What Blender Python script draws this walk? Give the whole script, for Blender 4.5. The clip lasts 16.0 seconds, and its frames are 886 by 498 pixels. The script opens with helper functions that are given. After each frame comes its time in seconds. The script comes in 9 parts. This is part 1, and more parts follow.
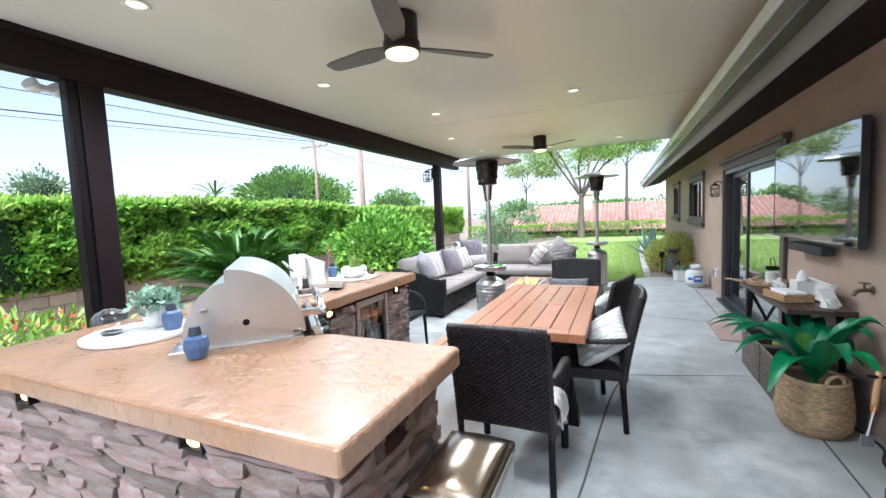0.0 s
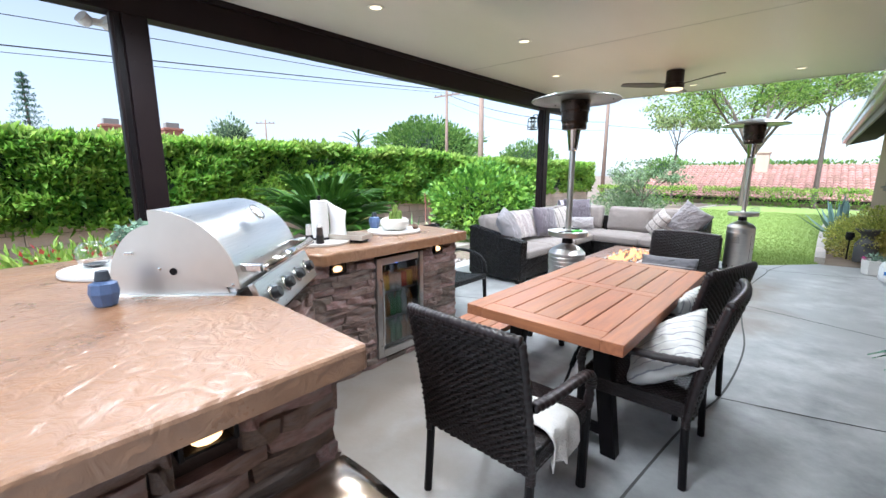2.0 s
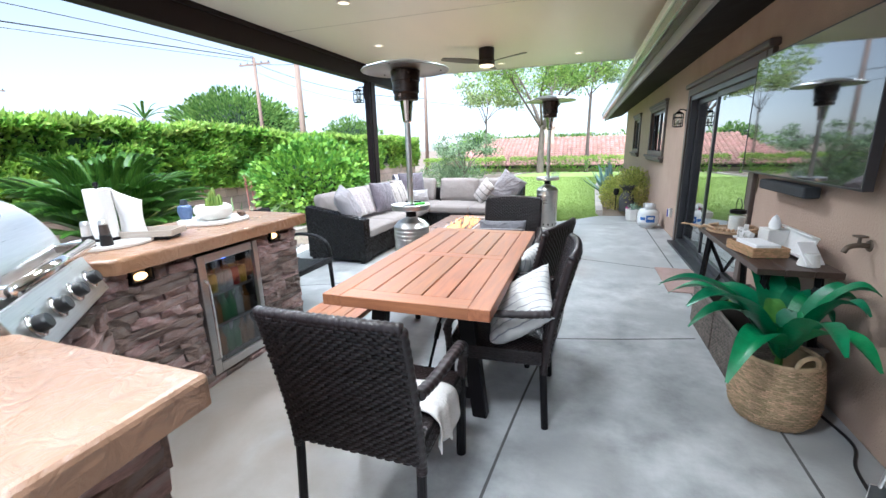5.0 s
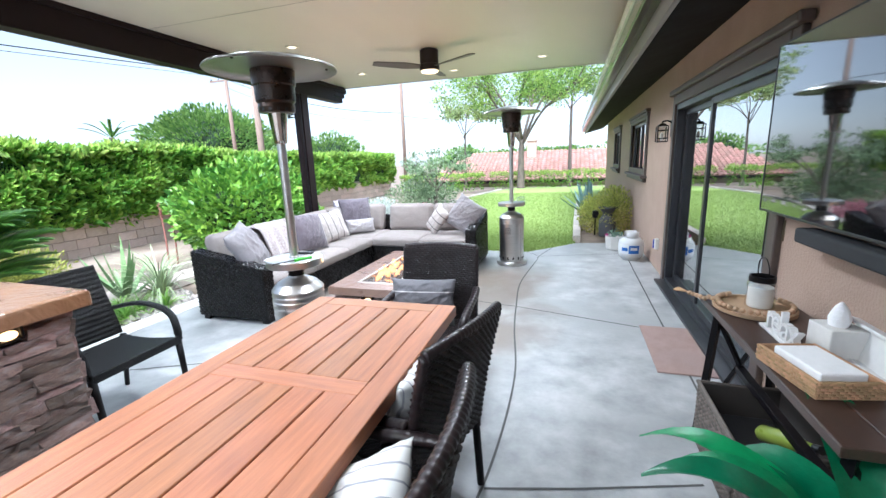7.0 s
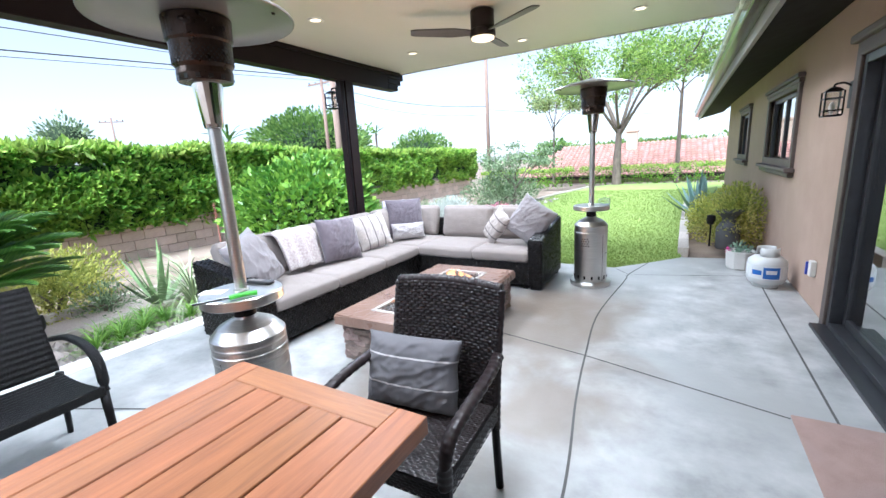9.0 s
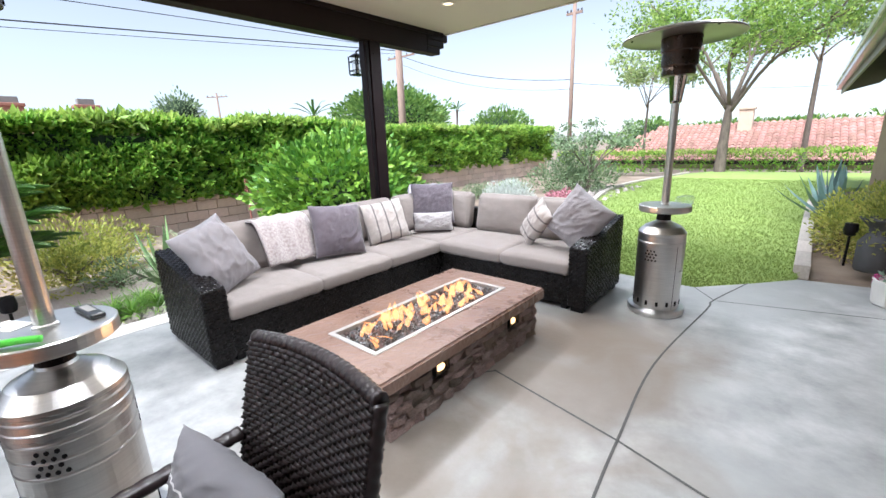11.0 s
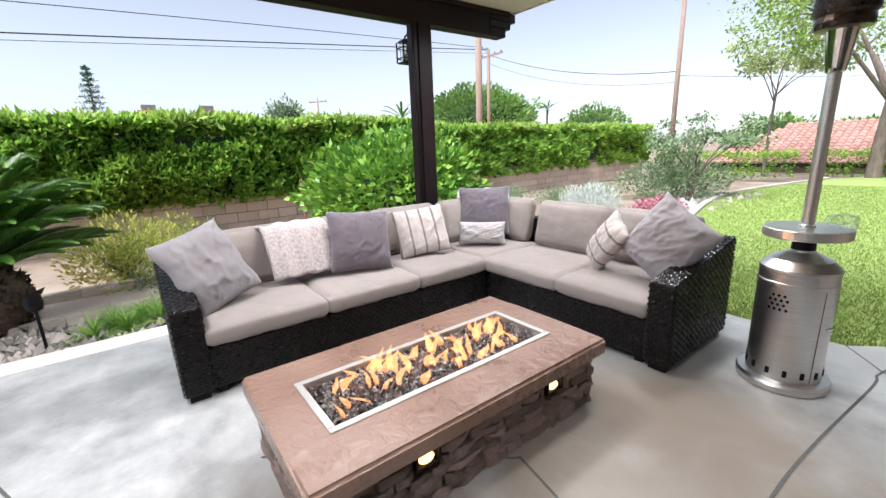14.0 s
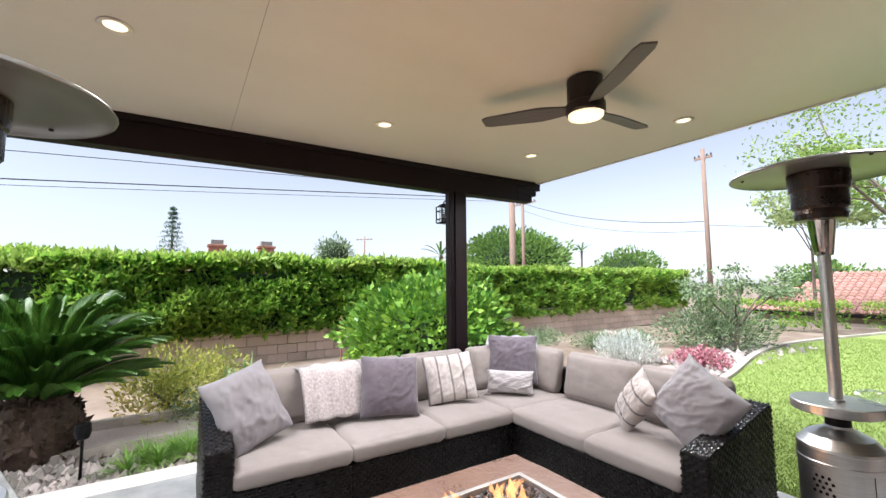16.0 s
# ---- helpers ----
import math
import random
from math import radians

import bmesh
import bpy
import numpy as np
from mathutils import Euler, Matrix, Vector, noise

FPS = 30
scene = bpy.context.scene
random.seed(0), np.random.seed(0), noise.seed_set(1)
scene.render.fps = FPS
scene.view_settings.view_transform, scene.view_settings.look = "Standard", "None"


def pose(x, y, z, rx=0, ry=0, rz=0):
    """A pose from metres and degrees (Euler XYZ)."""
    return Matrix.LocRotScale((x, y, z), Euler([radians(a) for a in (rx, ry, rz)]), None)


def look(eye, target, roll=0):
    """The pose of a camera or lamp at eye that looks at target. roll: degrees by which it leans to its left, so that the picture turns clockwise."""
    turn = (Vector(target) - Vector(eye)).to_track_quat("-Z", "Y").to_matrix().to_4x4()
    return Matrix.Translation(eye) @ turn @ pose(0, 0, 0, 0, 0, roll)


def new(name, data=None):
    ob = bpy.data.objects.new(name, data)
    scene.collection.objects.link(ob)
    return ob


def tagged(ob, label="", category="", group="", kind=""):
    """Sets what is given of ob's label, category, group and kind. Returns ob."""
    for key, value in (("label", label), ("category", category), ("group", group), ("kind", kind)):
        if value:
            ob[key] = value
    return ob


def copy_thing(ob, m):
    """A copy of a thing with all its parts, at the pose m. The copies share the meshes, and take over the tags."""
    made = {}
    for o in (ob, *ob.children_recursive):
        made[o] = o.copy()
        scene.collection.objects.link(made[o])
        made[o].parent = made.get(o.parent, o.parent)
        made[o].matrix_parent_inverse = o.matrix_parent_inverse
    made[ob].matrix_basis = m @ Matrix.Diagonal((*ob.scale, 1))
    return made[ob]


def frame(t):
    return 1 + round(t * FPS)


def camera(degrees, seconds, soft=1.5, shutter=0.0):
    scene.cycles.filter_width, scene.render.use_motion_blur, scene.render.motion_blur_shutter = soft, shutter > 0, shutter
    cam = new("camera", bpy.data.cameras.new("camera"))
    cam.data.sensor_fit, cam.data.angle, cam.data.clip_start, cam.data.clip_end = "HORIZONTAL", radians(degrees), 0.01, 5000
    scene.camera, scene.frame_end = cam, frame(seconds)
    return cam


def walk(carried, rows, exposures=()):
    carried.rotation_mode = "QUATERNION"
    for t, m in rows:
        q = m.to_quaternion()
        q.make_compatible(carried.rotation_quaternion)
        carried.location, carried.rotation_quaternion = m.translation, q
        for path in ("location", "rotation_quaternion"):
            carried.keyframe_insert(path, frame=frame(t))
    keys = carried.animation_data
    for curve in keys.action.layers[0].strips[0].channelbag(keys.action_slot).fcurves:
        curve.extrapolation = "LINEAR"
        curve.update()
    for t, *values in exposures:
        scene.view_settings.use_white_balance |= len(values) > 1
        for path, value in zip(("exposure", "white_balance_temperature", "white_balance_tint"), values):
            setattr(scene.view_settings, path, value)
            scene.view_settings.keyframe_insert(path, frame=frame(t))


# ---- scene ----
cam = camera(94.6, 16.0)
METRES, EYE, TILT, LEAN, TURN = 8.0, 1.5, 0.0, 0.0, 24.1
PATH = [
    (0, (0.278, 0.844, 1.551), (-0.523, 2.669, 1.389), -2.5),
    (0.5, (0.322, 1.057, 1.527), (-0.527, 2.856, 1.318), -1.7),
    (1, (0.322, 1.338, 1.527), (-0.624, 3.08, 1.262), -0.8),
    (1.5, (0.422, 1.545, 1.481), (-0.695, 3.172, 1.159), -0.1),
    (2, (0.597, 1.759, 1.497), (-0.719, 3.218, 1.127), 0.1),
    (2.5, (0.614, 1.776, 1.482), (-0.846, 3.07, 1.043), -0.2),
    (3, (0.543, 1.738, 1.468), (-0.83, 3.107, 0.977), -0.3),
    (3.5, (0.457, 1.672, 1.478), (-0.657, 3.257, 0.981), -0.8),
    (4, (0.45, 1.657, 1.49), (-0.424, 3.386, 0.993), -1.3),
    (4.5, (0.442, 1.689, 1.484), (-0.27, 3.49, 0.984), -1.4),
    (5, (0.419, 1.86, 1.466), (-0.209, 3.696, 0.982), -1.4),
    (5.2, (0.427, 1.989, 1.476), (-0.174, 3.84, 1.012), -1.4),
    (7.3, (0.668, 3.406, 1.554), (0.077, 5.269, 1.132), -2.4),
    (7.5, (0.664, 3.508, 1.521), (0.054, 5.364, 1.089), -2.4),
    (8, (0.639, 3.835, 1.486), (-0.072, 5.653, 1.05), -3.0),
    (8.5, (0.623, 4.093, 1.502), (-0.225, 5.851, 1.065), -3.4),
    (9, (0.677, 4.432, 1.497), (-0.304, 6.124, 1.077), -3.3),
    (9.2, (0.672, 4.559, 1.509), (-0.341, 6.23, 1.084), -2.8),
    (11.3, (0.641, 5.704, 1.45), (-0.684, 7.114, 0.945), -1.7),
    (11.5, (0.606, 5.805, 1.413), (-0.754, 7.181, 0.91), -1.3),
    (12, (0.476, 6.102, 1.398), (-0.977, 7.381, 0.895), -0.8),
    (12.5, (0.421, 6.371, 1.41), (-1.134, 7.54, 0.947), -0.2),
    (13, (0.425, 6.56, 1.45), (-1.23, 7.621, 1.084), 0.7),
    (13.5, (0.395, 6.46, 1.436), (-1.234, 7.545, 1.027), -0.8),
    (14, (0.395, 6.358, 1.413), (-1.159, 7.52, 0.931), -2.2),
    (14.5, (0.395, 6.314, 1.414), (-1.162, 7.488, 0.966), -2.0),
    (15, (0.4, 6.262, 1.453), (-1.252, 7.359, 1.194), -1.5),
    (15.5, (0.507, 6.254, 1.52), (-1.215, 7.271, 1.508), -0.9),
    (16, (0.63, 6.262, 1.566), (-1.056, 7.326, 1.731), -0.4),
]
walk(cam, [(t, look(eye, target, roll)) for t, eye, target, roll in PATH], [(0.0, 1.95, 5350, 6), (1.5, 1.94, 5150, 5), (2.0, 1.80, 5400, 8), (2.5, 1.66, 5900, 14), (3.0, 1.60, 6200, 19), (3.5, 1.70, 5950, 14), (4.5, 1.96, 5350, 7), (8.5, 2.06, 5250, 9), (11.5, 1.74, 5750, 11), (16.0, 1.68, 5950, 13)])

# ---- world, sun, exposure ----
world = bpy.data.worlds.new("overcast_sky")
scene.world = world
world.use_nodes = True
wn, wl = world.node_tree.nodes, world.node_tree.links
sky = wn.new("ShaderNodeTexSky")
sky.sky_type, sky.sun_disc = "NISHITA", False
sky.sun_elevation, sky.sun_rotation = radians(56), radians(175)
sky.air_density, sky.dust_density, sky.ozone_density = 1.0, 0.6, 1.0
sat = wn.new("ShaderNodeHueSaturation")
sat.inputs["Saturation"].default_value = 0.36
sat.inputs["Value"].default_value = 1.0
wl.new(sky.outputs[0], sat.inputs["Color"])
wl.new(sat.outputs[0], wn["Background"].inputs["Color"])
wn["Background"].inputs["Strength"].default_value = 0.059

sun = new("sun", bpy.data.lights.new("sun", "SUN"))
sun.data.energy, sun.data.angle, sun.data.color = 3.1, radians(40), (1.0, 0.96, 0.9)
sun.matrix_world = look((1, -7, 16), (0, 4, 0))

# ---- materials ----
MATS = {}


def mat(name, c1, c2=None, rough=0.6, metal=0.0, scale=8.0, bump=0.0, bscale=60.0, detail=4.0, c3=None, island=0.0, objrand=0.0,
        stretch=(1, 1, 1), spec=0.5, coat=0.0, trans=0.0, sheen=0.0, rvar=0.12):
    """Principled surface: two colours mixed by noise, a finer third tint, bump and roughness variation."""
    m = bpy.data.materials.new(name)
    m.use_nodes = True
    n, l = m.node_tree.nodes, m.node_tree.links
    b = n["Principled BSDF"]
    b.inputs["Metallic"].default_value = metal
    b.inputs["Specular IOR Level"].default_value = spec
    b.inputs["Coat Weight"].default_value = coat
    b.inputs["Sheen Weight"].default_value = sheen
    tc = n.new("ShaderNodeTexCoord")
    mp = n.new("ShaderNodeMapping")
    mp.inputs["Scale"].default_value = stretch
    l.new(tc.outputs["Object"], mp.inputs["Vector"])
    c2 = c2 or tuple(v * 0.8 for v in c1)
    nz = n.new("ShaderNodeTexNoise")
    nz.inputs["Scale"].default_value, nz.inputs["Detail"].default_value = scale, detail
    nz.inputs["Roughness"].default_value = 0.62
    l.new(mp.outputs[0], nz.inputs["Vector"])
    rp = n.new("ShaderNodeValToRGB")
    rp.color_ramp.elements[0].position, rp.color_ramp.elements[1].position = 0.32, 0.68
    rp.color_ramp.elements[0].color, rp.color_ramp.elements[1].color = (*c2, 1), (*c1, 1)
    l.new(nz.outputs["Fac"], rp.inputs["Fac"])
    col = rp.outputs["Color"]
    if c3:
        n3 = n.new("ShaderNodeTexNoise")
        n3.inputs["Scale"].default_value, n3.inputs["Detail"].default_value = scale * 0.23, 3.0
        l.new(mp.outputs[0], n3.inputs["Vector"])
        r3 = n.new("ShaderNodeValToRGB")
        r3.color_ramp.elements[0].position, r3.color_ramp.elements[1].position = 0.48, 0.66
        l.new(n3.outputs["Fac"], r3.inputs["Fac"])
        mx = n.new("ShaderNodeMix")
        mx.data_type = "RGBA"
        l.new(r3.outputs["Color"], mx.inputs["Factor"])
        l.new(col, mx.inputs["A"])
        mx.inputs["B"].default_value = (*c3, 1)
        col = mx.outputs["Result"]
    if island or objrand:
        hs = n.new("ShaderNodeHueSaturation")
        mr = n.new("ShaderNodeMapRange")
        if objrand:
            src = n.new("ShaderNodeObjectInfo").outputs["Random"]
        else:
            src = n.new("ShaderNodeNewGeometry").outputs["Random Per Island"]
        k = island or objrand
        mr.inputs["To Min"].default_value, mr.inputs["To Max"].default_value = 1 - k, 1 + k
        l.new(src, mr.inputs["Value"])
        l.new(mr.outputs[0], hs.inputs["Value"])
        mh = n.new("ShaderNodeMapRange")
        mh.inputs["To Min"].default_value, mh.inputs["To Max"].default_value = 0.5 + k * 0.05, 0.5 - k * 0.05
        l.new(src, mh.inputs["Value"])
        l.new(mh.outputs[0], hs.inputs["Hue"])
        l.new(col, hs.inputs["Color"])
        col = hs.outputs["Color"]
    l.new(col, b.inputs["Base Color"])
    rr = n.new("ShaderNodeMapRange")
    rr.inputs["To Min"].default_value, rr.inputs["To Max"].default_value = max(rough - rvar, 0.03), min(rough + rvar, 1)
    l.new(nz.outputs["Fac"], rr.inputs["Value"])
    l.new(rr.outputs[0], b.inputs["Roughness"])
    if bump:
        nb = n.new("ShaderNodeTexNoise")
        nb.inputs["Scale"].default_value, nb.inputs["Detail"].default_value = bscale, 5.0
        l.new(mp.outputs[0], nb.inputs["Vector"])
        bp = n.new("ShaderNodeBump")
        bp.inputs["Strength"].default_value, bp.inputs["Distance"].default_value = bump, 0.01
        l.new(nb.outputs["Fac"], bp.inputs["Height"])
        l.new(bp.outputs[0], b.inputs["Normal"])
    if trans:
        tr = n.new("ShaderNodeBsdfTranslucent")
        l.new(col, tr.inputs["Color"])
        ms = n.new("ShaderNodeMixShader")
        ms.inputs["Fac"].default_value = trans
        l.new(b.outputs[0], ms.inputs[1])
        l.new(tr.outputs[0], ms.inputs[2])
        l.new(ms.outputs[0], n["Material Output"].inputs["Surface"])
    MATS[name] = m
    return m


def glow(name, color, strength):
    m = bpy.data.materials.new(name)
    m.use_nodes = True
    b = m.node_tree.nodes["Principled BSDF"]
    b.inputs["Base Color"].default_value = (0.8, 0.75, 0.65, 1)
    b.inputs["Emission Color"].default_value = (*color, 1)
    b.inputs["Emission Strength"].default_value = strength
    return m


def glassy(name, color=(1, 1, 1), rough=0.0, thin=True, mirror=0.08):
    """A thin clear pane (transparent with a mirror by Fresnel), or solid glass."""
    m = bpy.data.materials.new(name)
    m.use_nodes = True
    n, l = m.node_tree.nodes, m.node_tree.links
    if not thin:
        b = n["Principled BSDF"]
        b.inputs["Transmission Weight"].default_value, b.inputs["Roughness"].default_value = 1.0, rough
        b.inputs["Base Color"].default_value = (*color, 1)
        return m
    t, g, f, x = (n.new(k) for k in ("ShaderNodeBsdfTransparent", "ShaderNodeBsdfGlossy", "ShaderNodeLayerWeight", "ShaderNodeMixShader"))
    t.inputs["Color"].default_value = (*color, 1)
    g.inputs["Roughness"].default_value = rough
    f.inputs["Blend"].default_value = 0.5
    pw, mr = n.new("ShaderNodeMath"), n.new("ShaderNodeMapRange")
    pw.operation, pw.inputs[1].default_value = "POWER", 3.0
    l.new(f.outputs["Facing"], pw.inputs[0])
    mr.inputs["To Min"].default_value, mr.inputs["To Max"].default_value = mirror, 0.95
    l.new(pw.outputs[0], mr.inputs["Value"])
    l.new(mr.outputs[0], x.inputs["Fac"])
    l.new(t.outputs[0], x.inputs[1])
    l.new(g.outputs[0], x.inputs[2])
    l.new(x.outputs[0], n["Material Output"].inputs["Surface"])
    return m


M_CONCRETE = mat("brushed_concrete", (0.48, 0.485, 0.48), (0.235, 0.24, 0.238), rough=0.40, scale=3.4, bump=0.12, bscale=28, detail=14, c3=(0.32, 0.325, 0.32), rvar=0.26)


def stain_and_darken(m, spots, color):
    """Adds soft-edged brown patches round given spots (x, y, radius): staining plus painted darkening."""
    n, l = m.node_tree.nodes, m.node_tree.links
    b = n["Principled BSDF"]
    col = b.inputs["Base Color"].links[0].from_socket
    geo = n.new("ShaderNodeNewGeometry")
    nz = n.new("ShaderNodeTexNoise")
    nz.inputs["Scale"].default_value, nz.inputs["Detail"].default_value, nz.inputs["Distortion"].default_value = 1.6, 8.0, 0.8
    l.new(geo.outputs["Position"], nz.inputs["Vector"])
    for x, y, r in spots:
        vm = n.new("ShaderNodeVectorMath")
        vm.operation = "DISTANCE"
        vm.inputs[1].default_value = (x, y, 0)
        l.new(geo.outputs["Position"], vm.inputs[0])
        ad = n.new("ShaderNodeMath")
        ad.operation, ad.inputs[1].default_value = "MULTIPLY_ADD", -1.4 * r
        l.new(nz.outputs["Fac"], ad.inputs[0])
        l.new(vm.outputs["Value"], ad.inputs[2])
        mr = n.new("ShaderNodeMapRange")
        mr.interpolation_type = "SMOOTHSTEP"
        mr.inputs["From Min"].default_value, mr.inputs["From Max"].default_value = -0.5 * r, 0.55 * r
        mr.inputs["To Min"].default_value, mr.inputs["To Max"].default_value = 0.8, 0.0
        l.new(ad.outputs[0], mr.inputs["Value"])
        mx = n.new("ShaderNodeMix")
        mx.data_type = "RGBA"
        mx.inputs["B"].default_value = (*color, 1)
        l.new(mr.outputs[0], mx.inputs["Factor"])
        l.new(col, mx.inputs["A"])
        col = mx.outputs["Result"]
    l.new(col, b.inputs["Base Color"])


# Brown floor stains, their colour deepened to shade what the downlights overlight.
stain_and_darken(M_CONCRETE, ((-1.0, 2.85, 0.85), (-1.4, 3.6, 0.7), (-0.35, 7.7, 1.0), (-0.65, 6.4, 0.9), (0.1, 6.7, 0.5), (-0.2, 8.5, 0.7), (-1.9, 7.6, 0.7)), (0.185, 0.145, 0.112))
M_CONCRETE_EDGE = mat("pale_concrete", (0.58, 0.57, 0.54), (0.48, 0.47, 0.45), rough=0.7, scale=3, bump=0.15, bscale=50, detail=8)
M_JOINT = mat("joint_shadow_filler", (0.10, 0.10, 0.095), rough=0.9, scale=20)
M_CEIL = mat("embossed_cream_panel", (0.60, 0.57, 0.48), (0.57, 0.54, 0.455), rough=0.42, scale=2.5, bump=0.04, bscale=24, stretch=(1, 0.25, 1), rvar=0.06)
M_BROWN = mat("dark_brown_paint", (0.013, 0.0075, 0.008), (0.009, 0.005, 0.006), rough=0.5, spec=0.18, scale=6, bump=0.03, bscale=90)
M_STUCCO = mat("tan_stucco", (0.42, 0.305, 0.24), (0.36, 0.255, 0.20), rough=0.92, scale=3, bump=0.55, bscale=70, detail=9, c3=(0.385, 0.28, 0.215))
M_SOFFIT = mat("black_brown_soffit", (0.011, 0.008, 0.0075), rough=0.8, spec=0.15, scale=5, bump=0.05)
M_FASCIA = mat("taupe_fascia_paint", (0.24, 0.225, 0.21), (0.2, 0.19, 0.18), rough=0.5, scale=4)
M_GUTTER = mat("dark_bronze_gutter", (0.06, 0.055, 0.045), rough=0.16, metal=0.6, scale=6, rvar=0.05)
# Pale, faintly green tone holds the sky's reflection on the gutter lip.
M_GUTTER_W = mat("sky_bright_gutter_metal", (0.66, 0.68, 0.64), (0.6, 0.62, 0.58), rough=0.25, scale=3, rvar=0.08)
M_STONE = mat("stacked_ledge_stone", (0.37, 0.25, 0.21), (0.22, 0.155, 0.14), rough=0.85, scale=7, bump=0.9, bscale=38, detail=8, objrand=0.42, c3=(0.33, 0.27, 0.25))
M_STONE2 = mat("fire_table_stone", (0.42, 0.32, 0.275), (0.24, 0.18, 0.16), rough=0.85, scale=9, bump=0.9, bscale=42, detail=8, objrand=0.45, c3=(0.27, 0.22, 0.2))
M_MORTAR = mat("dark_mortar_backing", (0.075, 0.058, 0.052), rough=0.95, scale=12, bump=0.4)
M_TEAK = mat("oiled_teak", (0.41, 0.168, 0.072), (0.26, 0.10, 0.045), rough=0.42, scale=5, bump=0.12, bscale=24, stretch=(9, 0.7, 9), detail=6, objrand=0.10)
M_TEAK_X = mat("oiled_teak_crosswise", (0.42, 0.178, 0.076), (0.28, 0.11, 0.05), rough=0.42, scale=5, bump=0.12, bscale=24, stretch=(0.7, 9, 9), detail=6, objrand=0.10)
M_WICKER = mat("black_brown_wicker", (0.020, 0.013, 0.013), (0.010, 0.007, 0.007), rough=0.33, spec=0.36, scale=40, bump=0.1, bscale=160, island=0.3)
# Near-black: shade behind and between the canes is put into this colour.
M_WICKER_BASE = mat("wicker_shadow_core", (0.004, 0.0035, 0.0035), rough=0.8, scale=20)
M_BLACK = mat("black_powder_coat", (0.006, 0.005, 0.006), rough=0.42, spec=0.18, scale=20, bump=0.03, bscale=200)
M_BLACKP = mat("black_plastic", (0.014, 0.014, 0.015), rough=0.35, scale=10)
M_STEEL = mat("brushed_stainless", (0.62, 0.61, 0.59), (0.52, 0.51, 0.5), rough=0.33, metal=1.0, scale=6, stretch=(1, 1, 26), bump=0.03, bscale=60, rvar=0.07)
M_STEEL_H = mat("brushed_stainless_lid", (0.66, 0.66, 0.65), (0.57, 0.57, 0.56), rough=0.3, metal=1.0, scale=6, stretch=(1, 26, 26), bump=0.02, bscale=60, rvar=0.07)
M_CHROME = mat("polished_chrome", (0.72, 0.71, 0.7), rough=0.1, metal=1.0, scale=10, rvar=0.04)
M_BRONZE = mat("hammered_bronze_mesh", (0.06, 0.042, 0.034), (0.035, 0.026, 0.022), rough=0.3, metal=0.8, scale=20, bump=0.2, bscale=60)
M_CUSHION = mat("taupe_outdoor_canvas", (0.285, 0.25, 0.236), (0.25, 0.22, 0.207), rough=0.95, scale=9, bump=0.35, bscale=300, sheen=0.08, spec=0.2, c3=(0.268, 0.236, 0.224))
M_CHROME_D = mat("dark_anodised_frame", (0.055, 0.055, 0.06), rough=0.35, metal=0.5, scale=8)
M_WOODDK = mat("dark_stained_wood", (0.06, 0.034, 0.025), (0.04, 0.024, 0.018), rough=0.4, scale=5, stretch=(12, 0.8, 12), bump=0.1, bscale=30)


def stamped_top(name, c1, c2, c3, rough):
    """Stamped, sealed concrete top: flagstone-like ridges over mottled colour."""
    m = mat(name, c1, c2, rough=rough, scale=3.2, detail=7, c3=c3, coat=0.25, rvar=0.14)
    n, l = m.node_tree.nodes, m.node_tree.links
    b = n["Principled BSDF"]
    b.inputs["Coat Roughness"].default_value = 0.22
    tc = n.new("ShaderNodeTexCoord")
    w = n.new("ShaderNodeTexNoise")
    w.noise_type = "RIDGED_MULTIFRACTAL"
    w.inputs["Scale"].default_value, w.inputs["Detail"].default_value = 5.0, 6.0
    l.new(tc.outputs["Object"], w.inputs["Vector"])
    v = n.new("ShaderNodeTexNoise")
    v.inputs["Scale"].default_value, v.inputs["Detail"].default_value, v.inputs["Distortion"].default_value = 14.0, 9.0, 0.9
    l.new(tc.outputs["Object"], v.inputs["Vector"])
    ad = n.new("ShaderNodeMath")
    ad.operation = "MULTIPLY_ADD"
    ad.inputs[1].default_value = -0.25
    l.new(w.outputs["Fac"], ad.inputs[0])
    l.new(v.outputs["Fac"], ad.inputs[2])
    bp = n.new("ShaderNodeBump")
    bp.inputs["Strength"].default_value, bp.inputs["Distance"].default_value = 0.5, 0.03
    l.new(ad.outputs[0], bp.inputs["Height"])
    l.new(bp.outputs[0], b.inputs["Normal"])
    return m


M_COUNTER = stamped_top("stamped_tan_concrete", (0.30, 0.155, 0.072), (0.19, 0.095, 0.045), (0.30, 0.18, 0.115), 0.30)
M_FIRETOP = stamped_top("stamped_mauve_brown_concrete", (0.235, 0.135, 0.09), (0.165, 0.09, 0.06), (0.27, 0.175, 0.135), 0.30)
M_GLASS = glassy("clear_window_glass", (0.6, 0.66, 0.64), mirror=0.5)
M_TINT = glassy("tinted_fridge_glass", (0.62, 0.63, 0.64))
M_LAMP = glow("warm_downlight", (1.0, 0.80, 0.48), 0.6)

# ---- building helpers ----


def mesh_of(name, bm, material, smooth=False):
    me = bpy.data.meshes.new(name)
    bm.normal_update()
    bm.to_mesh(me)
    bm.free()
    if material:
        me.materials.append(material)
    if smooth:
        me.polygons.foreach_set("use_smooth", [True] * len(me.polygons))
    return me


def raw_mesh(name, verts, faces, material, smooth=False):
    me = bpy.data.meshes.new(name)
    me.from_pydata([tuple(v) for v in verts], [], faces)
    me.materials.append(material)
    if smooth:
        me.polygons.foreach_set("use_smooth", [True] * len(me.polygons))
    return me


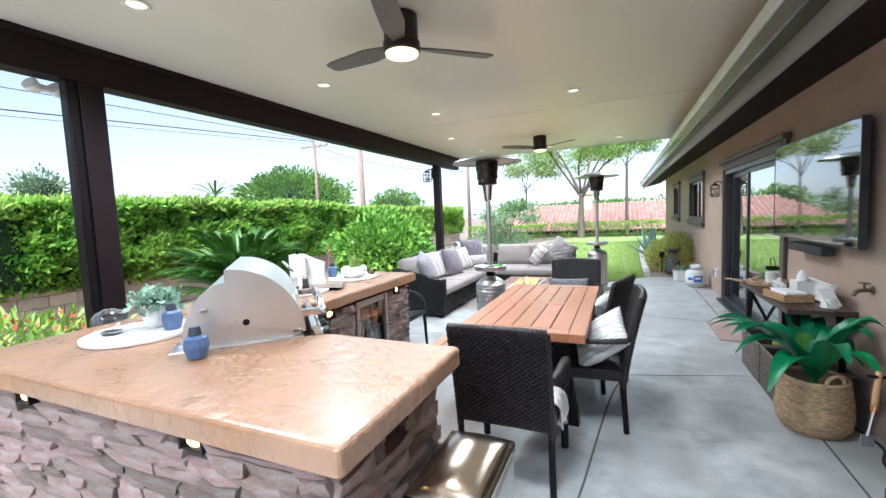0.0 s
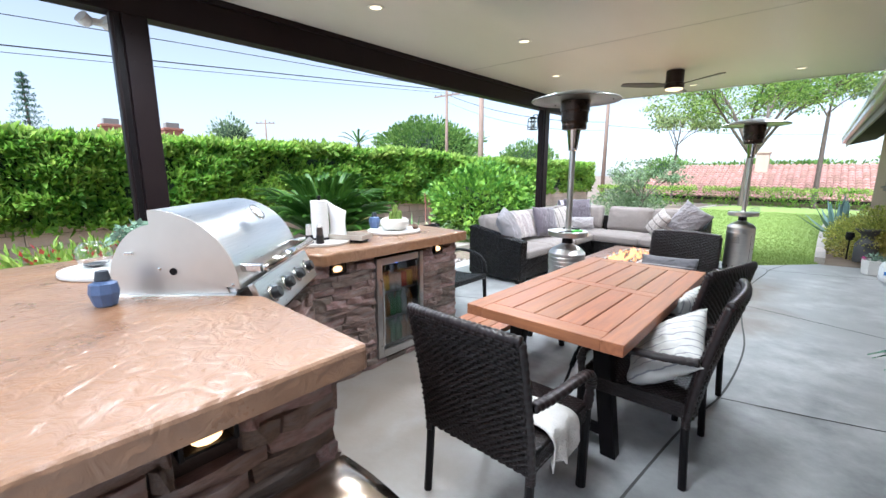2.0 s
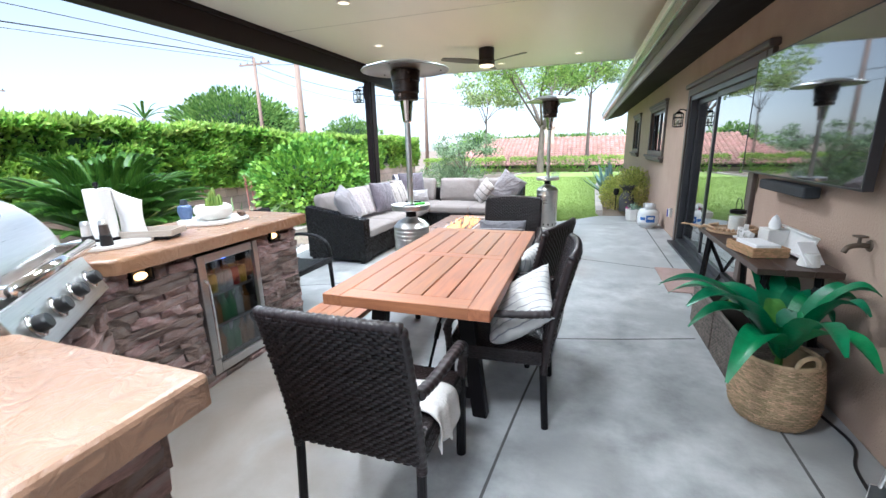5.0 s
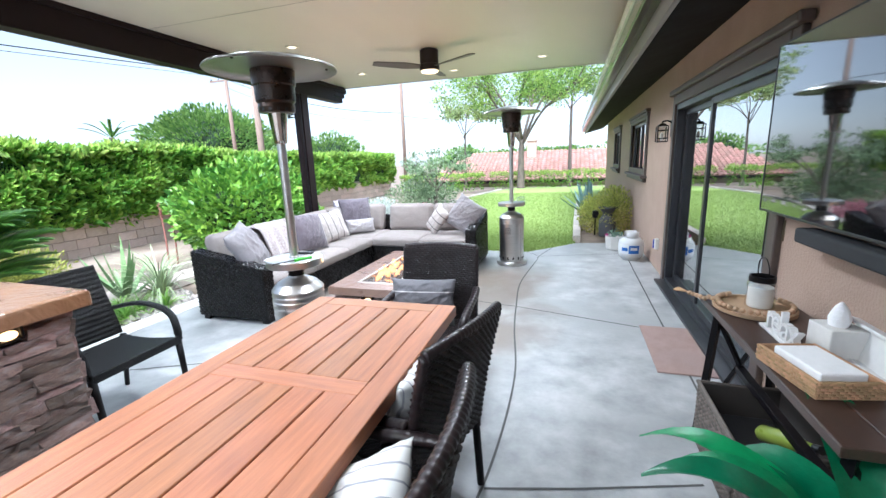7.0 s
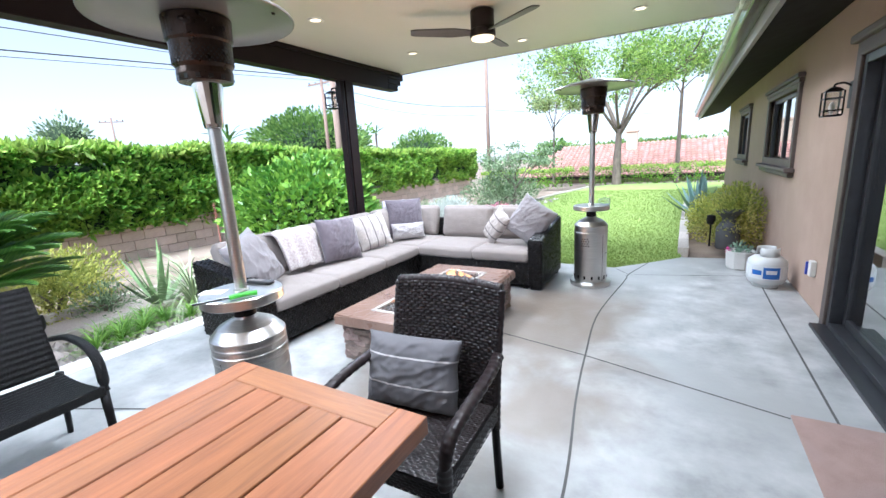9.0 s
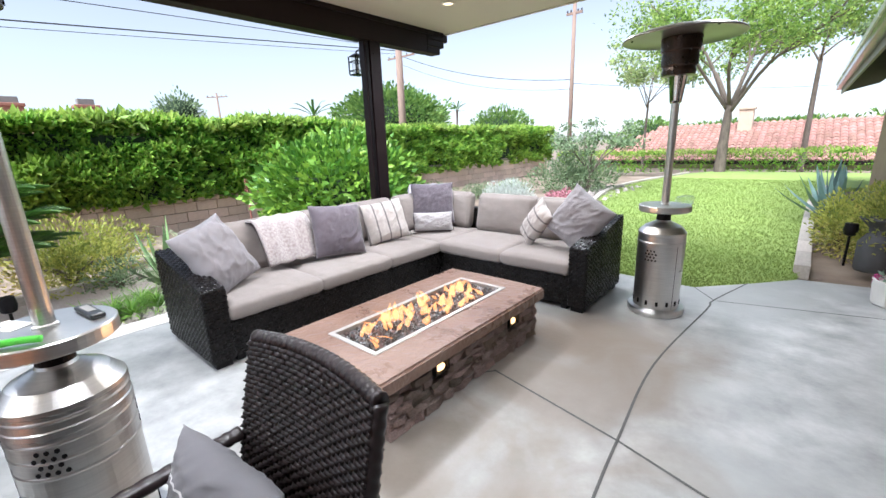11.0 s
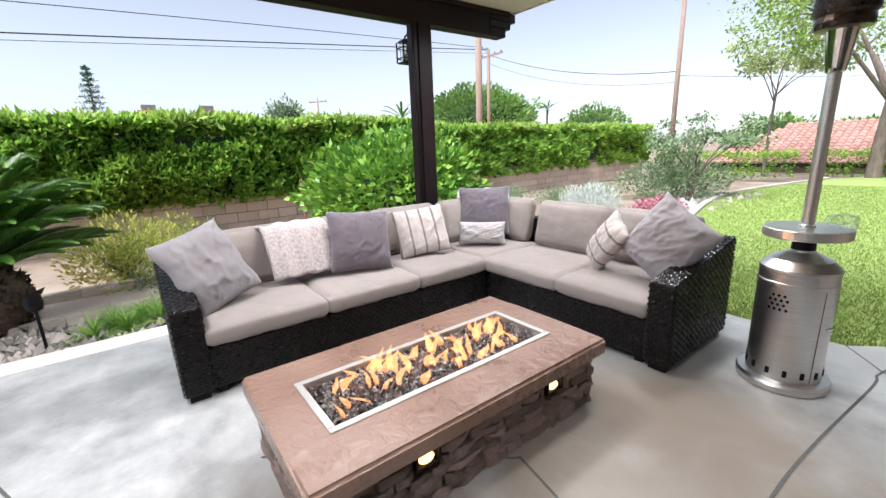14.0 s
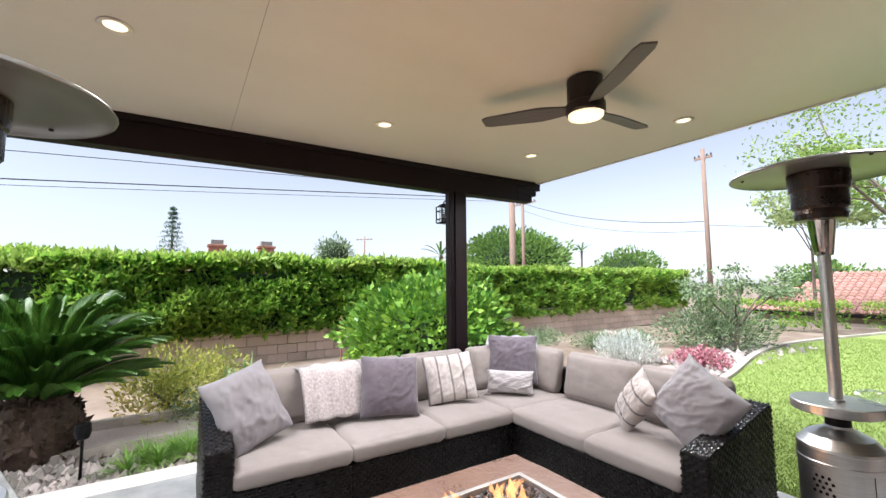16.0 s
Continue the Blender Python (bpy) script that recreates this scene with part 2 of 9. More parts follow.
def part(name, bm, material, parent, label="", smooth=False):
    """Links a bmesh (or a ready mesh) as one mesh object under a thing or a part."""
    me = bm if isinstance(bm, bpy.types.Mesh) else mesh_of(name, bm, material, smooth)
    ob = new(name, me)
    ob.parent = parent
    if label:
        tagged(ob, label)
    return ob


def thing(name, label, category, m=None, group="", kind=""):
    """An Empty at a thing's base, for its parts."""
    ob = new(name)
    ob.empty_display_size = 0.1
    if m:
        ob.matrix_world = m
    return tagged(ob, label, category, group, kind)


def solo(name, bm, material, label, category="", kind="", m=None, smooth=False, group=""):
    """A thing of one mesh."""
    me = bm if isinstance(bm, bpy.types.Mesh) else mesh_of(name, bm, material, smooth)
    ob = new(name, me)
    if m:
        ob.matrix_world = m
    return tagged(ob, label, category, group, kind)


def box(bm, x0, x1, y0, y1, z0, z1, bev=0.0, seg=2, m=None):
    r = bmesh.ops.create_cube(bm, size=1.0)
    vs = r["verts"]
    for v in vs:
        v.co = Vector((x0 + (v.co.x + 0.5) * (x1 - x0), y0 + (v.co.y + 0.5) * (y1 - y0), z0 + (v.co.z + 0.5) * (z1 - z0)))
    if bev:
        es = list({e for v in vs for e in v.link_edges})
        r2 = bmesh.ops.bevel(bm, geom=es, offset=bev, segments=seg, affect="EDGES", profile=0.5)
        vs = list({v for f in r2["faces"] for v in f.verts} | {v for v in vs if v.is_valid})
    if m:
        bmesh.ops.transform(bm, matrix=m, verts=vs)
    return vs


def bbox(x0, x1, y0, y1, z0, z1, bev=0.0, seg=2):
    bm = bmesh.new()
    box(bm, x0, x1, y0, y1, z0, z1, bev, seg)
    return bm


def lathe(profile, seg=32, cap=True, bm=None, m=None):
    """Turned shape from (radius, z) pairs, round z."""
    bm = bm or bmesh.new()
    rings = []
    for r, z in profile:
        ring = []
        for i in range(seg):
            a = 2 * math.pi * i / seg
            co = Vector((r * math.cos(a), r * math.sin(a), z))
            ring.append(bm.verts.new(m @ co if m else co))
        rings.append(ring)
    for a, b in zip(rings, rings[1:]):
        for i in range(seg):
            bm.faces.new((a[i], a[(i + 1) % seg], b[(i + 1) % seg], b[i]))
    if cap:
        bm.faces.new(rings[0][::-1])
        bm.faces.new(rings[-1])
    return bm


def tube(pts, r, seg=8, bm=None, flat=1.0, taper=None):
    """A bent bar along points; flat squeezes it upright; taper gives a radius factor along it."""
    bm = bm or bmesh.new()
    pts = [Vector(p) for p in pts]
    rings, last = [], None
    for i, p in enumerate(pts):
        d = (pts[min(i + 1, len(pts) - 1)] - pts[max(i - 1, 0)]).normalized()
        side = d.cross(Vector((0, 0, 1)))
        side = side.normalized() if side.length > 1e-2 else (last or Vector((1, 0, 0)))
        if last and side.dot(last) < 0:
            side = -side
        last = side
        up = side.cross(d).normalized()
        k = r * (taper(i / max(len(pts) - 1, 1)) if taper else 1)
        rings.append([bm.verts.new(p + side * k * math.cos(2 * math.pi * j / seg) + up * k * flat * math.sin(2 * math.pi * j / seg)) for j in range(seg)])
    for a, b in zip(rings, rings[1:]):
        for j in range(seg):
            bm.faces.new((a[j], a[(j + 1) % seg], b[(j + 1) % seg], b[j]))
    bm.faces.new(rings[0][::-1])
    bm.faces.new(rings[-1])
    return bm


def arc_pts(fn, n):
    return [fn(i / (n - 1)) for i in range(n)]


def curve3(ps, n=14):
    """Catmull-Rom through points."""
    ps = [Vector(p) for p in ps]
    q = [2 * ps[0] - ps[1]] + ps + [2 * ps[-1] - ps[-2]]
    out = []
    for i in range(1, len(q) - 2):
        for k in range(n):
            t = k / n
            a, b, c, d = q[i - 1], q[i], q[i + 1], q[i + 2]
            out.append(0.5 * ((2 * b) + (c - a) * t + (2 * a - 5 * b + 4 * c - d) * t * t + (3 * b - a - 3 * c + d) * t ** 3))
    return out + [ps[-1]]


def poly_slab(pts, z0, z1, bev=0.0, seg=2):
    """A flat plate over a plan outline (counter-clockwise)."""
    bm = bmesh.new()
    f = bm.faces.new([bm.verts.new((x, y, z1)) for x, y in pts])
    r = bmesh.ops.extrude_face_region(bm, geom=[f])
    bmesh.ops.translate(bm, verts=[v for v in r["geom"] if isinstance(v, bmesh.types.BMVert)], vec=(0, 0, z0 - z1))
    bmesh.ops.recalc_face_normals(bm, faces=bm.faces)
    if bev:
        es = [e for e in bm.edges if all(v.co.z > z1 - 1e-4 for v in e.verts) or abs(e.verts[0].co.z - e.verts[1].co.z) > 1e-4]
        bmesh.ops.bevel(bm, geom=es, offset=bev, segments=seg, affect="EDGES", profile=0.5)
    return bm


def pillow_mesh(name, w, h, t, material, seed=0, n=44, sag=0.0, pinch=0.8, wrinkle=0.005):
    """A stuffed square pillow in the x-z plane, bottom edge at z = 0, front to -y."""
    verts, faces = [], []
    for side in (-1, 1):
        for j in range(n + 1):
            for i in range(n + 1):
                u, v = i / n * 2 - 1, j / n * 2 - 1
                e = max(0.0, (1 - abs(u) ** 2.6)) ** 0.55 * max(0.0, (1 - abs(v) ** 2.6)) ** 0.55
                inx = 1 - 0.07 * (1 - abs(v) ** 2) * abs(u) ** 3 * pinch
                inz = 1 - 0.07 * (1 - abs(u) ** 2) * abs(v) ** 3 * pinch
                p = Vector((u * w / 2 * inx, side * t / 2 * e, (v * inz + 1) * h / 2))
                k = noise.noise(Vector((u * 2.2 + seed * 7.3, v * 2.2, side * 3.1))) * wrinkle * 2.2 + noise.noise(Vector((u * 6 + seed, v * 6, side + seed))) * wrinkle
                f1 = 1 - abs(noise.noise(Vector(((u + v) * 0.9 + seed, (u - v) * 2.6, side * 2 + seed * 1.3))))
                f2 = 1 - abs(noise.noise(Vector(((u - 0.4 * v) * 3.4 + seed * 2, (v + 0.5 * u) * 1.2, side + seed))))
                k += wrinkle * (1.5 * f1 ** 9 + 1.1 * f2 ** 10)
                p.y += side * k * min(1, e * 2)
                p.z -= sag * (1 - abs(u) ** 1.5) * (v + 1) / 2
                p.x += noise.noise(Vector((seed, v * 2, 0))) * 0.012
                verts.append(p)
    k = (n + 1) ** 2
    for s in range(2):
        for j in range(n):
            for i in range(n):
                a = s * k + j * (n + 1) + i
                q = (a, a + 1, a + n + 2, a + n + 1)
                faces.append(q if s == 0 else q[::-1])
    bm = bmesh.new()
    vs = [bm.verts.new(v) for v in verts]
    for f in faces:
        bm.faces.new([vs[i] for i in f])
    bmesh.ops.remove_doubles(bm, verts=bm.verts, dist=0.0008)
    return mesh_of(name, bm, material, True)


def boxcush_mesh(name, w, d, h, material, seed=0, crown=0.025, r=0.045, n=28):
    """A boxed cushion, w by d, h thick, base at z = 0, centred in plan; crowned top, rounded edges, soft dents."""
    bm = bmesh.new()
    box(bm, -w / 2, w / 2, -d / 2, d / 2, 0, h)
    bmesh.ops.subdivide_edges(bm, edges=bm.edges, cuts=n, use_grid_fill=True)
    for v in bm.verts:
        x, y, z = v.co.x / (w / 2), v.co.y / (d / 2), v.co.z / (h / 2) - 1
        c = Vector((max(min(v.co.x, w / 2 - r), -w / 2 + r), max(min(v.co.y, d / 2 - r), -d / 2 + r), max(min(v.co.z, h - r), r)))
        o = v.co - c
        if o.length > 1e-6:
            v.co = c + o.normalized() * min(o.length, r)
        b = (1 - x * x) * (1 - y * y)
        v.co.z += crown * b * (1 if z > 0 else 0.2 * z) + noise.noise(Vector((x * 1.7 + seed * 3.7, y * 1.7, z))) * 0.008 * (0.3 + b)
        v.co.z += noise.noise(Vector((x * 5 + seed, y * 5, seed))) * 0.003
        cr = (1 - abs(noise.noise(Vector((x * 2.2 + seed * 5, y * 2.2 + x, z * 0.7))))) ** 12
        edge_ = max(abs(x), abs(y)) ** 4
        v.co.z -= cr * (0.0025 + 0.004 * edge_)
        side = (1 - z * z) * 0.012
        v.co.x += side * x * abs(x) ** 6
        v.co.y += side * y * abs(y) ** 6
    return mesh_of(name, bm, material, True)


def weave_mesh(name, fn, w, h, pu, pv, material, lift=0.004, seed=0):
    """Staggered woven strands over a patch: fn(u, v) gives place and normal for u, v in metres; the strands run along u."""
    verts, faces = [], []
    nr, nc = max(int(round(h / pv)), 1), max(int(round(w / pu)), 1)
    pv, pu = h / nr, w / nc
    rng = random.Random(seed)
    for r in range(nr):
        for c in range(-1, nc + 1):
            u0 = (c + 0.5 * (r % 2)) * pu
            us = [u0 + pu * k for k in (0.02, 0.25, 0.75, 0.98)]
            us = [min(max(u, 0), w) for u in us]
            if us[3] - us[0] < pu * 0.2:
                continue
            v0, v1 = r * pv + pv * 0.07, (r + 1) * pv - pv * 0.07
            b = len(verts)
            j = rng.uniform(0.8, 1.2)
            for u, k in zip(us, (0.05, 1, 1, 0.05)):
                for v, q in ((v0, 0.35), ((v0 + v1) / 2, 1.0), (v1, 0.35)):
                    p, nn = fn(u, v)
                    verts.append(p + nn * (lift * k * q * j + 0.0006))
            for i in range(3):
                for k in range(2):
                    a = b + i * 3 + k
                    faces.append((a, a + 3, a + 4, a + 1))
    return raw_mesh(name, verts, faces, material, True)


def flat_patch(o, ud, vd):
    o, ud, vd = Vector(o), Vector(ud).normalized(), Vector(vd).normalized()
    nn = ud.cross(vd).normalized()
    return lambda u, v: (o + ud * u + vd * v, nn)


def bars_text(parent, text, size, m, material, depth=0.002, name="lettering", spacing=1.0):
    """Lettering in the built-in font, turned into a mesh."""
    cu = bpy.data.curves.new(name, "FONT")
    cu.body, cu.size, cu.extrude, cu.space_character = text, size, depth, spacing
    cu.align_x = "CENTER"
    tmp = bpy.data.objects.new(name, cu)
    scene.collection.objects.link(tmp)
    me = bpy.data.meshes.new_from_object(tmp.evaluated_get(bpy.context.evaluated_depsgraph_get()))
    bpy.data.objects.remove(tmp)
    me.materials.clear()
    me.materials.append(material)
    ob = new(name, me)
    ob.parent = parent
    ob.matrix_basis = m
    return ob

# ---- setting: slab, roof, posts, house ----
WALL_X, CEIL, BEAM_Z = 1.80, 2.90, 2.63
slab_outline = [(-4.75, -4.0), (1.80, -4.0), (1.80, 10.6), (1.32, 10.95), (0.78, 10.87), (0.40, 10.45), (0.0, 10.05), (-0.70, 10.08), (-3.70, 9.95), (-3.70, 5.3), (-4.70, 4.9)]
slab = solo("floor", poly_slab(slab_outline, -0.14, 0.0, 0.008), M_CONCRETE, "grey brushed concrete patio slab with curved control joints", kind="structure")
solo("floor_border", bbox(-3.71, -3.46, 5.0, 9.97, 0.0, 0.006, 0.003), M_CONCRETE_EDGE, "pale smooth concrete border along the patio edge", kind="structure")


def joint(pts, w=0.014):
    ps = [Vector((x, y, 0.0025)) for x, y in pts]
    verts, faces = [], []
    for i, p in enumerate(ps):
        d = (ps[min(i + 1, len(ps) - 1)] - ps[max(i - 1, 0)]).normalized()
        s = Vector((-d.y, d.x, 0)) * w / 2
        verts += [p - s, p + s]
    for i in range(len(ps) - 1):
        faces.append((2 * i, 2 * i + 2, 2 * i + 3, 2 * i + 1))
    return solo("floor_joint", raw_mesh("floor_joint", verts, faces, M_JOINT), None, "dark recessed control joint in the slab", kind="structure")


joint(curve3([(0.0, -0.5), (0.02, 2.4), (0.08, 3.27), (0.185, 4.34), (0.30, 5.0), (0.31, 5.95), (0.20, 6.8), (0.14, 7.42), (0.09, 8.30), (0.20, 9.50), (0.21, 9.75), (0.40, 10.45)], 8))
joint([(-3.5, 5.0), (-1.86, 5.74)])
joint([(-1.49, 6.63), (-0.69, 7.585)])
joint([(-0.71, 7.58), (0.14, 7.405), (1.29, 7.08)])
joint([(0.30, 4.89), (0.73, 5.0), (1.30, 5.17)])
joint([(1.42, 2.4), (1.46, 4.08), (1.49, 5.2), (1.50, 6.2), (1.50, 7.2), (1.51, 9.2), (1.53, 10.6)])
joint([(0.22, 9.75), (0.0, 10.05)], 0.01)
joint([(0.22, 9.75), (1.5, 10.1)], 0.01)

solo("ceiling", bbox(-3.62, 1.62, 0.3, 10.27, CEIL, CEIL + 0.12), M_CEIL, "cream embossed insulated patio roof panels", kind="structure")
for y in (6.55,):
    solo("trim", bbox(-3.3, 1.5, y - 0.0015, y + 0.0015, CEIL - 0.0015, CEIL + 0.01), M_FASCIA, "thin seam between the ceiling panels", kind="structure")
solo("trim", bbox(-3.64, 1.6, 10.27, 10.30, CEIL - 0.012, CEIL + 0.13, 0.004), M_CEIL, "cream metal edge trim of the patio roof", kind="structure")

beam = thing("roof_beam", "dark brown boxed beam carrying the patio roof", "beam")
bb = bmesh.new()
box(bb, -3.46, -3.30, 0.3, 9.90, BEAM_Z, CEIL, 0.006)
part("beam_body", bb, M_BROWN, beam)
bb = bmesh.new()
for k, (z0, z1, e) in enumerate(((BEAM_Z, BEAM_Z + 0.09, 0.26), (BEAM_Z + 0.09, BEAM_Z + 0.17, 0.34), (BEAM_Z + 0.17, CEIL, 0.42))):
    box(bb, -3.46, -3.30, 9.90, 9.90 + e, z0, z1, 0.012)
part("corbel_end", bb, M_BROWN, beam, "stepped scroll-cut beam end")
part("ledger_strip", bbox(-3.30, -3.27, 0.3, 10.2, CEIL - 0.05, CEIL, 0.003), M_BROWN, beam)


def roof_post(y):
    p = thing("roof_post", "dark brown square patio post with a side channel", "post", pose(-3.355, y, 0), group="posts of the patio roof")
    part("post_shaft", bbox(-0.065, 0.065, -0.07, 0.09, 0, BEAM_Z, 0.006), M_BROWN, p)
    part("side_channel", bbox(-0.045, 0.045, -0.14, -0.07, 0, BEAM_Z, 0.008), M_BROWN, p)
    part("channel_groove", bbox(0.045, 0.052, -0.12, -0.085, 0.02, 2.60, 0.002), M_BLACK, p)
    part("base_plate", bbox(-0.085, 0.085, -0.15, 0.11, 0, 0.012, 0.003), M_BROWN, p)
    for dy in (-0.02, 0.05):
        for z in (2.3, 2.5):
            part("bolt", lathe([(0.007, 0), (0.006, 0.004)], 8, m=pose(0.065, dy, z, 0, 90, 0)), M_BLACK, p)
    return p


roof_post(2.66)
roof_post(8.98)


def wall_with_holes(name, x0, x1, y0, y1, z0, z1, holes, material, label):
    """A wall along y of real thickness, with rectangular openings (ya, yb, za, zb)."""
    ys = sorted({y0, y1, *[h[0] for h in holes], *[h[1] for h in holes]})
    zs = sorted({z0, z1, *[h[2] for h in holes], *[h[3] for h in holes]})
    bm = bmesh.new()
    solid = {}
    for i in range(len(ys) - 1):
        for j in range(len(zs) - 1):
            yc, zc = (ys[i] + ys[i + 1]) / 2, (zs[j] + zs[j + 1]) / 2
            solid[i, j] = not any(h[0] < yc < h[1] and h[2] < zc < h[3] for h in holes)

    def quad(*c):
        bm.faces.new([bm.verts.new(p) for p in c])
    for (i, j), s in solid.items():
        if not s:
            continue
        a, b, c, d = ys[i], ys[i + 1], zs[j], zs[j + 1]
        quad((x0, a, c), (x0, a, d), (x0, b, d), (x0, b, c))
        quad((x1, a, c), (x1, b, c), (x1, b, d), (x1, a, d))
        if not solid.get((i - 1, j), False):
            quad((x0, a, c), (x1, a, c), (x1, a, d), (x0, a, d))
        if not solid.get((i + 1, j), False):
            quad((x0, b, c), (x0, b, d), (x1, b, d), (x1, b, c))
        if not solid.get((i, j - 1), False):
            quad((x0, a, c), (x0, b, c), (x1, b, c), (x1, a, c))
        if not solid.get((i, j + 1), False):
            quad((x0, a, d), (x1, a, d), (x1, b, d), (x0, b, d))
    bmesh.ops.remove_doubles(bm, verts=bm.verts, dist=0.0005)
    return solo(name, bm, material, label, kind="structure")


DOOR = (6.04, 8.62, 0.03, 2.06)
WIN1, WIN2 = (10.54, 12.2, 1.21, 2.06), (14.2, 15.4, 1.21, 2.06)
wall_with_holes("wall_east", WALL_X, WALL_X + 0.2, -4.0, 18.3, -0.15, 2.75, [DOOR, WIN1, WIN2], M_STUCCO, "tan sand-finish stucco house wall")
# the rooms behind the openings
M_ROOM = mat("dim_room_plaster", (0.36, 0.34, 0.31), rough=0.9, scale=2)
M_ROOMFLOOR = mat("room_floor_tile", (0.25, 0.21, 0.17), rough=0.5, scale=3)
solo("wall_room_back", bbox(6.0, 6.1, -4, 18.3, -0.15, 2.75), M_ROOM, "plain room wall behind the glass", kind="structure")
solo("wall_room_end", bbox(2.0, 6.0, 18.2, 18.3, -0.15, 2.75), M_STUCCO, "stucco end wall of the house", kind="structure")
solo("wall_room_near", bbox(2.0, 6.0, -4.0, -3.9, -0.15, 2.75), M_STUCCO, "stucco near end wall of the house", kind="structure")
solo("wall_room_divider", bbox(2.0, 6.0, 9.6, 9.7, 0.0, 2.6), M_ROOM, "plain room divider wall", kind="structure")
solo("floor_room", bbox(2.0, 6.0, -3.9, 18.2, -0.1, 0.02), M_ROOMFLOOR, "tiled room floor behind the glass door", kind="structure")
solo("ceiling_room", bbox(2.0, 6.0, -3.9, 18.2, 2.55, 2.6), M_ROOM, "plain room ceiling", kind="structure")

# eave of the house
eave = thing("house_eave", "house eave with dark soffit, taupe fascia and metal gutter", "eave")
bm = bmesh.new()
vs = [bm.verts.new(p) for p in ((1.20, -4, 2.39), (1.85, -4, 2.55), (1.85, 21.2, 2.55), (1.20, 21.2, 2.39), (1.20, -4, 2.44), (1.85, -4, 2.62), (1.85, 21.2, 2.62), (1.20, 21.2, 2.44))]
for q in ((0, 1, 2, 3), (7, 6, 5, 4), (0, 4, 5, 1), (2, 6, 7, 3), (1, 5, 6, 2), (3, 7, 4, 0)):
    bm.faces.new([vs[i] for i in q])
part("soffit", bm, M_SOFFIT, eave, "black-brown board soffit")
part("fascia", bbox(1.165, 1.20, -4, 21.25, 2.345, 2.47, 0.004), M_FASCIA, eave, "taupe painted fascia board")
gm = bmesh.new()
box(gm, 1.06, 1.165, -4, 21.3, 2.455, 2.475, 0.006)
box(gm, 1.055, 1.066, -4, 21.3, 2.46, 2.58, 0.003)
part("gutter", gm, M_GUTTER, eave, "dark bronze glossy gutter trough")
part("gutter_lip", bbox(1.035, 1.062, -4, 21.3, 2.58, 2.67, 0.008), M_GUTTER_W, eave, "metal gutter lip, sky reflection put into its pale colour")
# the house roof
roof = thing("house_roof", "low-slope tan tiled house roof above the eave", "roof")
bm = bmesh.new()
vs = [bm.verts.new(p) for p in ((1.10, -4, 2.62), (6.2, -4, 3.9), (6.2, 21.35, 3.9), (1.10, 21.35, 2.62), (1.10, -4, 2.68), (6.2, -4, 4.0), (6.2, 21.35, 4.0), (1.10, 21.35, 2.68))]
for q in ((0, 1, 2, 3), (7, 6, 5, 4), (0, 4, 5, 1), (2, 6, 7, 3), (1, 5, 6, 2), (3, 7, 4, 0)):
    bm.faces.new([vs[i] for i in q])
for v in bm.verts:
    v.co.z += 0.0 if v.co.x > 2 else 0.02
part("roof_deck", bm, M_FASCIA, roof)


def frame_rect(bm, x0, x1, ya, yb, za, zb, w, bev=0.004):
    box(bm, x0, x1, ya, ya + w, za, zb, bev)
    box(bm, x0, x1, yb - w, yb, za, zb, bev)
    box(bm, x0, x1, ya + w, yb - w, za, za + w, bev)
    box(bm, x0, x1, ya + w, yb - w, zb - w, zb, bev)


M_SHADE = mat("grey_solar_shade", (0.30, 0.31, 0.32), rough=0.8, scale=60, bump=0.1, bscale=300)
M_TRIM = mat("weathered_brown_trim", (0.10, 0.075, 0.062), (0.075, 0.057, 0.05), rough=0.55, scale=5, bump=0.1, stretch=(4, 1, 4))
M_BLIND = mat("pale_grey_blind", (0.52, 0.53, 0.53), rough=0.8, scale=8)


def window(name, w):
    ya, yb, za, zb = w
    t = thing(name, "dark-trimmed house window with a moulded sill", "window", kind="structure")
    bm = bmesh.new()
    frame_rect(bm, WALL_X - 0.035, WALL_X + 0.03, ya - 0.1, yb + 0.1, za - 0.02, zb + 0.1, 0.1, 0.01)
    part("trim_surround", bm, M_TRIM, t, "dark brown wooden surround")
    bm = bmesh.new()
    box(bm, WALL_X - 0.07, WALL_X + 0.0, ya - 0.17, yb + 0.17, zb + 0.10, zb + 0.15, 0.012)
    box(bm, WALL_X - 0.05, WALL_X + 0.0, ya - 0.14, yb + 0.14, zb + 0.05, zb + 0.10, 0.012)
    part("head_moulding", bm, M_TRIM, t)
    bm = bmesh.new()
    box(bm, WALL_X - 0.10, WALL_X + 0.0, ya - 0.18, yb + 0.18, za - 0.06, za - 0.01, 0.016)
    box(bm, WALL_X - 0.06, WALL_X + 0.0, ya - 0.14, yb + 0.14, za - 0.12, za - 0.06, 0.016)
    part("sill", bm, M_TRIM, t)
    bm = bmesh.new()
    frame_rect(bm, WALL_X + 0.03, WALL_X + 0.08, ya, yb, za, zb, 0.05)
    box(bm, WALL_X + 0.03, WALL_X + 0.075, (ya + yb) / 2 - 0.03, (ya + yb) / 2 + 0.03, za + 0.05, zb - 0.05, 0.004)
    part("sash_frame", bm, M_CHROME_D, t)
    for a, b in ((ya + 0.05, (ya + yb) / 2 - 0.03), ((ya + yb) / 2 + 0.03, yb - 0.05)):
        part("pane", bbox(WALL_X + 0.052, WALL_X + 0.056, a, b, za + 0.05, zb - 0.05), M_GLASS, t).visible_shadow = False
    part("blind", bbox(WALL_X + 0.12, WALL_X + 0.125, ya, yb, za, zb), M_BLIND, t, "pale closed roller blind")
    return t


window("window_1", WIN1)
window("window_2", WIN2)

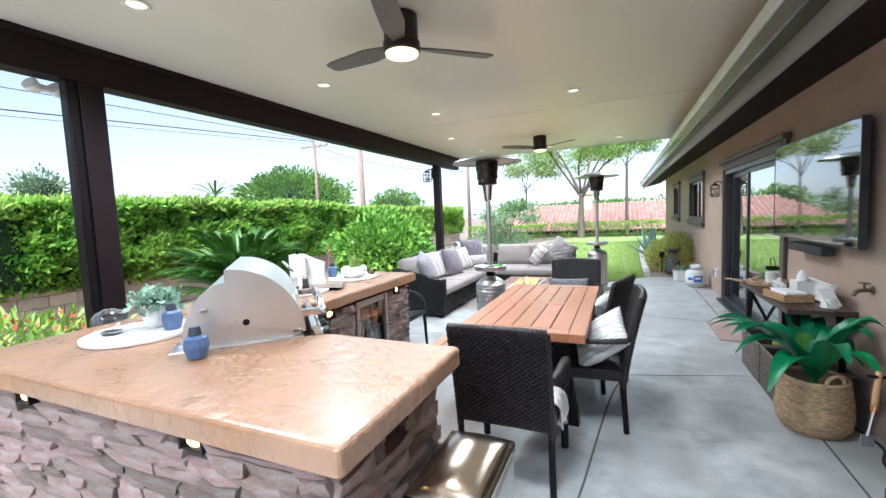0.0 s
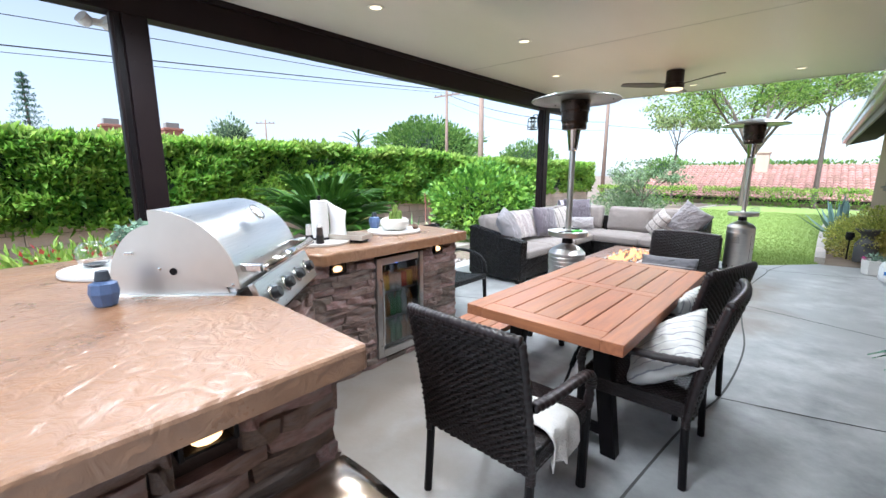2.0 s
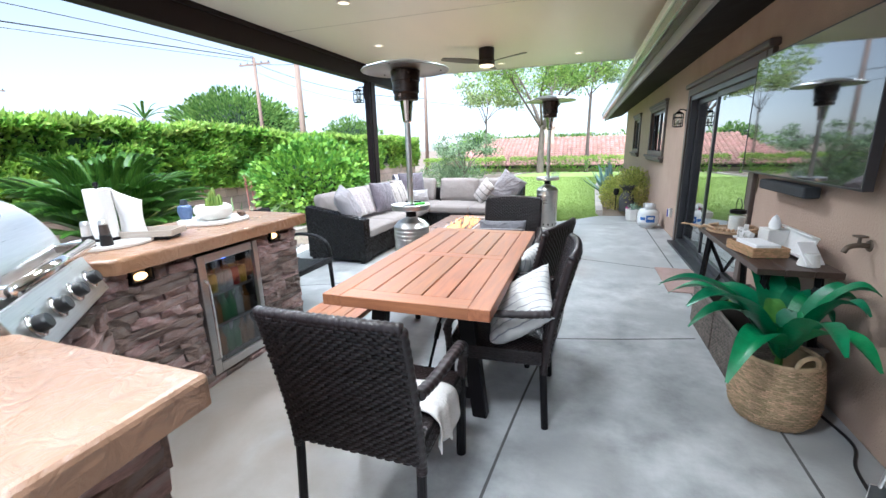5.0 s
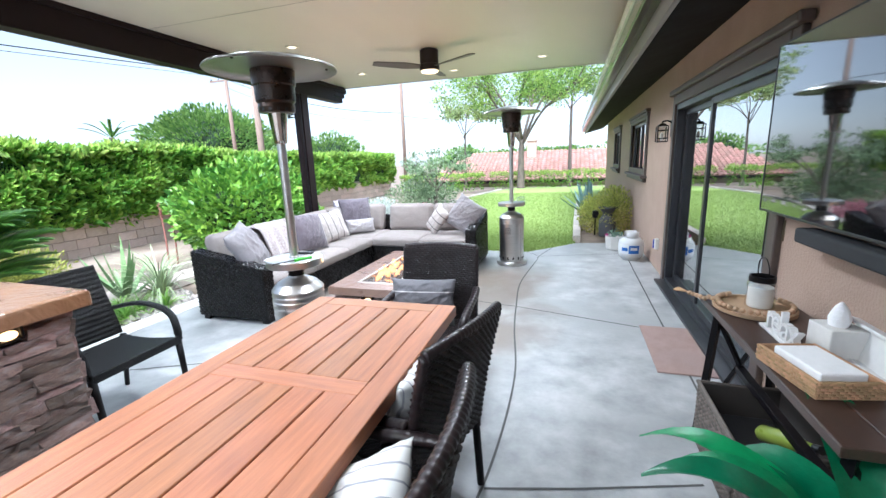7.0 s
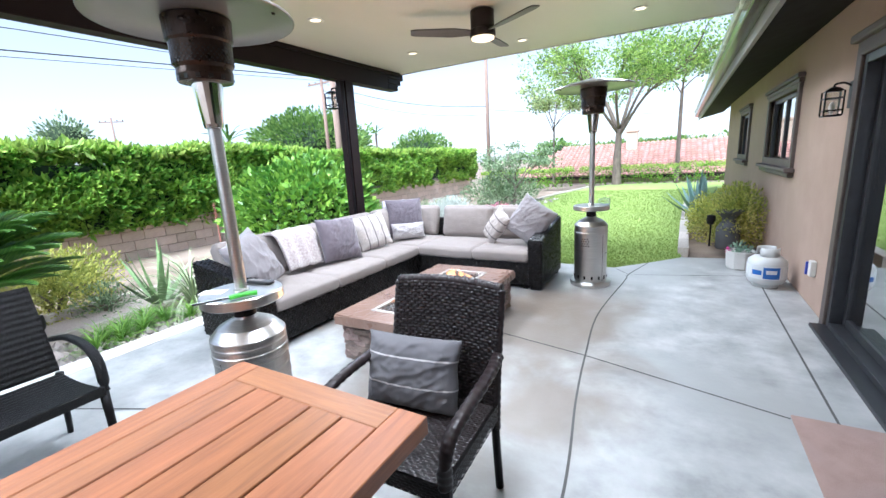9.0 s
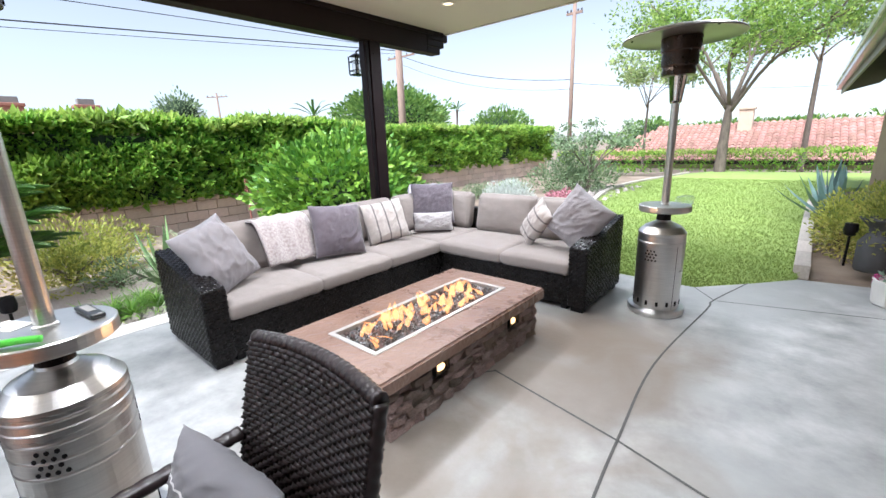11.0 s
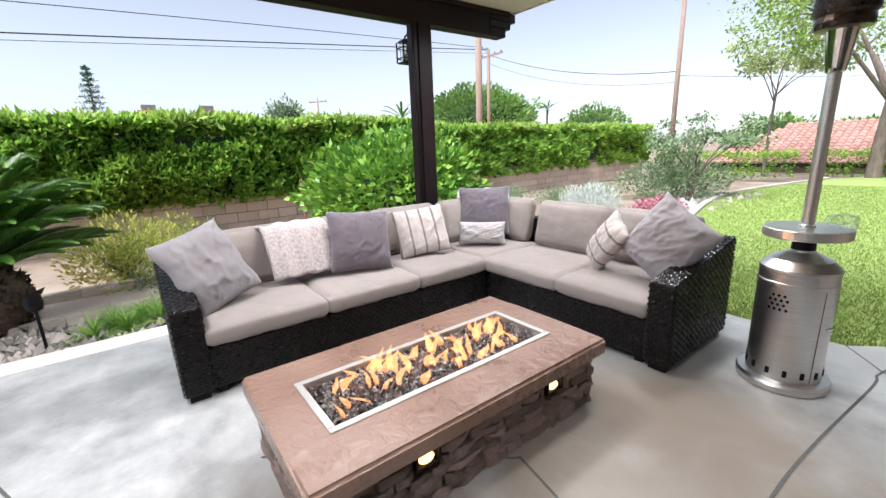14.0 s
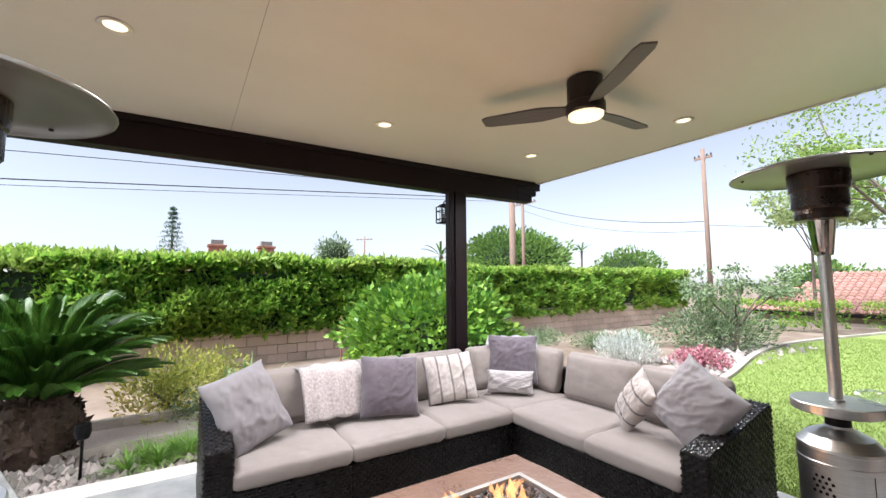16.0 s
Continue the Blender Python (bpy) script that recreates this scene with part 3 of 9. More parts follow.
door = thing("door_1", "dark-framed sliding glass patio door, half covered by a screen", "door", kind="structure")
ya, yb, za, zb = DOOR
bm = bmesh.new()
frame_rect(bm, WALL_X - 0.02, WALL_X + 0.12, ya, yb, za - 0.02, zb, 0.06)
part("door_frame", bm, M_CHROME_D, door)
bm = bmesh.new()
box(bm, WALL_X - 0.04, WALL_X, ya - 0.1, ya, 0.0, zb + 0.1, 0.008)
box(bm, WALL_X - 0.04, WALL_X, yb, yb + 0.1, 0.0, zb + 0.1, 0.008)
box(bm, WALL_X - 0.045, WALL_X, ya, yb, zb, zb + 0.1, 0.008)
box(bm, WALL_X - 0.08, WALL_X, ya - 0.14, yb + 0.14, zb + 0.1, zb + 0.16, 0.014)
part("door_trim", bm, M_TRIM, door)
bm = bmesh.new()
frame_rect(bm, WALL_X + 0.06, WALL_X + 0.10, 7.46, yb - 0.06, za + 0.04, zb - 0.06, 0.06)
fx = part("fixed_panel", bm, M_CHROME_D, door)
part("pane", bbox(WALL_X + 0.078, WALL_X + 0.082, 7.52, yb - 0.12, za + 0.10, zb - 0.12), M_GLASS, fx).visible_shadow = False
bm = bmesh.new()
frame_rect(bm, WALL_X + 0.015, WALL_X + 0.05, ya + 0.06, 7.52, za + 0.04, zb - 0.06, 0.06)
sl = part("sliding_panel", bm, M_CHROME_D, door)
part("pane", bbox(WALL_X + 0.03, WALL_X + 0.034, ya + 0.12, 7.46, za + 0.10, zb - 0.12), M_GLASS, sl).visible_shadow = False
part("shade", bbox(WALL_X + 0.105, WALL_X + 0.108, ya + 0.1, 7.46, za + 0.08, zb - 0.1), M_SHADE, door, "grey roller shade behind the glass")
part("handle", bbox(WALL_X - 0.012, WALL_X + 0.015, ya + 0.08, ya + 0.105, 0.9, 1.2, 0.006), M_BLACK, sl)
part("threshold", bbox(WALL_X - 0.12, WALL_X + 0.1, ya - 0.02, yb + 0.02, 0.0, 0.03, 0.006), M_CHROME_D, door, "dark metal door track")

# closing walls and lawn-level ground

# ---- lamps in the ceiling ----
M_RING = mat("white_lamp_ring", (0.7, 0.66, 0.58), rough=0.4, scale=10)


def downlight(x, y):
    t = thing("recessed_downlight", "small round recessed ceiling light glowing warm white", "ceiling light", pose(x, y, CEIL), group="recessed ceiling lights")
    bm = bmesh.new()
    lathe([(0.052, -0.001), (0.075, -0.001), (0.078, -0.006), (0.072, -0.012), (0.054, -0.008)], 28, cap=False, bm=bm)
    part("trim_ring", bm, M_RING, t, smooth=True)
    part("diffuser", lathe([(0.053, -0.004), (0.03, -0.009), (0.001, -0.010)], 24), M_LAMP, t, "glowing diffuser", smooth=True)
    lamp = new("downlight_beam", bpy.data.lights.new("downlight_beam", "SPOT"))
    lamp.data.energy, lamp.data.color, lamp.data.shadow_soft_size = 84.0, (1.0, 0.96, 0.90), 0.22
    lamp.data.spot_size, lamp.data.spot_blend = radians(150), 0.7
    lamp.matrix_world = pose(x, y, CEIL - 0.03)
    return t


# The last, at (-0.21, 2.3), is an unseen extra lamp, added for light.
for x, y in ((-2.39, 2.49), (-2.43, 4.24), (-1.96, 5.91), (-2.46, 7.64), (-2.44, 9.31), (-0.21, 5.81), (0.25, 9.44), (-1.09, 9.72), (-0.21, 2.3)):
    downlight(x, y)

M_BLADE = mat("grey_brown_fan_blade", (0.10, 0.09, 0.08), (0.07, 0.062, 0.056), rough=0.45, scale=8, stretch=(1, 6, 1))
M_FANBODY = mat("dark_bronze_fan_body", (0.018, 0.012, 0.011), rough=0.38, spec=0.3, scale=12)
M_FANLAMP = glow("warm_fan_lamp", (1.0, 0.70, 0.36), 0.55)


def ceiling_fan(x, y, turn):
    t = thing("ceiling_fan", "dark bronze three-blade ceiling fan with a glowing light kit", "ceiling fan", pose(x, y, CEIL, 0, 0, turn), group="ceiling fans")
    part("motor_housing", lathe([(0.10, 0.0), (0.115, -0.01), (0.115, -0.17), (0.125, -0.18), (0.125, -0.235), (0.115, -0.245)], 36), M_FANBODY, t, smooth=False)
    part("lamp_bowl", lathe([(0.112, -0.246), (0.108, -0.262), (0.07, -0.275), (0.001, -0.278)], 32), M_FANLAMP, t, "glowing frosted lamp bowl", smooth=True)
    for k in range(3):
        n = 14
        verts, faces = [], []
        for s in (0.006, -0.006):
            for i in range(n):
                u = i / (n - 1)
                r = 0.10 + 0.60 * u
                hw = (0.035 + 0.045 * min(u * 3, 1)) * (1 - 0.25 * u) * (1 if u < 0.97 else 0.75)
                tw = radians(16) * (1 - 0.5 * u)
                for sg in (-1, 1):
                    verts.append(Vector((r, sg * hw * math.cos(tw) - 0.02 * u, -0.20 + sg * hw * math.sin(tw) + s + 0.02 * u)))
        for i in range(n - 1):
            a = 2 * i
            faces.append((a, a + 2, a + 3, a + 1))
            b = 2 * n + a
            faces.append((b + 1, b + 3, b + 2, b))
            faces.append((a, b, b + 2, a + 2))
            faces.append((a + 1, a + 3, b + 3, b + 1))
        faces.append((2 * n - 2, 4 * n - 2, 4 * n - 1, 2 * n - 1))
        ob = part("blade", raw_mesh("blade", verts, faces, M_BLADE, False), None, t, "grey-brown twisted blade")
        ob.matrix_basis = pose(0, 0, 0, 0, 0, 120 * k)
    lamp = new("fan_light", bpy.data.lights.new("fan_light", "SPOT"))
    lamp.data.energy, lamp.data.color, lamp.data.shadow_soft_size = 24.0, (1.0, 0.9, 0.76), 0.2
    lamp.data.spot_size, lamp.data.spot_blend = radians(160), 0.6
    lamp.location = (x, y, CEIL - 0.30)
    return t


ceiling_fan(-1.07, 3.37, -69)
ceiling_fan(-1.06, 8.44, -25)

# ---- outdoor kitchen ----
TOP = 0.97


def stone_variants(material, n=14, seed=3):
    out = []
    rng = random.Random(seed)
    for k in range(n):
        bm = bmesh.new()
        box(bm, -0.5, 0.5, -0.5, 0.5, -0.5, 0.5)
        bmesh.ops.subdivide_edges(bm, edges=[e for e in bm.edges if abs(e.verts[0].co.x - e.verts[1].co.x) > 0.5], cuts=2)
        for v in bm.verts:
            f = 1 if v.co.y < 0 else 0
            v.co.x += rng.uniform(-0.045, 0.045)
            v.co.z += rng.uniform(-0.11, 0.06) * f
            if f:
                v.co.y += rng.uniform(-0.28, 0.25)
        for v in bm.verts:
            if v.co.y < 0 and abs(v.co.x) > 0.4:
                v.co.y += 0.15
        out.append(mesh_of("stone", bm, material))
    return out


STONES, STONES2 = stone_variants(M_STONE), stone_variants(M_STONE2, seed=9)


def stone_face(parent, o, ud, length, height, seed, variants, holes=(), rows=(0.03, 0.066), lens=(0.12, 0.36), depth=0.06):
    """Courses of ledge stones on an upright face; o: lower start corner, ud: along it; the stones look to the right of ud."""
    rng = random.Random(seed)
    o, ud = Vector(o), Vector(ud).normalized()
    rz = math.degrees(math.atan2(ud.y, ud.x))
    out = ud.cross(Vector((0, 0, 1)))
    z = 0.0
    made = 0
    while z < height - 0.012:
        h = min(rng.uniform(*rows), height - z)
        if height - z - h < 0.025:
            h = height - z
        u = rng.uniform(-0.1, 0)
        while u < length - 0.01:
            L = rng.uniform(*lens)
            a, b = max(u, 0), min(u + L, length)
            if length - b < 0.05:
                b = length
            u = b if b == length else u + L
            cuts = [(a, b)]
            for (ha, hb, za, zb) in holes:
                if z + h > za + 0.01 and z < zb - 0.01:
                    nxt = []
                    for p, q in cuts:
                        if q <= ha or p >= hb:
                            nxt.append((p, q))
                        else:
                            nxt += [(p, ha)] if p < ha else []
                            nxt += [(hb, q)] if q > hb else []
                    cuts = nxt
            for p, q in cuts:
                if q - p < 0.02:
                    continue
                split = [(z, h)]
                if h > 0.07 and rng.random() < 0.35:
                    split = [(z, h * 0.48), (z + h * 0.5, h * 0.5)]
                for zz, hh in split:
                    ob = new("stone", rng.choice(variants))
                    ob.parent = parent
                    c = o + ud * (p + q) / 2 + Vector((0, 0, zz + hh / 2)) + out * rng.uniform(0.0, 0.016)
                    ob.matrix_basis = pose(c.x, c.y, c.z, rng.uniform(-4, 4), rng.uniform(-2.0, 2.0), rz + rng.uniform(-2, 2)) @ Matrix.Diagonal((q - p - 0.004, depth, hh - 0.004, 1))
                    made += 1
        z += h


base = thing("kitchen_island_base", "L-shaped outdoor kitchen base faced with stacked ledge stone", "counter base")
KX, KY = -1.81, 4.56
part("core", poly_slab([(-2.60, 1.73), (-0.50, 1.73), (-0.50, 2.41), (-1.12, 2.41), (KX, 3.09), (KX, 3.62), (KX - 0.58, 3.62), (KX - 0.58, 2.9), (-2.6, 2.6)], 0.0, 0.885), M_MORTAR, base)
part("core", poly_slab([(KX, 4.15), (KX, KY), (KX - 0.58, KY), (KX - 0.58, 4.15)], 0.0, 0.885), M_MORTAR, base)
part("core", poly_slab([(KX, 3.62), (KX, 4.15), (KX - 0.58, 4.15), (KX - 0.58, 3.62)], 0.865, 0.885), M_MORTAR, base)
part("core", poly_slab([(KX - 0.54, 3.62), (KX - 0.54, 4.15), (KX - 0.58, 4.15), (KX - 0.58, 3.62)], 0.0, 0.865), M_MORTAR, base)
NH = 0.886
stone_face(base, (-2.60, 1.73, 0), (1, 0, 0), 2.11, NH, 1, STONES, holes=((0.40, 0.54, 0.79, 0.89), (1.50, 1.64, 0.79, 0.89)))
stone_face(base, (-0.50, 1.73, 0), (0, 1, 0), 0.69, NH, 2, STONES, holes=((0.24, 0.40, 0.78, 0.89),))
stone_face(base, (-0.50, 2.41, 0), (-1, 0, 0), 0.62, NH, 5, STONES, rows=(0.05, 0.1))
stone_face(base, (-1.12, 2.41, 0), (-1, 1, 0), 0.96, 0.76, 6, STONES, rows=(0.05, 0.1))
stone_face(base, (KX, 3.09, 0), (0, 1, 0), KY - 3.09, NH, 3, STONES, holes=((0.54, 1.05, 0.05, 0.89), (0.15, 0.29, 0.785, 0.89), (1.17, 1.29, 0.80, 0.89)))
stone_face(base, (KX, KY, 0), (-1, 0, 0), 0.58, NH, 4, STONES, rows=(0.05, 0.1))
stone_face(base, (KX - 0.58, KY, 0), (0, -1, 0), 1.6, NH, 7, STONES, rows=(0.08, 0.14), lens=(0.35, 0.7))

worktop = thing("worktop", "tan stamped concrete L-shaped counter top with rounded edges", "counter top")
part("bar_slab", poly_slab([(-2.675, 1.64), (-0.385, 1.64), (-0.385, 2.50), (-1.12, 2.51), (-1.23, 2.43), (-1.62, 2.04), (-2.20, 2.62), (-2.70, 2.6)], 0.888, TOP, 0.02, 3), M_COUNTER, worktop)
part("fridge_slab", poly_slab([(-2.20, 2.622), (-1.81, 3.01), (-1.86, 3.09), (-1.72, 3.17), (-1.715, 4.65), (-2.46, 4.67), (-2.48, 2.9), (-2.70, 2.602)], 0.888, TOP, 0.02, 3), M_COUNTER, worktop)


M_STEPLAMP = glow("warm_niche_lamp", (1.0, 0.55, 0.2), 1.0)


def niche_light(x, y, z, rz, parent_label="small black recessed niche light glowing warm under the counter edge", w=0.12, h=0.07):
    t = thing("niche_light", parent_label, "accent light", pose(x, y, z, 0, 0, rz), group="niche lights")
    bm = bmesh.new()
    box(bm, -w / 2, w / 2, 0.02, 0.03, -h / 2, h / 2)
    box(bm, -w / 2, -w / 2 + 0.012, -0.035, 0.02, -h / 2, h / 2, 0.002)
    box(bm, w / 2 - 0.012, w / 2, -0.035, 0.02, -h / 2, h / 2, 0.002)
    box(bm, -w / 2 + 0.012, w / 2 - 0.012, -0.03, 0.02, -h / 2, -h / 2 + 0.01, 0.002)
    part("recess_box", bm, M_BLACK, t)
    bm = bmesh.new()
    bmesh.ops.create_uvsphere(bm, u_segments=16, v_segments=8, radius=1, matrix=pose(0, -0.014, -0.004) @ Matrix.Diagonal((0.038, 0.018, 0.022, 1)))
    part("lamp_lens", bm, M_STEPLAMP, t, "glowing oval lens", smooth=True)
    return t


niche_light(-2.13, 1.715, 0.845, 0)
niche_light(-1.03, 1.715, 0.845, 0)
niche_light(-0.485, 2.05, 0.842, 90, w=0.14)
niche_light(KX + 0.015, 3.31, 0.842, 90)
niche_light(KX + 0.015, 4.32, 0.848, 90, w=0.1)

# beverage fridge
fr = thing("beverage_fridge", "stainless under-counter drinks fridge with a tinted glass door, stocked with bottles", "fridge", pose(KX + 0.045, 3.885, 0.055, 0, 0, 90))
W2, H = 0.247, 0.80
bm = bmesh.new()
box(bm, -W2, W2, 0.46, 0.48, 0, H)
box(bm, -W2, -W2 + 0.02, 0.04, 0.46, 0, H)
box(bm, W2 - 0.02, W2, 0.04, 0.46, 0, H)
box(bm, -W2 + 0.02, W2 - 0.02, 0.04, 0.46, 0, 0.03)
box(bm, -W2 + 0.02, W2 - 0.02, 0.04, 0.46, H - 0.03, H)
part("cabinet", bm, M_BLACKP, fr)
bm = bmesh.new()
box(bm, -W2, -W2 + 0.055, 0, 0.04, 0, H, 0.004)
box(bm, W2 - 0.04, W2, 0, 0.04, 0, H, 0.004)
box(bm, -W2 + 0.055, W2 - 0.055, 0, 0.04, 0, 0.06, 0.004)
box(bm, -W2 + 0.055, W2 - 0.055, 0, 0.04, H - 0.055, H, 0.004)
fd = part("door", bm, M_STEEL, fr, "brushed steel door frame")
part("pane", bbox(-W2 + 0.055, W2 - 0.055, 0.012, 0.018, 0.06, H - 0.055), M_TINT, fd, "tinted glass").visible_shadow = False
part("handle", tube([(-W2 + 0.03, 0.0, 0.10), (-W2 + 0.03, -0.03, 0.12), (-W2 + 0.03, -0.034, 0.4), (-W2 + 0.03, -0.03, 0.62), (-W2 + 0.03, 0, 0.64)], 0.008), M_CHROME, fd, "upright chrome handle")
part("status_lamp", bbox(-0.012, 0.012, 0.06, 0.064, H - 0.075, H - 0.068), glow("blue_status_lamp", (0.1, 0.2, 1.0), 6.0), fr, "small blue status lamp")
M_RACK = mat("wire_shelf_chrome", (0.4, 0.4, 0.4), rough=0.3, metal=0.9, scale=10)
for z in (0.05, 0.28, 0.50):
    bm = bmesh.new()
    for i in range(9):
        box(bm, -0.21 + i * 0.0525 - 0.002, -0.21 + i * 0.0525 + 0.002, 0.07, 0.44, z - 0.004, z)
    box(bm, -0.22, 0.22, 0.065, 0.07, z - 0.006, z + 0.012)
    part("shelf", bm, M_RACK, fr)
rng = random.Random(4)
BOT = [mat("green_bottle_glass", (0.04, 0.16, 0.06), rough=0.12, scale=4), mat("amber_bottle_glass", (0.22, 0.10, 0.02), rough=0.12, scale=4), mat("clear_bottle_glass", (0.45, 0.48, 0.46), rough=0.1, scale=4),
       mat("yellow_can", (0.6, 0.42, 0.06), rough=0.3, scale=4), mat("white_can", (0.6, 0.6, 0.58), rough=0.3, scale=4), mat("red_can", (0.4, 0.04, 0.04), rough=0.3, scale=4)]
bprof = [(0.028, 0), (0.03, 0.006), (0.03, 0.12), (0.013, 0.155), (0.012, 0.19), (0.014, 0.192), (0.014, 0.2)]
cprof = [(0.026, 0), (0.031, 0.008), (0.031, 0.11), (0.025, 0.12), (0.026, 0.123)]
BMESH = [mesh_of("drink_bottle", lathe(bprof, 14), m, True) for m in BOT[:3]] + [mesh_of("drink_can", lathe(cprof, 14), m, True) for m in BOT[3:]]
for r, z in enumerate((0.051, 0.281, 0.501)):
    for i in range(7):
        for j in range(2):
            k = rng.randrange(3) if r < 2 else rng.choice((2, 3, 4, 5, 1, 3))
            ob = new("drink_bottle" if k < 3 else "drink_can", BMESH[k])
            ob.matrix_world = fr.matrix_world @ pose(-0.19 + i * 0.0633, 0.12 + j * 0.09, z)
            tagged(ob, ("green glass bottle on a fridge shelf", "amber glass bottle on a fridge shelf", "clear glass bottle on a fridge shelf", "yellow drink can on a fridge shelf", "white drink can on a fridge shelf", "red drink can on a fridge shelf")[k], "bottle" if k < 3 else "can", "drinks in the fridge")

# gas grill, set diagonally in the corner
grill = thing("gas_grill", "built-in stainless gas grill with a closed curved lid", "grill", Matrix.Translation((-1.235, 2.435, TOP - 0.008)) @ Matrix(((-0.7071, -0.7071, 0, 0), (0.7071, -0.7071, 0, 0), (0, 0, 1, 0), (0, 0, 0, 1))))
GW, GD = 0.80, 0.56
part("firebox", bbox(0.01, GW - 0.01, 0.0, GD - 0.01, -0.2, 0.03, 0.004), M_STEEL_H, grill)
part("base_flange", bbox(-0.025, GW + 0.025, -0.01, GD + 0.02, 0.0, 0.012, 0.003), M_STEEL_H, grill)


def hood_profile(y0, y1, h, n=18, front=0.10):
    """Side outline: low front, quarter-round top, back down to the base."""
    pts = [(y0, 0.02), (y0, front)]
    for i in range(n + 1):
        a = math.pi * 0.5 * i / n
        pts.append((y0 + (y1 - y0) * 0.62 * (1 - math.cos(a)), front + (h - front) * math.sin(a)))
    for i in range(1, n + 1):
        a = math.pi * 0.5 * i / n
        pts.append((y0 + (y1 - y0) * (0.62 + 0.38 * math.sin(a)), 0.02 + (h - 0.02) * math.cos(a) ** 0.8))
    return pts


def plate(pts, x0, x1):
    bm = bmesh.new()
    a = [bm.verts.new((x0, y, z)) for y, z in pts]
    b = [bm.verts.new((x1, y, z)) for y, z in pts]
    bm.faces.new(a)
    bm.faces.new(b[::-1])
    for i in range(len(pts)):
        j = (i + 1) % len(pts)
        bm.faces.new((a[i], b[i], b[j], a[j]))
    bmesh.ops.recalc_face_normals(bm, faces=bm.faces)
    return bm


M_PANEL = mat("satin_grill_panel", (0.63, 0.60, 0.56), (0.58, 0.55, 0.51), rough=0.42, metal=0.9, scale=4, rvar=0.06)
rear = [(0.03, 0.012), (0.10, 0.20), (0.24, 0.30)] + [(0.32 + 0.212 * math.sin(math.pi / 2 * k / 20), 0.012 + 0.303 * math.cos(math.pi / 2 * k / 20)) for k in range(21)]
for x in (0.0, GW - 0.012):
    part("end_panel", plate(rear, x, x + 0.012), M_PANEL, grill, "fixed satin end panel")
part("rear_shell", plate(rear, 0.014, GW - 0.014), M_STEEL_H, grill)
lidp = [(-0.022 + 0.347 * (1 - math.cos(math.pi / 2 * k / 30)), 0.03 + 0.347 * math.sin(math.pi / 2 * k / 30)) for k in range(31)] + [(0.329, 0.374), (0.329, 0.108)]
lid = part("lid", plate(lidp, 0.003, GW - 0.003), M_STEEL_H, grill, "curved stainless lid")
for x in (-0.010, GW - 0.002):
    part("lid_end", plate(lidp, x, x + 0.012), M_PANEL, grill, "flat lid end plate")
for y, z in ((0.305, 0.125), (0.005, 0.05)):
    part("rivet", lathe([(0.008, 0), (0.007, 0.004), (0.001, 0.006)], 10, m=pose(-0.010, y, z, 0, -90, 0)), M_CHROME, grill)
part("vent_hole", lathe([(0.016, 0), (0.016, 0.002)], 14, m=pose(-0.0102, 0.25, 0.113, 0, -90, 0)), M_BLACK, grill)
part("latch", bbox(-0.012, 0.0, 0.41, 0.445, 0.186, 0.198, 0.003), M_CHROME, grill)
th = part("thermometer", lathe([(0.045, 0), (0.047, 0.008), (0.042, 0.014), (0.038, 0.012)], 28, m=pose(0.40, 0.045, 0.325, 52, 0, 0)), M_CHROME, grill, "round chrome lid thermometer", smooth=True)
part("dial", lathe([(0.037, 0.013), (0.036, 0.0135)], 24, m=pose(0.40, 0.045, 0.325, 52, 0, 0)), mat("white_dial_face", (0.7, 0.7, 0.66), rough=0.3, scale=10), th)
part("dial_hand", bbox(-0.002, 0.002, 0, 0.028, 0.0145, 0.0155), M_BLACK, th).matrix_basis = pose(0.40, 0.045, 0.325, 52, 0, 40)
part("handle_bar", tube([(0.03, -0.12, 0.115), (GW - 0.03, -0.12, 0.115)], 0.022, 16), M_CHROME, grill, "thick chrome lid handle", smooth=True)
for x in (0.06, GW - 0.06):
    part("handle_bracket", bbox(x - 0.022, x + 0.022, -0.11, 0.0, 0.095, 0.13, 0.006), M_CHROME, grill)
bm = bmesh.new()
box(bm, 0.0, GW, 0, 0.03, -0.18, 0.0, 0.006, m=pose(0, -0.075, 0.055, -24, 0, 0))
part("control_panel", bm, M_STEEL_H, grill, "sloping stainless control panel")
for i in range(4):
    k = part("knob", lathe([(0.043, 0), (0.044, 0.006), (0.036, 0.010), (0.001, 0.012)], 28, m=pose(0.12 + i * 0.187, -0.113, -0.03, 66, 0, 0)), M_CHROME, grill, "chrome knob ring", smooth=True)
    part("knob_grip", lathe([(0.031, 0.010), (0.029, 0.036), (0.025, 0.042), (0.001, 0.043)], 24), M_BLACKP, k, "black knob grip").matrix_basis = pose(0.12 + i * 0.187, -0.113, -0.03, 66, 0, 0)

# things on the worktop
M_MARBLE = mat("white_marble_board", (0.72, 0.70, 0.67), (0.6, 0.58, 0.56), rough=0.3, scale=5, detail=8, c3=(0.66, 0.65, 0.63))
M_WHITECER = mat("matte_white_ceramic", (0.72, 0.70, 0.66), rough=0.5, scale=5, bump=0.03)
M_BLUECER = mat("slate_blue_ceramic", (0.085, 0.13, 0.26), (0.06, 0.10, 0.2), rough=0.45, scale=14, bump=0.15, bscale=60)
M_BLUECAP = mat("dark_slate_cap", (0.035, 0.045, 0.06), rough=0.5, scale=10)
M_SAGE = mat("dusty_sage_leaf", (0.25, 0.36, 0.27), (0.17, 0.27, 0.19), rough=0.7, scale=20, island=0.3, trans=0.2)


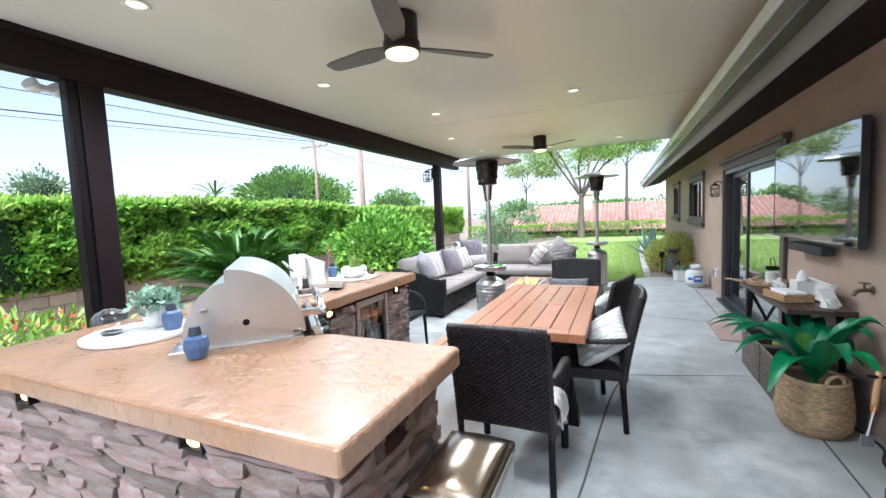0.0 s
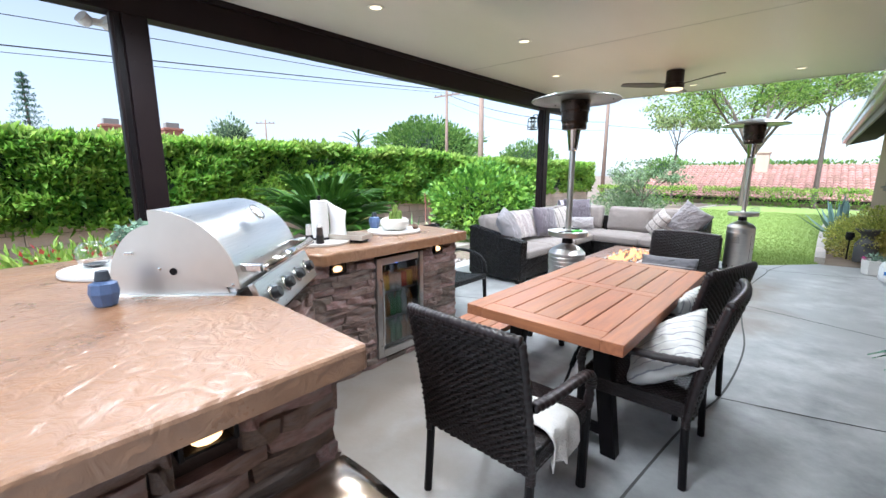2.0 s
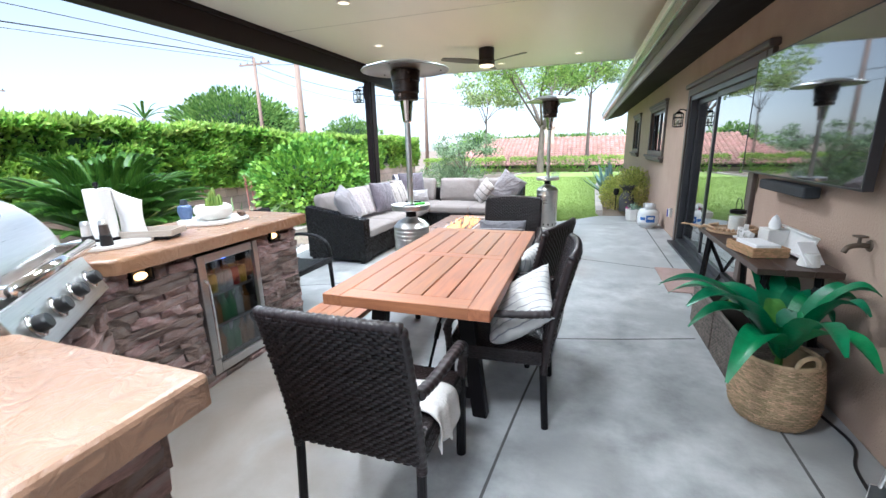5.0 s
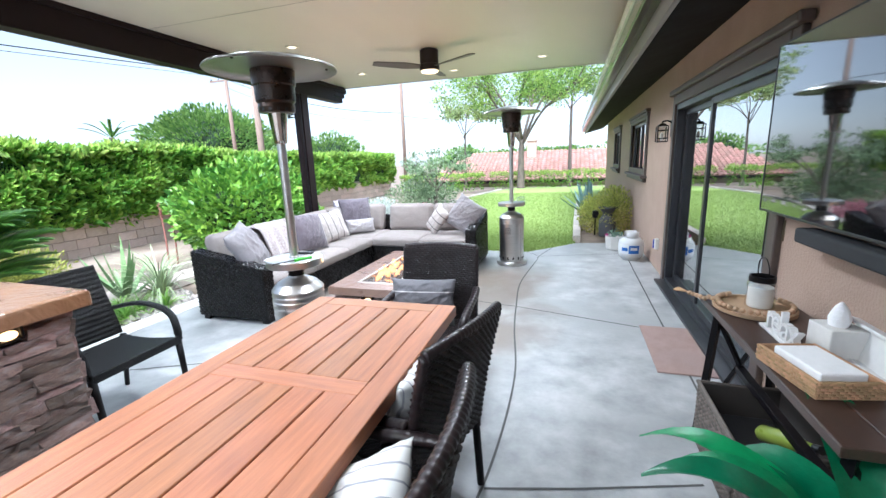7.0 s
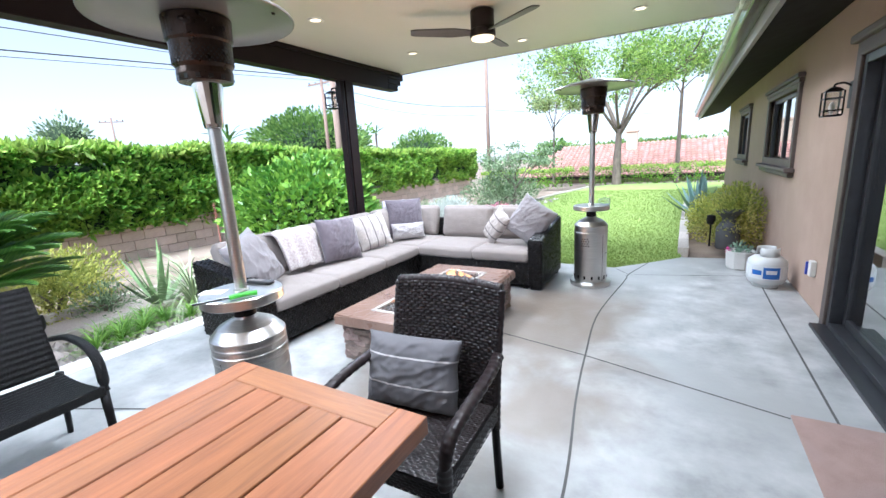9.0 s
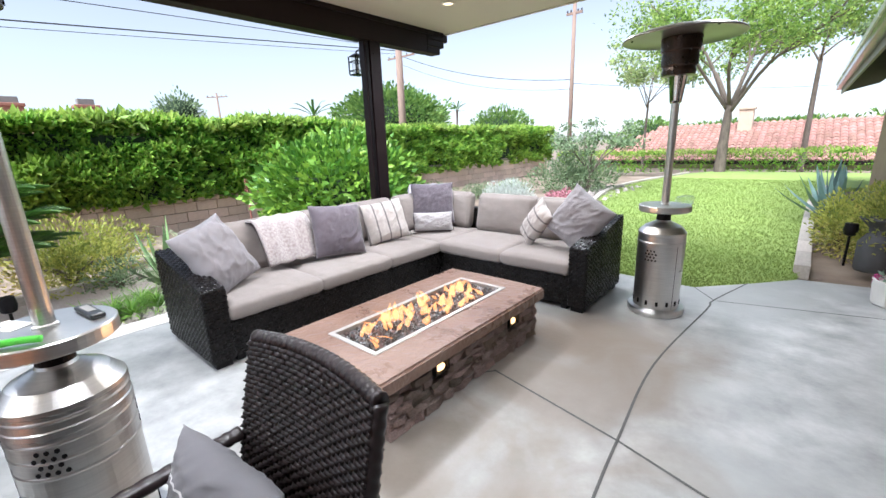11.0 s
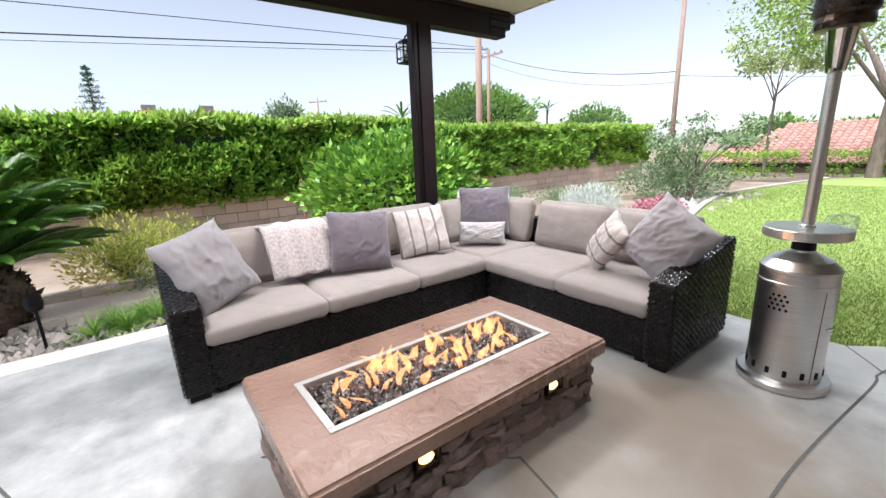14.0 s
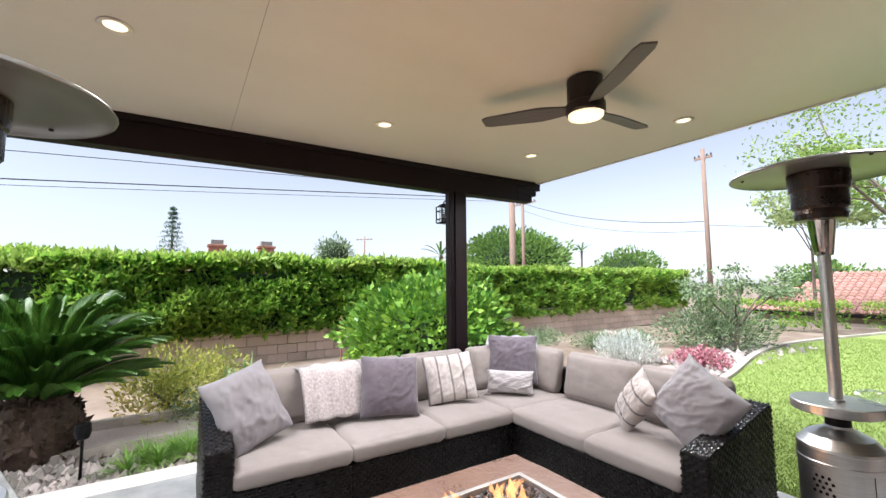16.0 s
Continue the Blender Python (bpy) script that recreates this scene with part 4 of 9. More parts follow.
def board(x, y, r, label):
    return solo("serving_board", lathe([(r - 0.004, 0), (r, 0.004), (r, 0.018), (r - 0.004, 0.021), (0.001, 0.021)], 48), M_MARBLE, label, "board", m=pose(x, y, TOP + 0.001), smooth=False)


board(-2.16, 2.20, 0.265, "round white marble board on the counter")


def torch(x, y, z):
    t = thing("tabletop_torch", "faceted slate-blue ceramic oil torch with a dark cap", "oil torch", pose(x, y, z, 0, 0, 17), group="blue torches")
    part("body", lathe([(0.034, 0), (0.040, 0.006), (0.052, 0.055), (0.047, 0.092), (0.026, 0.104)], 9), M_BLUECER, t)
    part("cap", lathe([(0.025, 0.104), (0.027, 0.108), (0.021, 0.142), (0.001, 0.143)], 18), M_BLUECAP, t, "dark conical cap")
    return t


torch(-1.45, 2.02, TOP)
torch(-2.01, 2.28, TOP + 0.022)
torch(-2.36, 4.10, TOP + 0.022)


def leaf_cloud(name, pts, size, material, seed=0, up=0.4, wide=0.45, dirs=None):
    """Many small folded leaves at the given points."""
    rng = np.random.RandomState(seed)
    pts = np.asarray(pts, dtype=float)
    n = len(pts)
    d = rng.normal(size=(n, 3)) if dirs is None else np.asarray(dirs) + rng.normal(size=(n, 3)) * 0.45
    d[:, 2] += up
    d /= np.linalg.norm(d, axis=1)[:, None]
    s = np.cross(d, rng.normal(size=(n, 3)))
    s /= np.linalg.norm(s, axis=1)[:, None] + 1e-9
    nn = np.cross(d, s)
    L = size * rng.uniform(0.6, 1.35, size=(n, 1))
    a = pts
    b = pts + d * L * 0.5 + s * L * wide * 0.5 + nn * L * 0.08
    c = pts + d * L - nn * L * 0.12
    e = pts + d * L * 0.5 - s * L * wide * 0.5 + nn * L * 0.08
    v = np.stack([a, b, c, e], 1).reshape(-1, 3)
    me = bpy.data.meshes.new(name)
    me.vertices.add(4 * n)
    me.vertices.foreach_set("co", v.ravel())
    idx = np.arange(n)[:, None] * 4
    tri = np.concatenate([idx + np.array([[0, 1, 2]]), idx + np.array([[0, 2, 3]])], 1).reshape(-1)
    me.loops.add(6 * n)
    me.loops.foreach_set("vertex_index", tri)
    me.polygons.add(2 * n)
    me.polygons.foreach_set("loop_start", np.arange(2 * n) * 3)
    me.polygons.foreach_set("loop_total", np.full(2 * n, 3))
    me.materials.append(material)
    me.update(calc_edges=True)
    return me


def blob_pts(n, c, r, seed, fill=0.35, lump=0.22, zmin=None):
    """Points in the lumpy shell of an ellipsoid."""
    rng = np.random.RandomState(seed)
    d = rng.normal(size=(n, 3))
    d /= np.linalg.norm(d, axis=1)[:, None]
    k = np.array([1 + lump * noise.noise(Vector(v) * 2.3 + Vector((seed * 3.1, 0, 0))) + lump * 0.6 * noise.noise(Vector(v) * 6 + Vector((0, seed * 1.7, 0))) for v in d])
    rad = (1 - fill * rng.rand(n) ** 1.5) * k
    p = np.array(c) + d * np.array(r) * rad[:, None]
    return p if zmin is None else p[p[:, 2] > zmin]


pot = thing("potted_plant", "dusty green trailing plant in a white ceramic pot", "potted plant", pose(-2.17, 2.30, TOP + 0.022))
part("pot", lathe([(0.055, 0), (0.06, 0.005), (0.078, 0.13), (0.074, 0.132), (0.066, 0.115), (0.001, 0.112)], 28), M_WHITECER, pot, smooth=True)
part("foliage", leaf_cloud("foliage", blob_pts(420, (0, 0, 0.15), (0.125, 0.125, 0.07), 4, 0.8), 0.042, M_SAGE, 3, 0.2, 0.75), None, pot)
globe = thing("glass_globe", "clear glass terrarium globe with dark pebbles", "globe", pose(-2.24, 2.10, TOP + 0.022))
M_BUBBLE = glassy("bubble_glass", (0.96, 0.98, 0.98))
gl = lathe([(0.03, 0.0), (0.062, 0.02), (0.085, 0.06), (0.082, 0.095), (0.06, 0.122), (0.034, 0.135)], 32, cap=False)
part("shell", gl, M_BUBBLE, globe, smooth=True).visible_shadow = False
part("pebbles", lathe([(0.03, 0.004), (0.05, 0.012), (0.05, 0.02), (0.001, 0.026)], 16), M_BLACKP, globe)

# far worktop: boards, planter, napkin holder, grinders
board(-2.17, 4.17, 0.235, "round white marble board under a cactus planter")
board(-2.14, 3.42, 0.22, "round white marble board with paper towels and grinders")
pl = thing("cactus_planter", "low white bowl planter with small upright cacti", "potted plant", pose(-2.14, 4.15, TOP + 0.022))
part("bowl", lathe([(0.07, 0), (0.10, 0.01), (0.128, 0.05), (0.125, 0.085), (0.105, 0.104), (0.098, 0.1), (0.11, 0.08), (0.001, 0.075)], 36), M_WHITECER, pl, smooth=True)
M_CACTUS = mat("yellow_green_cactus", (0.28, 0.36, 0.08), (0.12, 0.22, 0.04), rough=0.6, scale=30)
for i, (x, y, h) in enumerate(((0.02, 0.0, 0.17), (-0.025, 0.015, 0.14), (0.05, 0.02, 0.12), (-0.01, -0.03, 0.1))):
    prof = [(0.016, 0.06), (0.021, 0.06 + h * 0.4), (0.018, 0.06 + h * 0.85), (0.003, 0.06 + h)]
    bm = bmesh.new()
    n = 16
    rings = []
    for r, z in prof:
        rings.append([bm.verts.new((x + r * (1 if q % 2 else 0.6) * math.cos(2 * math.pi * q / n), y + r * (1 if q % 2 else 0.6) * math.sin(2 * math.pi * q / n), z)) for q in range(n)])
    for a, b in zip(rings, rings[1:]):
        for q in range(n):
            bm.faces.new((a[q], a[(q + 1) % n], b[(q + 1) % n], b[q]))
    bm.faces.new(rings[-1])
    part("cactus", bm, M_CACTUS, pl)
for i, (x, y) in enumerate(((-2.03, 4.30), (-2.07, 4.33))):
    bm = bmesh.new()
    bmesh.ops.create_icosphere(bm, subdivisions=2, radius=0.03, matrix=Matrix.Diagonal((1, 0.8, 0.7, 1)))
    solo("pine_cone", bm, mat("brown_cone_%s" % "ab"[i], (0.12, 0.07, 0.045), rough=0.8, scale=30, bump=0.8, bscale=80), "small brown pine cone on a marble board", "cone", m=pose(x, y, TOP + 0.043), smooth=True)
M_PAPER = mat("white_paper_towel", (0.80, 0.79, 0.78), (0.76, 0.75, 0.74), rough=0.9, scale=30, bump=0.3, bscale=120)
roll = thing("paper_towel_holder", "white paper towel roll on a dark stand, one sheet hanging", "paper towels", pose(-2.17, 3.43, TOP + 0.022, 0, 0, 25))
part("stand", lathe([(0.07, 0), (0.07, 0.012), (0.01, 0.014), (0.008, 0.305), (0.014, 0.31), (0.012, 0.328), (0.001, 0.33)], 24), M_BLACK, roll)
part("roll", lathe([(0.018, 0.016), (0.062, 0.016), (0.064, 0.02), (0.064, 0.288), (0.062, 0.292), (0.018, 0.292)], 32), M_PAPER, roll)
verts, faces = [], []
for i in range(9):
    for j in range(9):
        u, v = i / 8, j / 8
        verts.append(Vector((0.06 + 0.16 * u, 0.03 - 0.03 * math.sin(u * 2.2) + 0.012 * math.sin(v * 5 + u * 2), 0.02 + 0.27 * v - 0.05 * u * v - 0.02 * u)))
for i in range(8):
    for j in range(8):
        a = i * 9 + j
        faces.append((a, a + 9, a + 10, a + 1))
sh = part("loose_sheet", raw_mesh("loose_sheet", verts, faces, M_PAPER, True), None, roll)
md = sh.modifiers.new("thickness", "SOLIDIFY")
md.thickness = 0.0015
tr = thing("condiment_tray", "white-washed shallow wooden tray on the worktop", "tray", pose(-2.03, 3.60, TOP + 0.002, 0, 0, 25))
bm = bmesh.new()
box(bm, -0.15, 0.15, -0.09, 0.09, 0.022, 0.03)
frame_pts = ((-0.15, 0.15, -0.09, -0.08), (-0.15, 0.15, 0.08, 0.09), (-0.15, -0.14, -0.08, 0.08), (0.14, 0.15, -0.08, 0.08))
for a, b, c, d in frame_pts:
    box(bm, a, b, c, d, 0.03, 0.058, 0.002)
part("tray_body", bm, mat("whitewashed_wood", (0.45, 0.40, 0.34), (0.35, 0.3, 0.26), rough=0.6, scale=8, stretch=(1, 10, 10)), tr)
part("tray_foot", bbox(-0.12, 0.12, -0.07, 0.07, 0.0, 0.022, 0.003), M_BLACK, tr)
for i, (x, y, m) in enumerate(((-2.00, 3.32, "pepper"), (-2.06, 3.27, "salt"))):
    t = thing("spice_grinder", "clear %s grinder with a dark base" % m, "grinder", pose(x, y, TOP + 0.022), group="spice grinders")
    part("grinder_base", lathe([(0.027, 0), (0.029, 0.004), (0.027, 0.055), (0.024, 0.06)], 20), M_BLACKP, t)
    part("spice_jar", lathe([(0.022, 0.06), (0.024, 0.065), (0.021, 0.115)], 20), mat("peppercorns" if m == "pepper" else "white_salt", (0.06, 0.045, 0.04) if m == "pepper" else (0.7, 0.69, 0.68), rough=0.4, scale=150, bump=0.5, bscale=200), t)
    part("lid", lathe([(0.022, 0.115), (0.023, 0.12), (0.016, 0.138), (0.001, 0.14)], 20), M_STEEL, t, "steel cap")

# pedal bin beside the bar
binn = thing("waste_bin", "stainless rectangular waste bin with a domed lid beside the bar", "bin", pose(-0.26, 2.18, 0.0))
part("body", bbox(-0.135, 0.135, -0.215, 0.215, 0.03, 0.585, 0.022, 3), M_STEEL, binn)
part("foot", bbox(-0.13, 0.13, -0.21, 0.21, 0.0, 0.03, 0.01), M_BLACKP, binn)
part("lid_seam", bbox(-0.132, 0.132, -0.212, 0.212, 0.585, 0.592), M_BLACKP, binn)
bm = bmesh.new()
box(bm, -0.137, 0.137, -0.217, 0.217, 0.592, 0.64, 0.0)
bmesh.ops.subdivide_edges(bm, edges=bm.edges, cuts=10, use_grid_fill=True)
for v in bm.verts:
    if v.co.z > 0.63:
        v.co.z += 0.022 * (1 - (v.co.x / 0.137) ** 2) * (1 - 0.6 * (v.co.y / 0.217) ** 4) - 0.012 * max(abs(v.co.x / 0.137), abs(v.co.y / 0.217)) ** 8
part("lid", bm, mat("bronze_tinted_steel", (0.52, 0.43, 0.34), rough=0.2, metal=1.0, scale=6, rvar=0.05), binn, "domed champagne-tinted steel lid", smooth=True)

# ---- dining table, bench and chairs ----
tb = thing("dining_table", "slatted teak dining table with black trestle legs", "table", pose(-0.38, 4.4425, 0))
TX, TY, TZ = 0.44, 0.9025, 0.75


def plank(name, parent, x0, x1, y0, y1, z0, z1, material):
    return part(name, bbox(x0, x1, y0, y1, z0, z1, 0.003, 1), material, parent)


plank("side_rail", tb, -TX, -TX + 0.105, -TY, TY, TZ - 0.06, TZ, M_TEAK)
plank("side_rail", tb, TX - 0.105, TX, -TY, TY, TZ - 0.06, TZ, M_TEAK)
for y0 in (-TY, TY - 0.11):
    plank("end_rail", tb, -TX + 0.105, TX - 0.105, y0, y0 + 0.11, TZ - 0.06, TZ - 0.0008, M_TEAK_X)
plank("middle_rail", tb, -TX + 0.105, TX - 0.105, -0.045, 0.045, TZ - 0.05, TZ - 0.0008, M_TEAK_X)
sw = (2 * TX - 0.21) / 5
for i in range(5):
    a = -TX + 0.105 + i * sw
    for y0, y1 in ((-TY + 0.111, -0.046), (0.046, TY - 0.111)):
        plank("slat", tb, a + 0.0035, a + sw - 0.0035, y0, y1, TZ - 0.032, TZ - 0.001, M_TEAK)
for y in (-0.62, 0.62):
    part("top_crossbar", bbox(-0.36, 0.36, y - 0.035, y + 0.035, TZ - 0.10, TZ - 0.06, 0.003), M_BLACK, tb)
    for s in (-1, 1):
        bm = bmesh.new()
        vs = [bm.verts.new((s * x, y + dy, z)) for x, z in ((0.20, TZ - 0.10), (0.29, TZ - 0.10), (0.37, 0.0), (0.29, 0.0)) for dy in (-0.035, 0.035)]
        for q in ((0, 2, 4, 6), (7, 5, 3, 1), (0, 1, 3, 2), (2, 3, 5, 4), (4, 5, 7, 6), (6, 7, 1, 0)):
            bm.faces.new([vs[i] for i in q])
        bmesh.ops.recalc_face_normals(bm, faces=bm.faces)
        bmesh.ops.bevel(bm, geom=list(bm.edges), offset=0.004, segments=2, affect="EDGES")
        part("leg", bm, M_BLACK, tb)
    part("low_stretcher", bbox(-0.33, 0.33, y - 0.02, y + 0.02, 0.10, 0.15, 0.003), M_BLACK, tb)
    d = 1 if y < 0 else -1
    r = part("tension_rod", tube([(0, y, 0.13), (0, y + d * 0.56, TZ - 0.07)], 0.009), M_BLACK, tb)
    part("turnbuckle", tube([(0, y + d * 0.20, 0.13 + 0.20 * 0.982), (0, y + d * 0.27, 0.13 + 0.27 * 0.982)], 0.016), M_BLACK, r)
part("apron", bbox(-0.05, 0.05, -0.60, 0.60, TZ - 0.085, TZ - 0.06, 0.002), M_BLACK, tb)

be = thing("bench", "slatted teak bench with black legs beside the table", "bench", pose(-1.05, 4.42, 0))
for i in range(4):
    plank("slat", be, -0.185 + i * 0.0935, -0.185 + i * 0.0935 + 0.088, -0.72, 0.72, 0.415, 0.45, M_TEAK)
for y in (-0.55, 0.55):
    part("crossbar", bbox(-0.16, 0.16, y - 0.03, y + 0.03, 0.39, 0.415, 0.003), M_BLACK, be)
    for s in (-1, 1):
        part("leg", tube([(s * 0.10, y, 0.40), (s * 0.16, y, 0.0)], 0.025, 8), M_BLACK, be)

# wicker armchair, facing +y
ch = thing("wicker_armchair", "black-brown woven wicker dining armchair", "chair", pose(-0.34, 3.265, 0), group="chairs round the table")
CW = 0.27


def back_fn(side):
    def fn(u, v):
        z = 0.36 + v
        y = -0.26 - 0.11 * (v / 0.57) ** 1.3
        x = (u - CW)
        y += -0.03 * (1 - (x / CW) ** 2) * (v / 0.57) * 1.0
        s = 0.018 * side
        return Vector((x if side > 0 else -x, y + s, z + 0.012 * (1 - (x / CW) ** 2) * (v / 0.57))), Vector((0, side, 0.15 * side)).normalized()
    return fn


for s in (-1, 1):
    part("back_weave", weave_mesh("back_weave", back_fn(s), 2 * CW, 0.57, 0.036, 0.0135, M_WICKER, 0.010, 3), None, ch)
verts, faces = [], []
for s in (-1, 1):
    for j in range(9):
        for i in range(9):
            p, n = back_fn(s)(2 * CW * (i / 8 if s > 0 else 1 - i / 8), 0.57 * j / 8)
            verts.append(p)
for s in range(2):
    for j in range(8):
        for i in range(8):
            a = s * 81 + j * 9 + i
            faces.append((a, a + 1, a + 10, a + 9))
# Dark sheet behind the weave, coloured as the shade in its gaps.
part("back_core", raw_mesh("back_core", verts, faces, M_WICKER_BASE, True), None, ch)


def wrapped(pts, r, name, parent, flat=1.0):
    """A bar wrapped in cane: rings of slightly changing radius."""
    ps = curve3(pts, 16)
    return part(name, tube(ps, r, 10, flat=flat, taper=lambda t: 1.0 + 0.07 * math.sin(t * len(ps) * 1.6)), M_WICKER, parent, smooth=True)


top = [back_fn(1)(2 * CW * k / 6, 0.575)[0] - Vector((0, 0.018, 0)) for k in range(7)]
wrapped(top, 0.021, "back_rail", ch)
for s in (-1, 1):
    edge = [back_fn(1)(CW + s * (CW - 0.004), 0.57 * k / 4)[0] - Vector((0, 0.018, 0)) for k in range(5)]
    wrapped([edge[0] - Vector((0, 0, 0.04))] + edge, 0.020, "back_stile", ch)
    part("rear_leg", tube([(s * 0.262, -0.255, 0.36), (s * 0.264, -0.265, 0.18), (s * 0.268, -0.275, 0.0)], 0.019, 10), M_BLACK, ch)
    part("front_leg", tube([(s * 0.27, 0.235, 0.42), (s * 0.268, 0.238, 0.2), (s * 0.266, 0.24, 0.0)], 0.024, 10), M_BLACK, ch)
    wrapped([(s * 0.275, -0.285, 0.655), (s * 0.288, -0.15, 0.645), (s * 0.292, 0.05, 0.635), (s * 0.288, 0.19, 0.61), (s * 0.28, 0.245, 0.54), (s * 0.272, 0.24, 0.42)], 0.026, "arm", ch, 0.75)
    part("side_weave", weave_mesh("side_weave", flat_patch((s * 0.276, -0.25 if s > 0 else 0.24, 0.365), (0, s, 0), (0, 0, 1)), 0.49, 0.075, 0.034, 0.0125, M_WICKER, 0.004, 5), None, ch)
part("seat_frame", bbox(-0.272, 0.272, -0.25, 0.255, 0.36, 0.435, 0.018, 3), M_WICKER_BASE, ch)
part("seat_weave", weave_mesh("seat_weave", flat_patch((-0.265, -0.24, 0.4355), (1, 0, 0), (0, 1, 0)), 0.53, 0.49, 0.034, 0.0125, M_WICKER, 0.004, 6), None, ch)
part("front_weave", weave_mesh("front_weave", flat_patch((0.265, 0.256, 0.365), (-1, 0, 0), (0, 0, 1)), 0.53, 0.07, 0.034, 0.0125, M_WICKER, 0.004, 7), None, ch)
copy_thing(ch, pose(0.015, 4.065, 0, 0, 0, 92))
copy_thing(ch, pose(-0.06, 4.74, 0, 0, 0, 74))
copy_thing(ch, pose(-0.225, 5.66, 0, 0, 0, 182))


def striped(name, base_c, line_c, period, width, axis=0, rough=0.92, bump=0.25, soft=0.02):
    """Woven cloth with printed stripes along the pillow."""
    m = mat(name, base_c, tuple(v * 0.88 for v in base_c), rough=rough, scale=6, bump=bump, bscale=350, sheen=0.1)
    n, l = m.node_tree.nodes, m.node_tree.links
    b = n["Principled BSDF"]
    src = b.inputs["Base Color"].links[0].from_socket
    tc, sp = n.new("ShaderNodeTexCoord"), n.new("ShaderNodeSeparateXYZ")
    l.new(tc.outputs["Object"], sp.inputs[0])
    md = n.new("ShaderNodeMath")
    md.operation = "PINGPONG"
    md.inputs[1].default_value = period / 2
    l.new(sp.outputs[axis], md.inputs[0])
    lt = n.new("ShaderNodeMapRange")
    lt.interpolation_type = "SMOOTHSTEP"
    lt.inputs["From Min"].default_value, lt.inputs["From Max"].default_value = width / 2 * 0.8, width / 2 * 1.2
    lt.inputs["To Min"].default_value, lt.inputs["To Max"].default_value = 1, 0
    l.new(md.outputs[0], lt.inputs["Value"])
    mx = n.new("ShaderNodeMix")
    mx.data_type = "RGBA"
    l.new(lt.outputs[0], mx.inputs["Factor"])
    l.new(src, mx.inputs["A"])
    mx.inputs["B"].default_value = (*line_c, 1)
    l.new(mx.outputs["Result"], b.inputs["Base Color"])
    return m


M_PINSTRIPE = striped("white_pinstripe_cloth", (0.66, 0.65, 0.62), (0.30, 0.30, 0.32), 0.045, 0.006, 0)
M_GREYLINE = striped("charcoal_lined_cloth", (0.135, 0.13, 0.14), (0.52, 0.5, 0.5), 0.12, 0.007, 2)
M_TAUPESTRIPE = striped("taupe_stripe_cloth", (0.48, 0.44, 0.42), (0.17, 0.155, 0.155), 0.115, 0.018, 0)
M_GREYPILLOW = mat("soft_grey_linen", (0.25, 0.235, 0.25), (0.215, 0.2, 0.215), rough=0.95, scale=4, bump=0.3, bscale=300, sheen=0.2)
M_MAUVE = mat("mauve_grey_velvet", (0.115, 0.096, 0.118), (0.09, 0.075, 0.093), rough=0.85, scale=5, bump=0.5, bscale=150, sheen=0.4)
M_LIGHTGREY = mat("pale_grey_weave", (0.40, 0.38, 0.385), (0.36, 0.34, 0.345), rough=0.95, scale=6, bump=0.4, bscale=260)
M_THROW = mat("fleecy_speckled_throw", (0.50, 0.46, 0.45), (0.30, 0.25, 0.25), rough=1.0, scale=55, bump=1.0, bscale=90, detail=2, sheen=0.4)
M_WHITETHROW = mat("white_fringed_cotton", (0.72, 0.70, 0.67), (0.64, 0.62, 0.6), rough=0.95, scale=18, bump=0.8, bscale=120)


def pillow(label, w, h, t, material, m, seed, **k):
    return solo("throw_pillow", pillow_mesh("throw_pillow", w, h, t, material, seed, **k), None, label, "pillow", m=m, group="throw pillows")


# pillows on the chairs
pillow("white pinstriped pillow lying in a wicker chair", 0.42, 0.42, 0.14, M_PINSTRIPE, pose(-0.04, 4.025, 0.48, 0, 0, -80) @ pose(0, 0, 0, -50, 24, 0), 2)
pillow("white pinstriped pillow leaning in a wicker chair", 0.40, 0.36, 0.13, M_PINSTRIPE, pose(0.0, 4.74, 0.45, 0, 0, -106) @ pose(0, 0, 0, -26, 8, 0), 3)
pillow("charcoal pillow with thin white lines in a wicker chair", 0.46, 0.33, 0.15, M_GREYLINE, pose(-0.30, 5.75, 0.43, -14, 0, 6), 4)
# white throw spilling over the near chair's seat side
verts, faces = [], []
NU, NV = 14, 18
prof = curve3([(-0.10, 0.455), (0.10, 0.462), (0.235, 0.46), (0.285, 0.43), (0.298, 0.38), (0.305, 0.33)], 4)
for i in range(len(prof)):
    for j in range(NV):
        v = j / (NV - 1)
        p = prof[i]
        k = i / (len(prof) - 1)
        y = -0.12 + 0.19 * v + 0.02 * math.sin(k * 5) + 0.08 * k * (v - 0.3)
        w = 0.014 * math.sin(v * 14 + k * 3) * k
        verts.append(Vector((p[0] + w * (k > 0.5), y, p[1] + 0.01 * math.sin(v * 11) * (1 - k) + (0.035 * math.sin(v * 9) if k > 0.95 else 0))))
for i in range(len(prof) - 1):
    for j in range(NV - 1):
        a = i * NV + j
        faces.append((a, a + 1, a + NV + 1, a + NV))
thr = solo("fringed_throw", raw_mesh("fringed_throw", verts, faces, M_WHITETHROW, True), None, "white fringed cotton throw spilling off a chair seat", "throw", m=pose(-0.34, 3.265, 0.0))
sd = thr.modifiers.new("thickness", "SOLIDIFY")
sd.thickness = 0.006

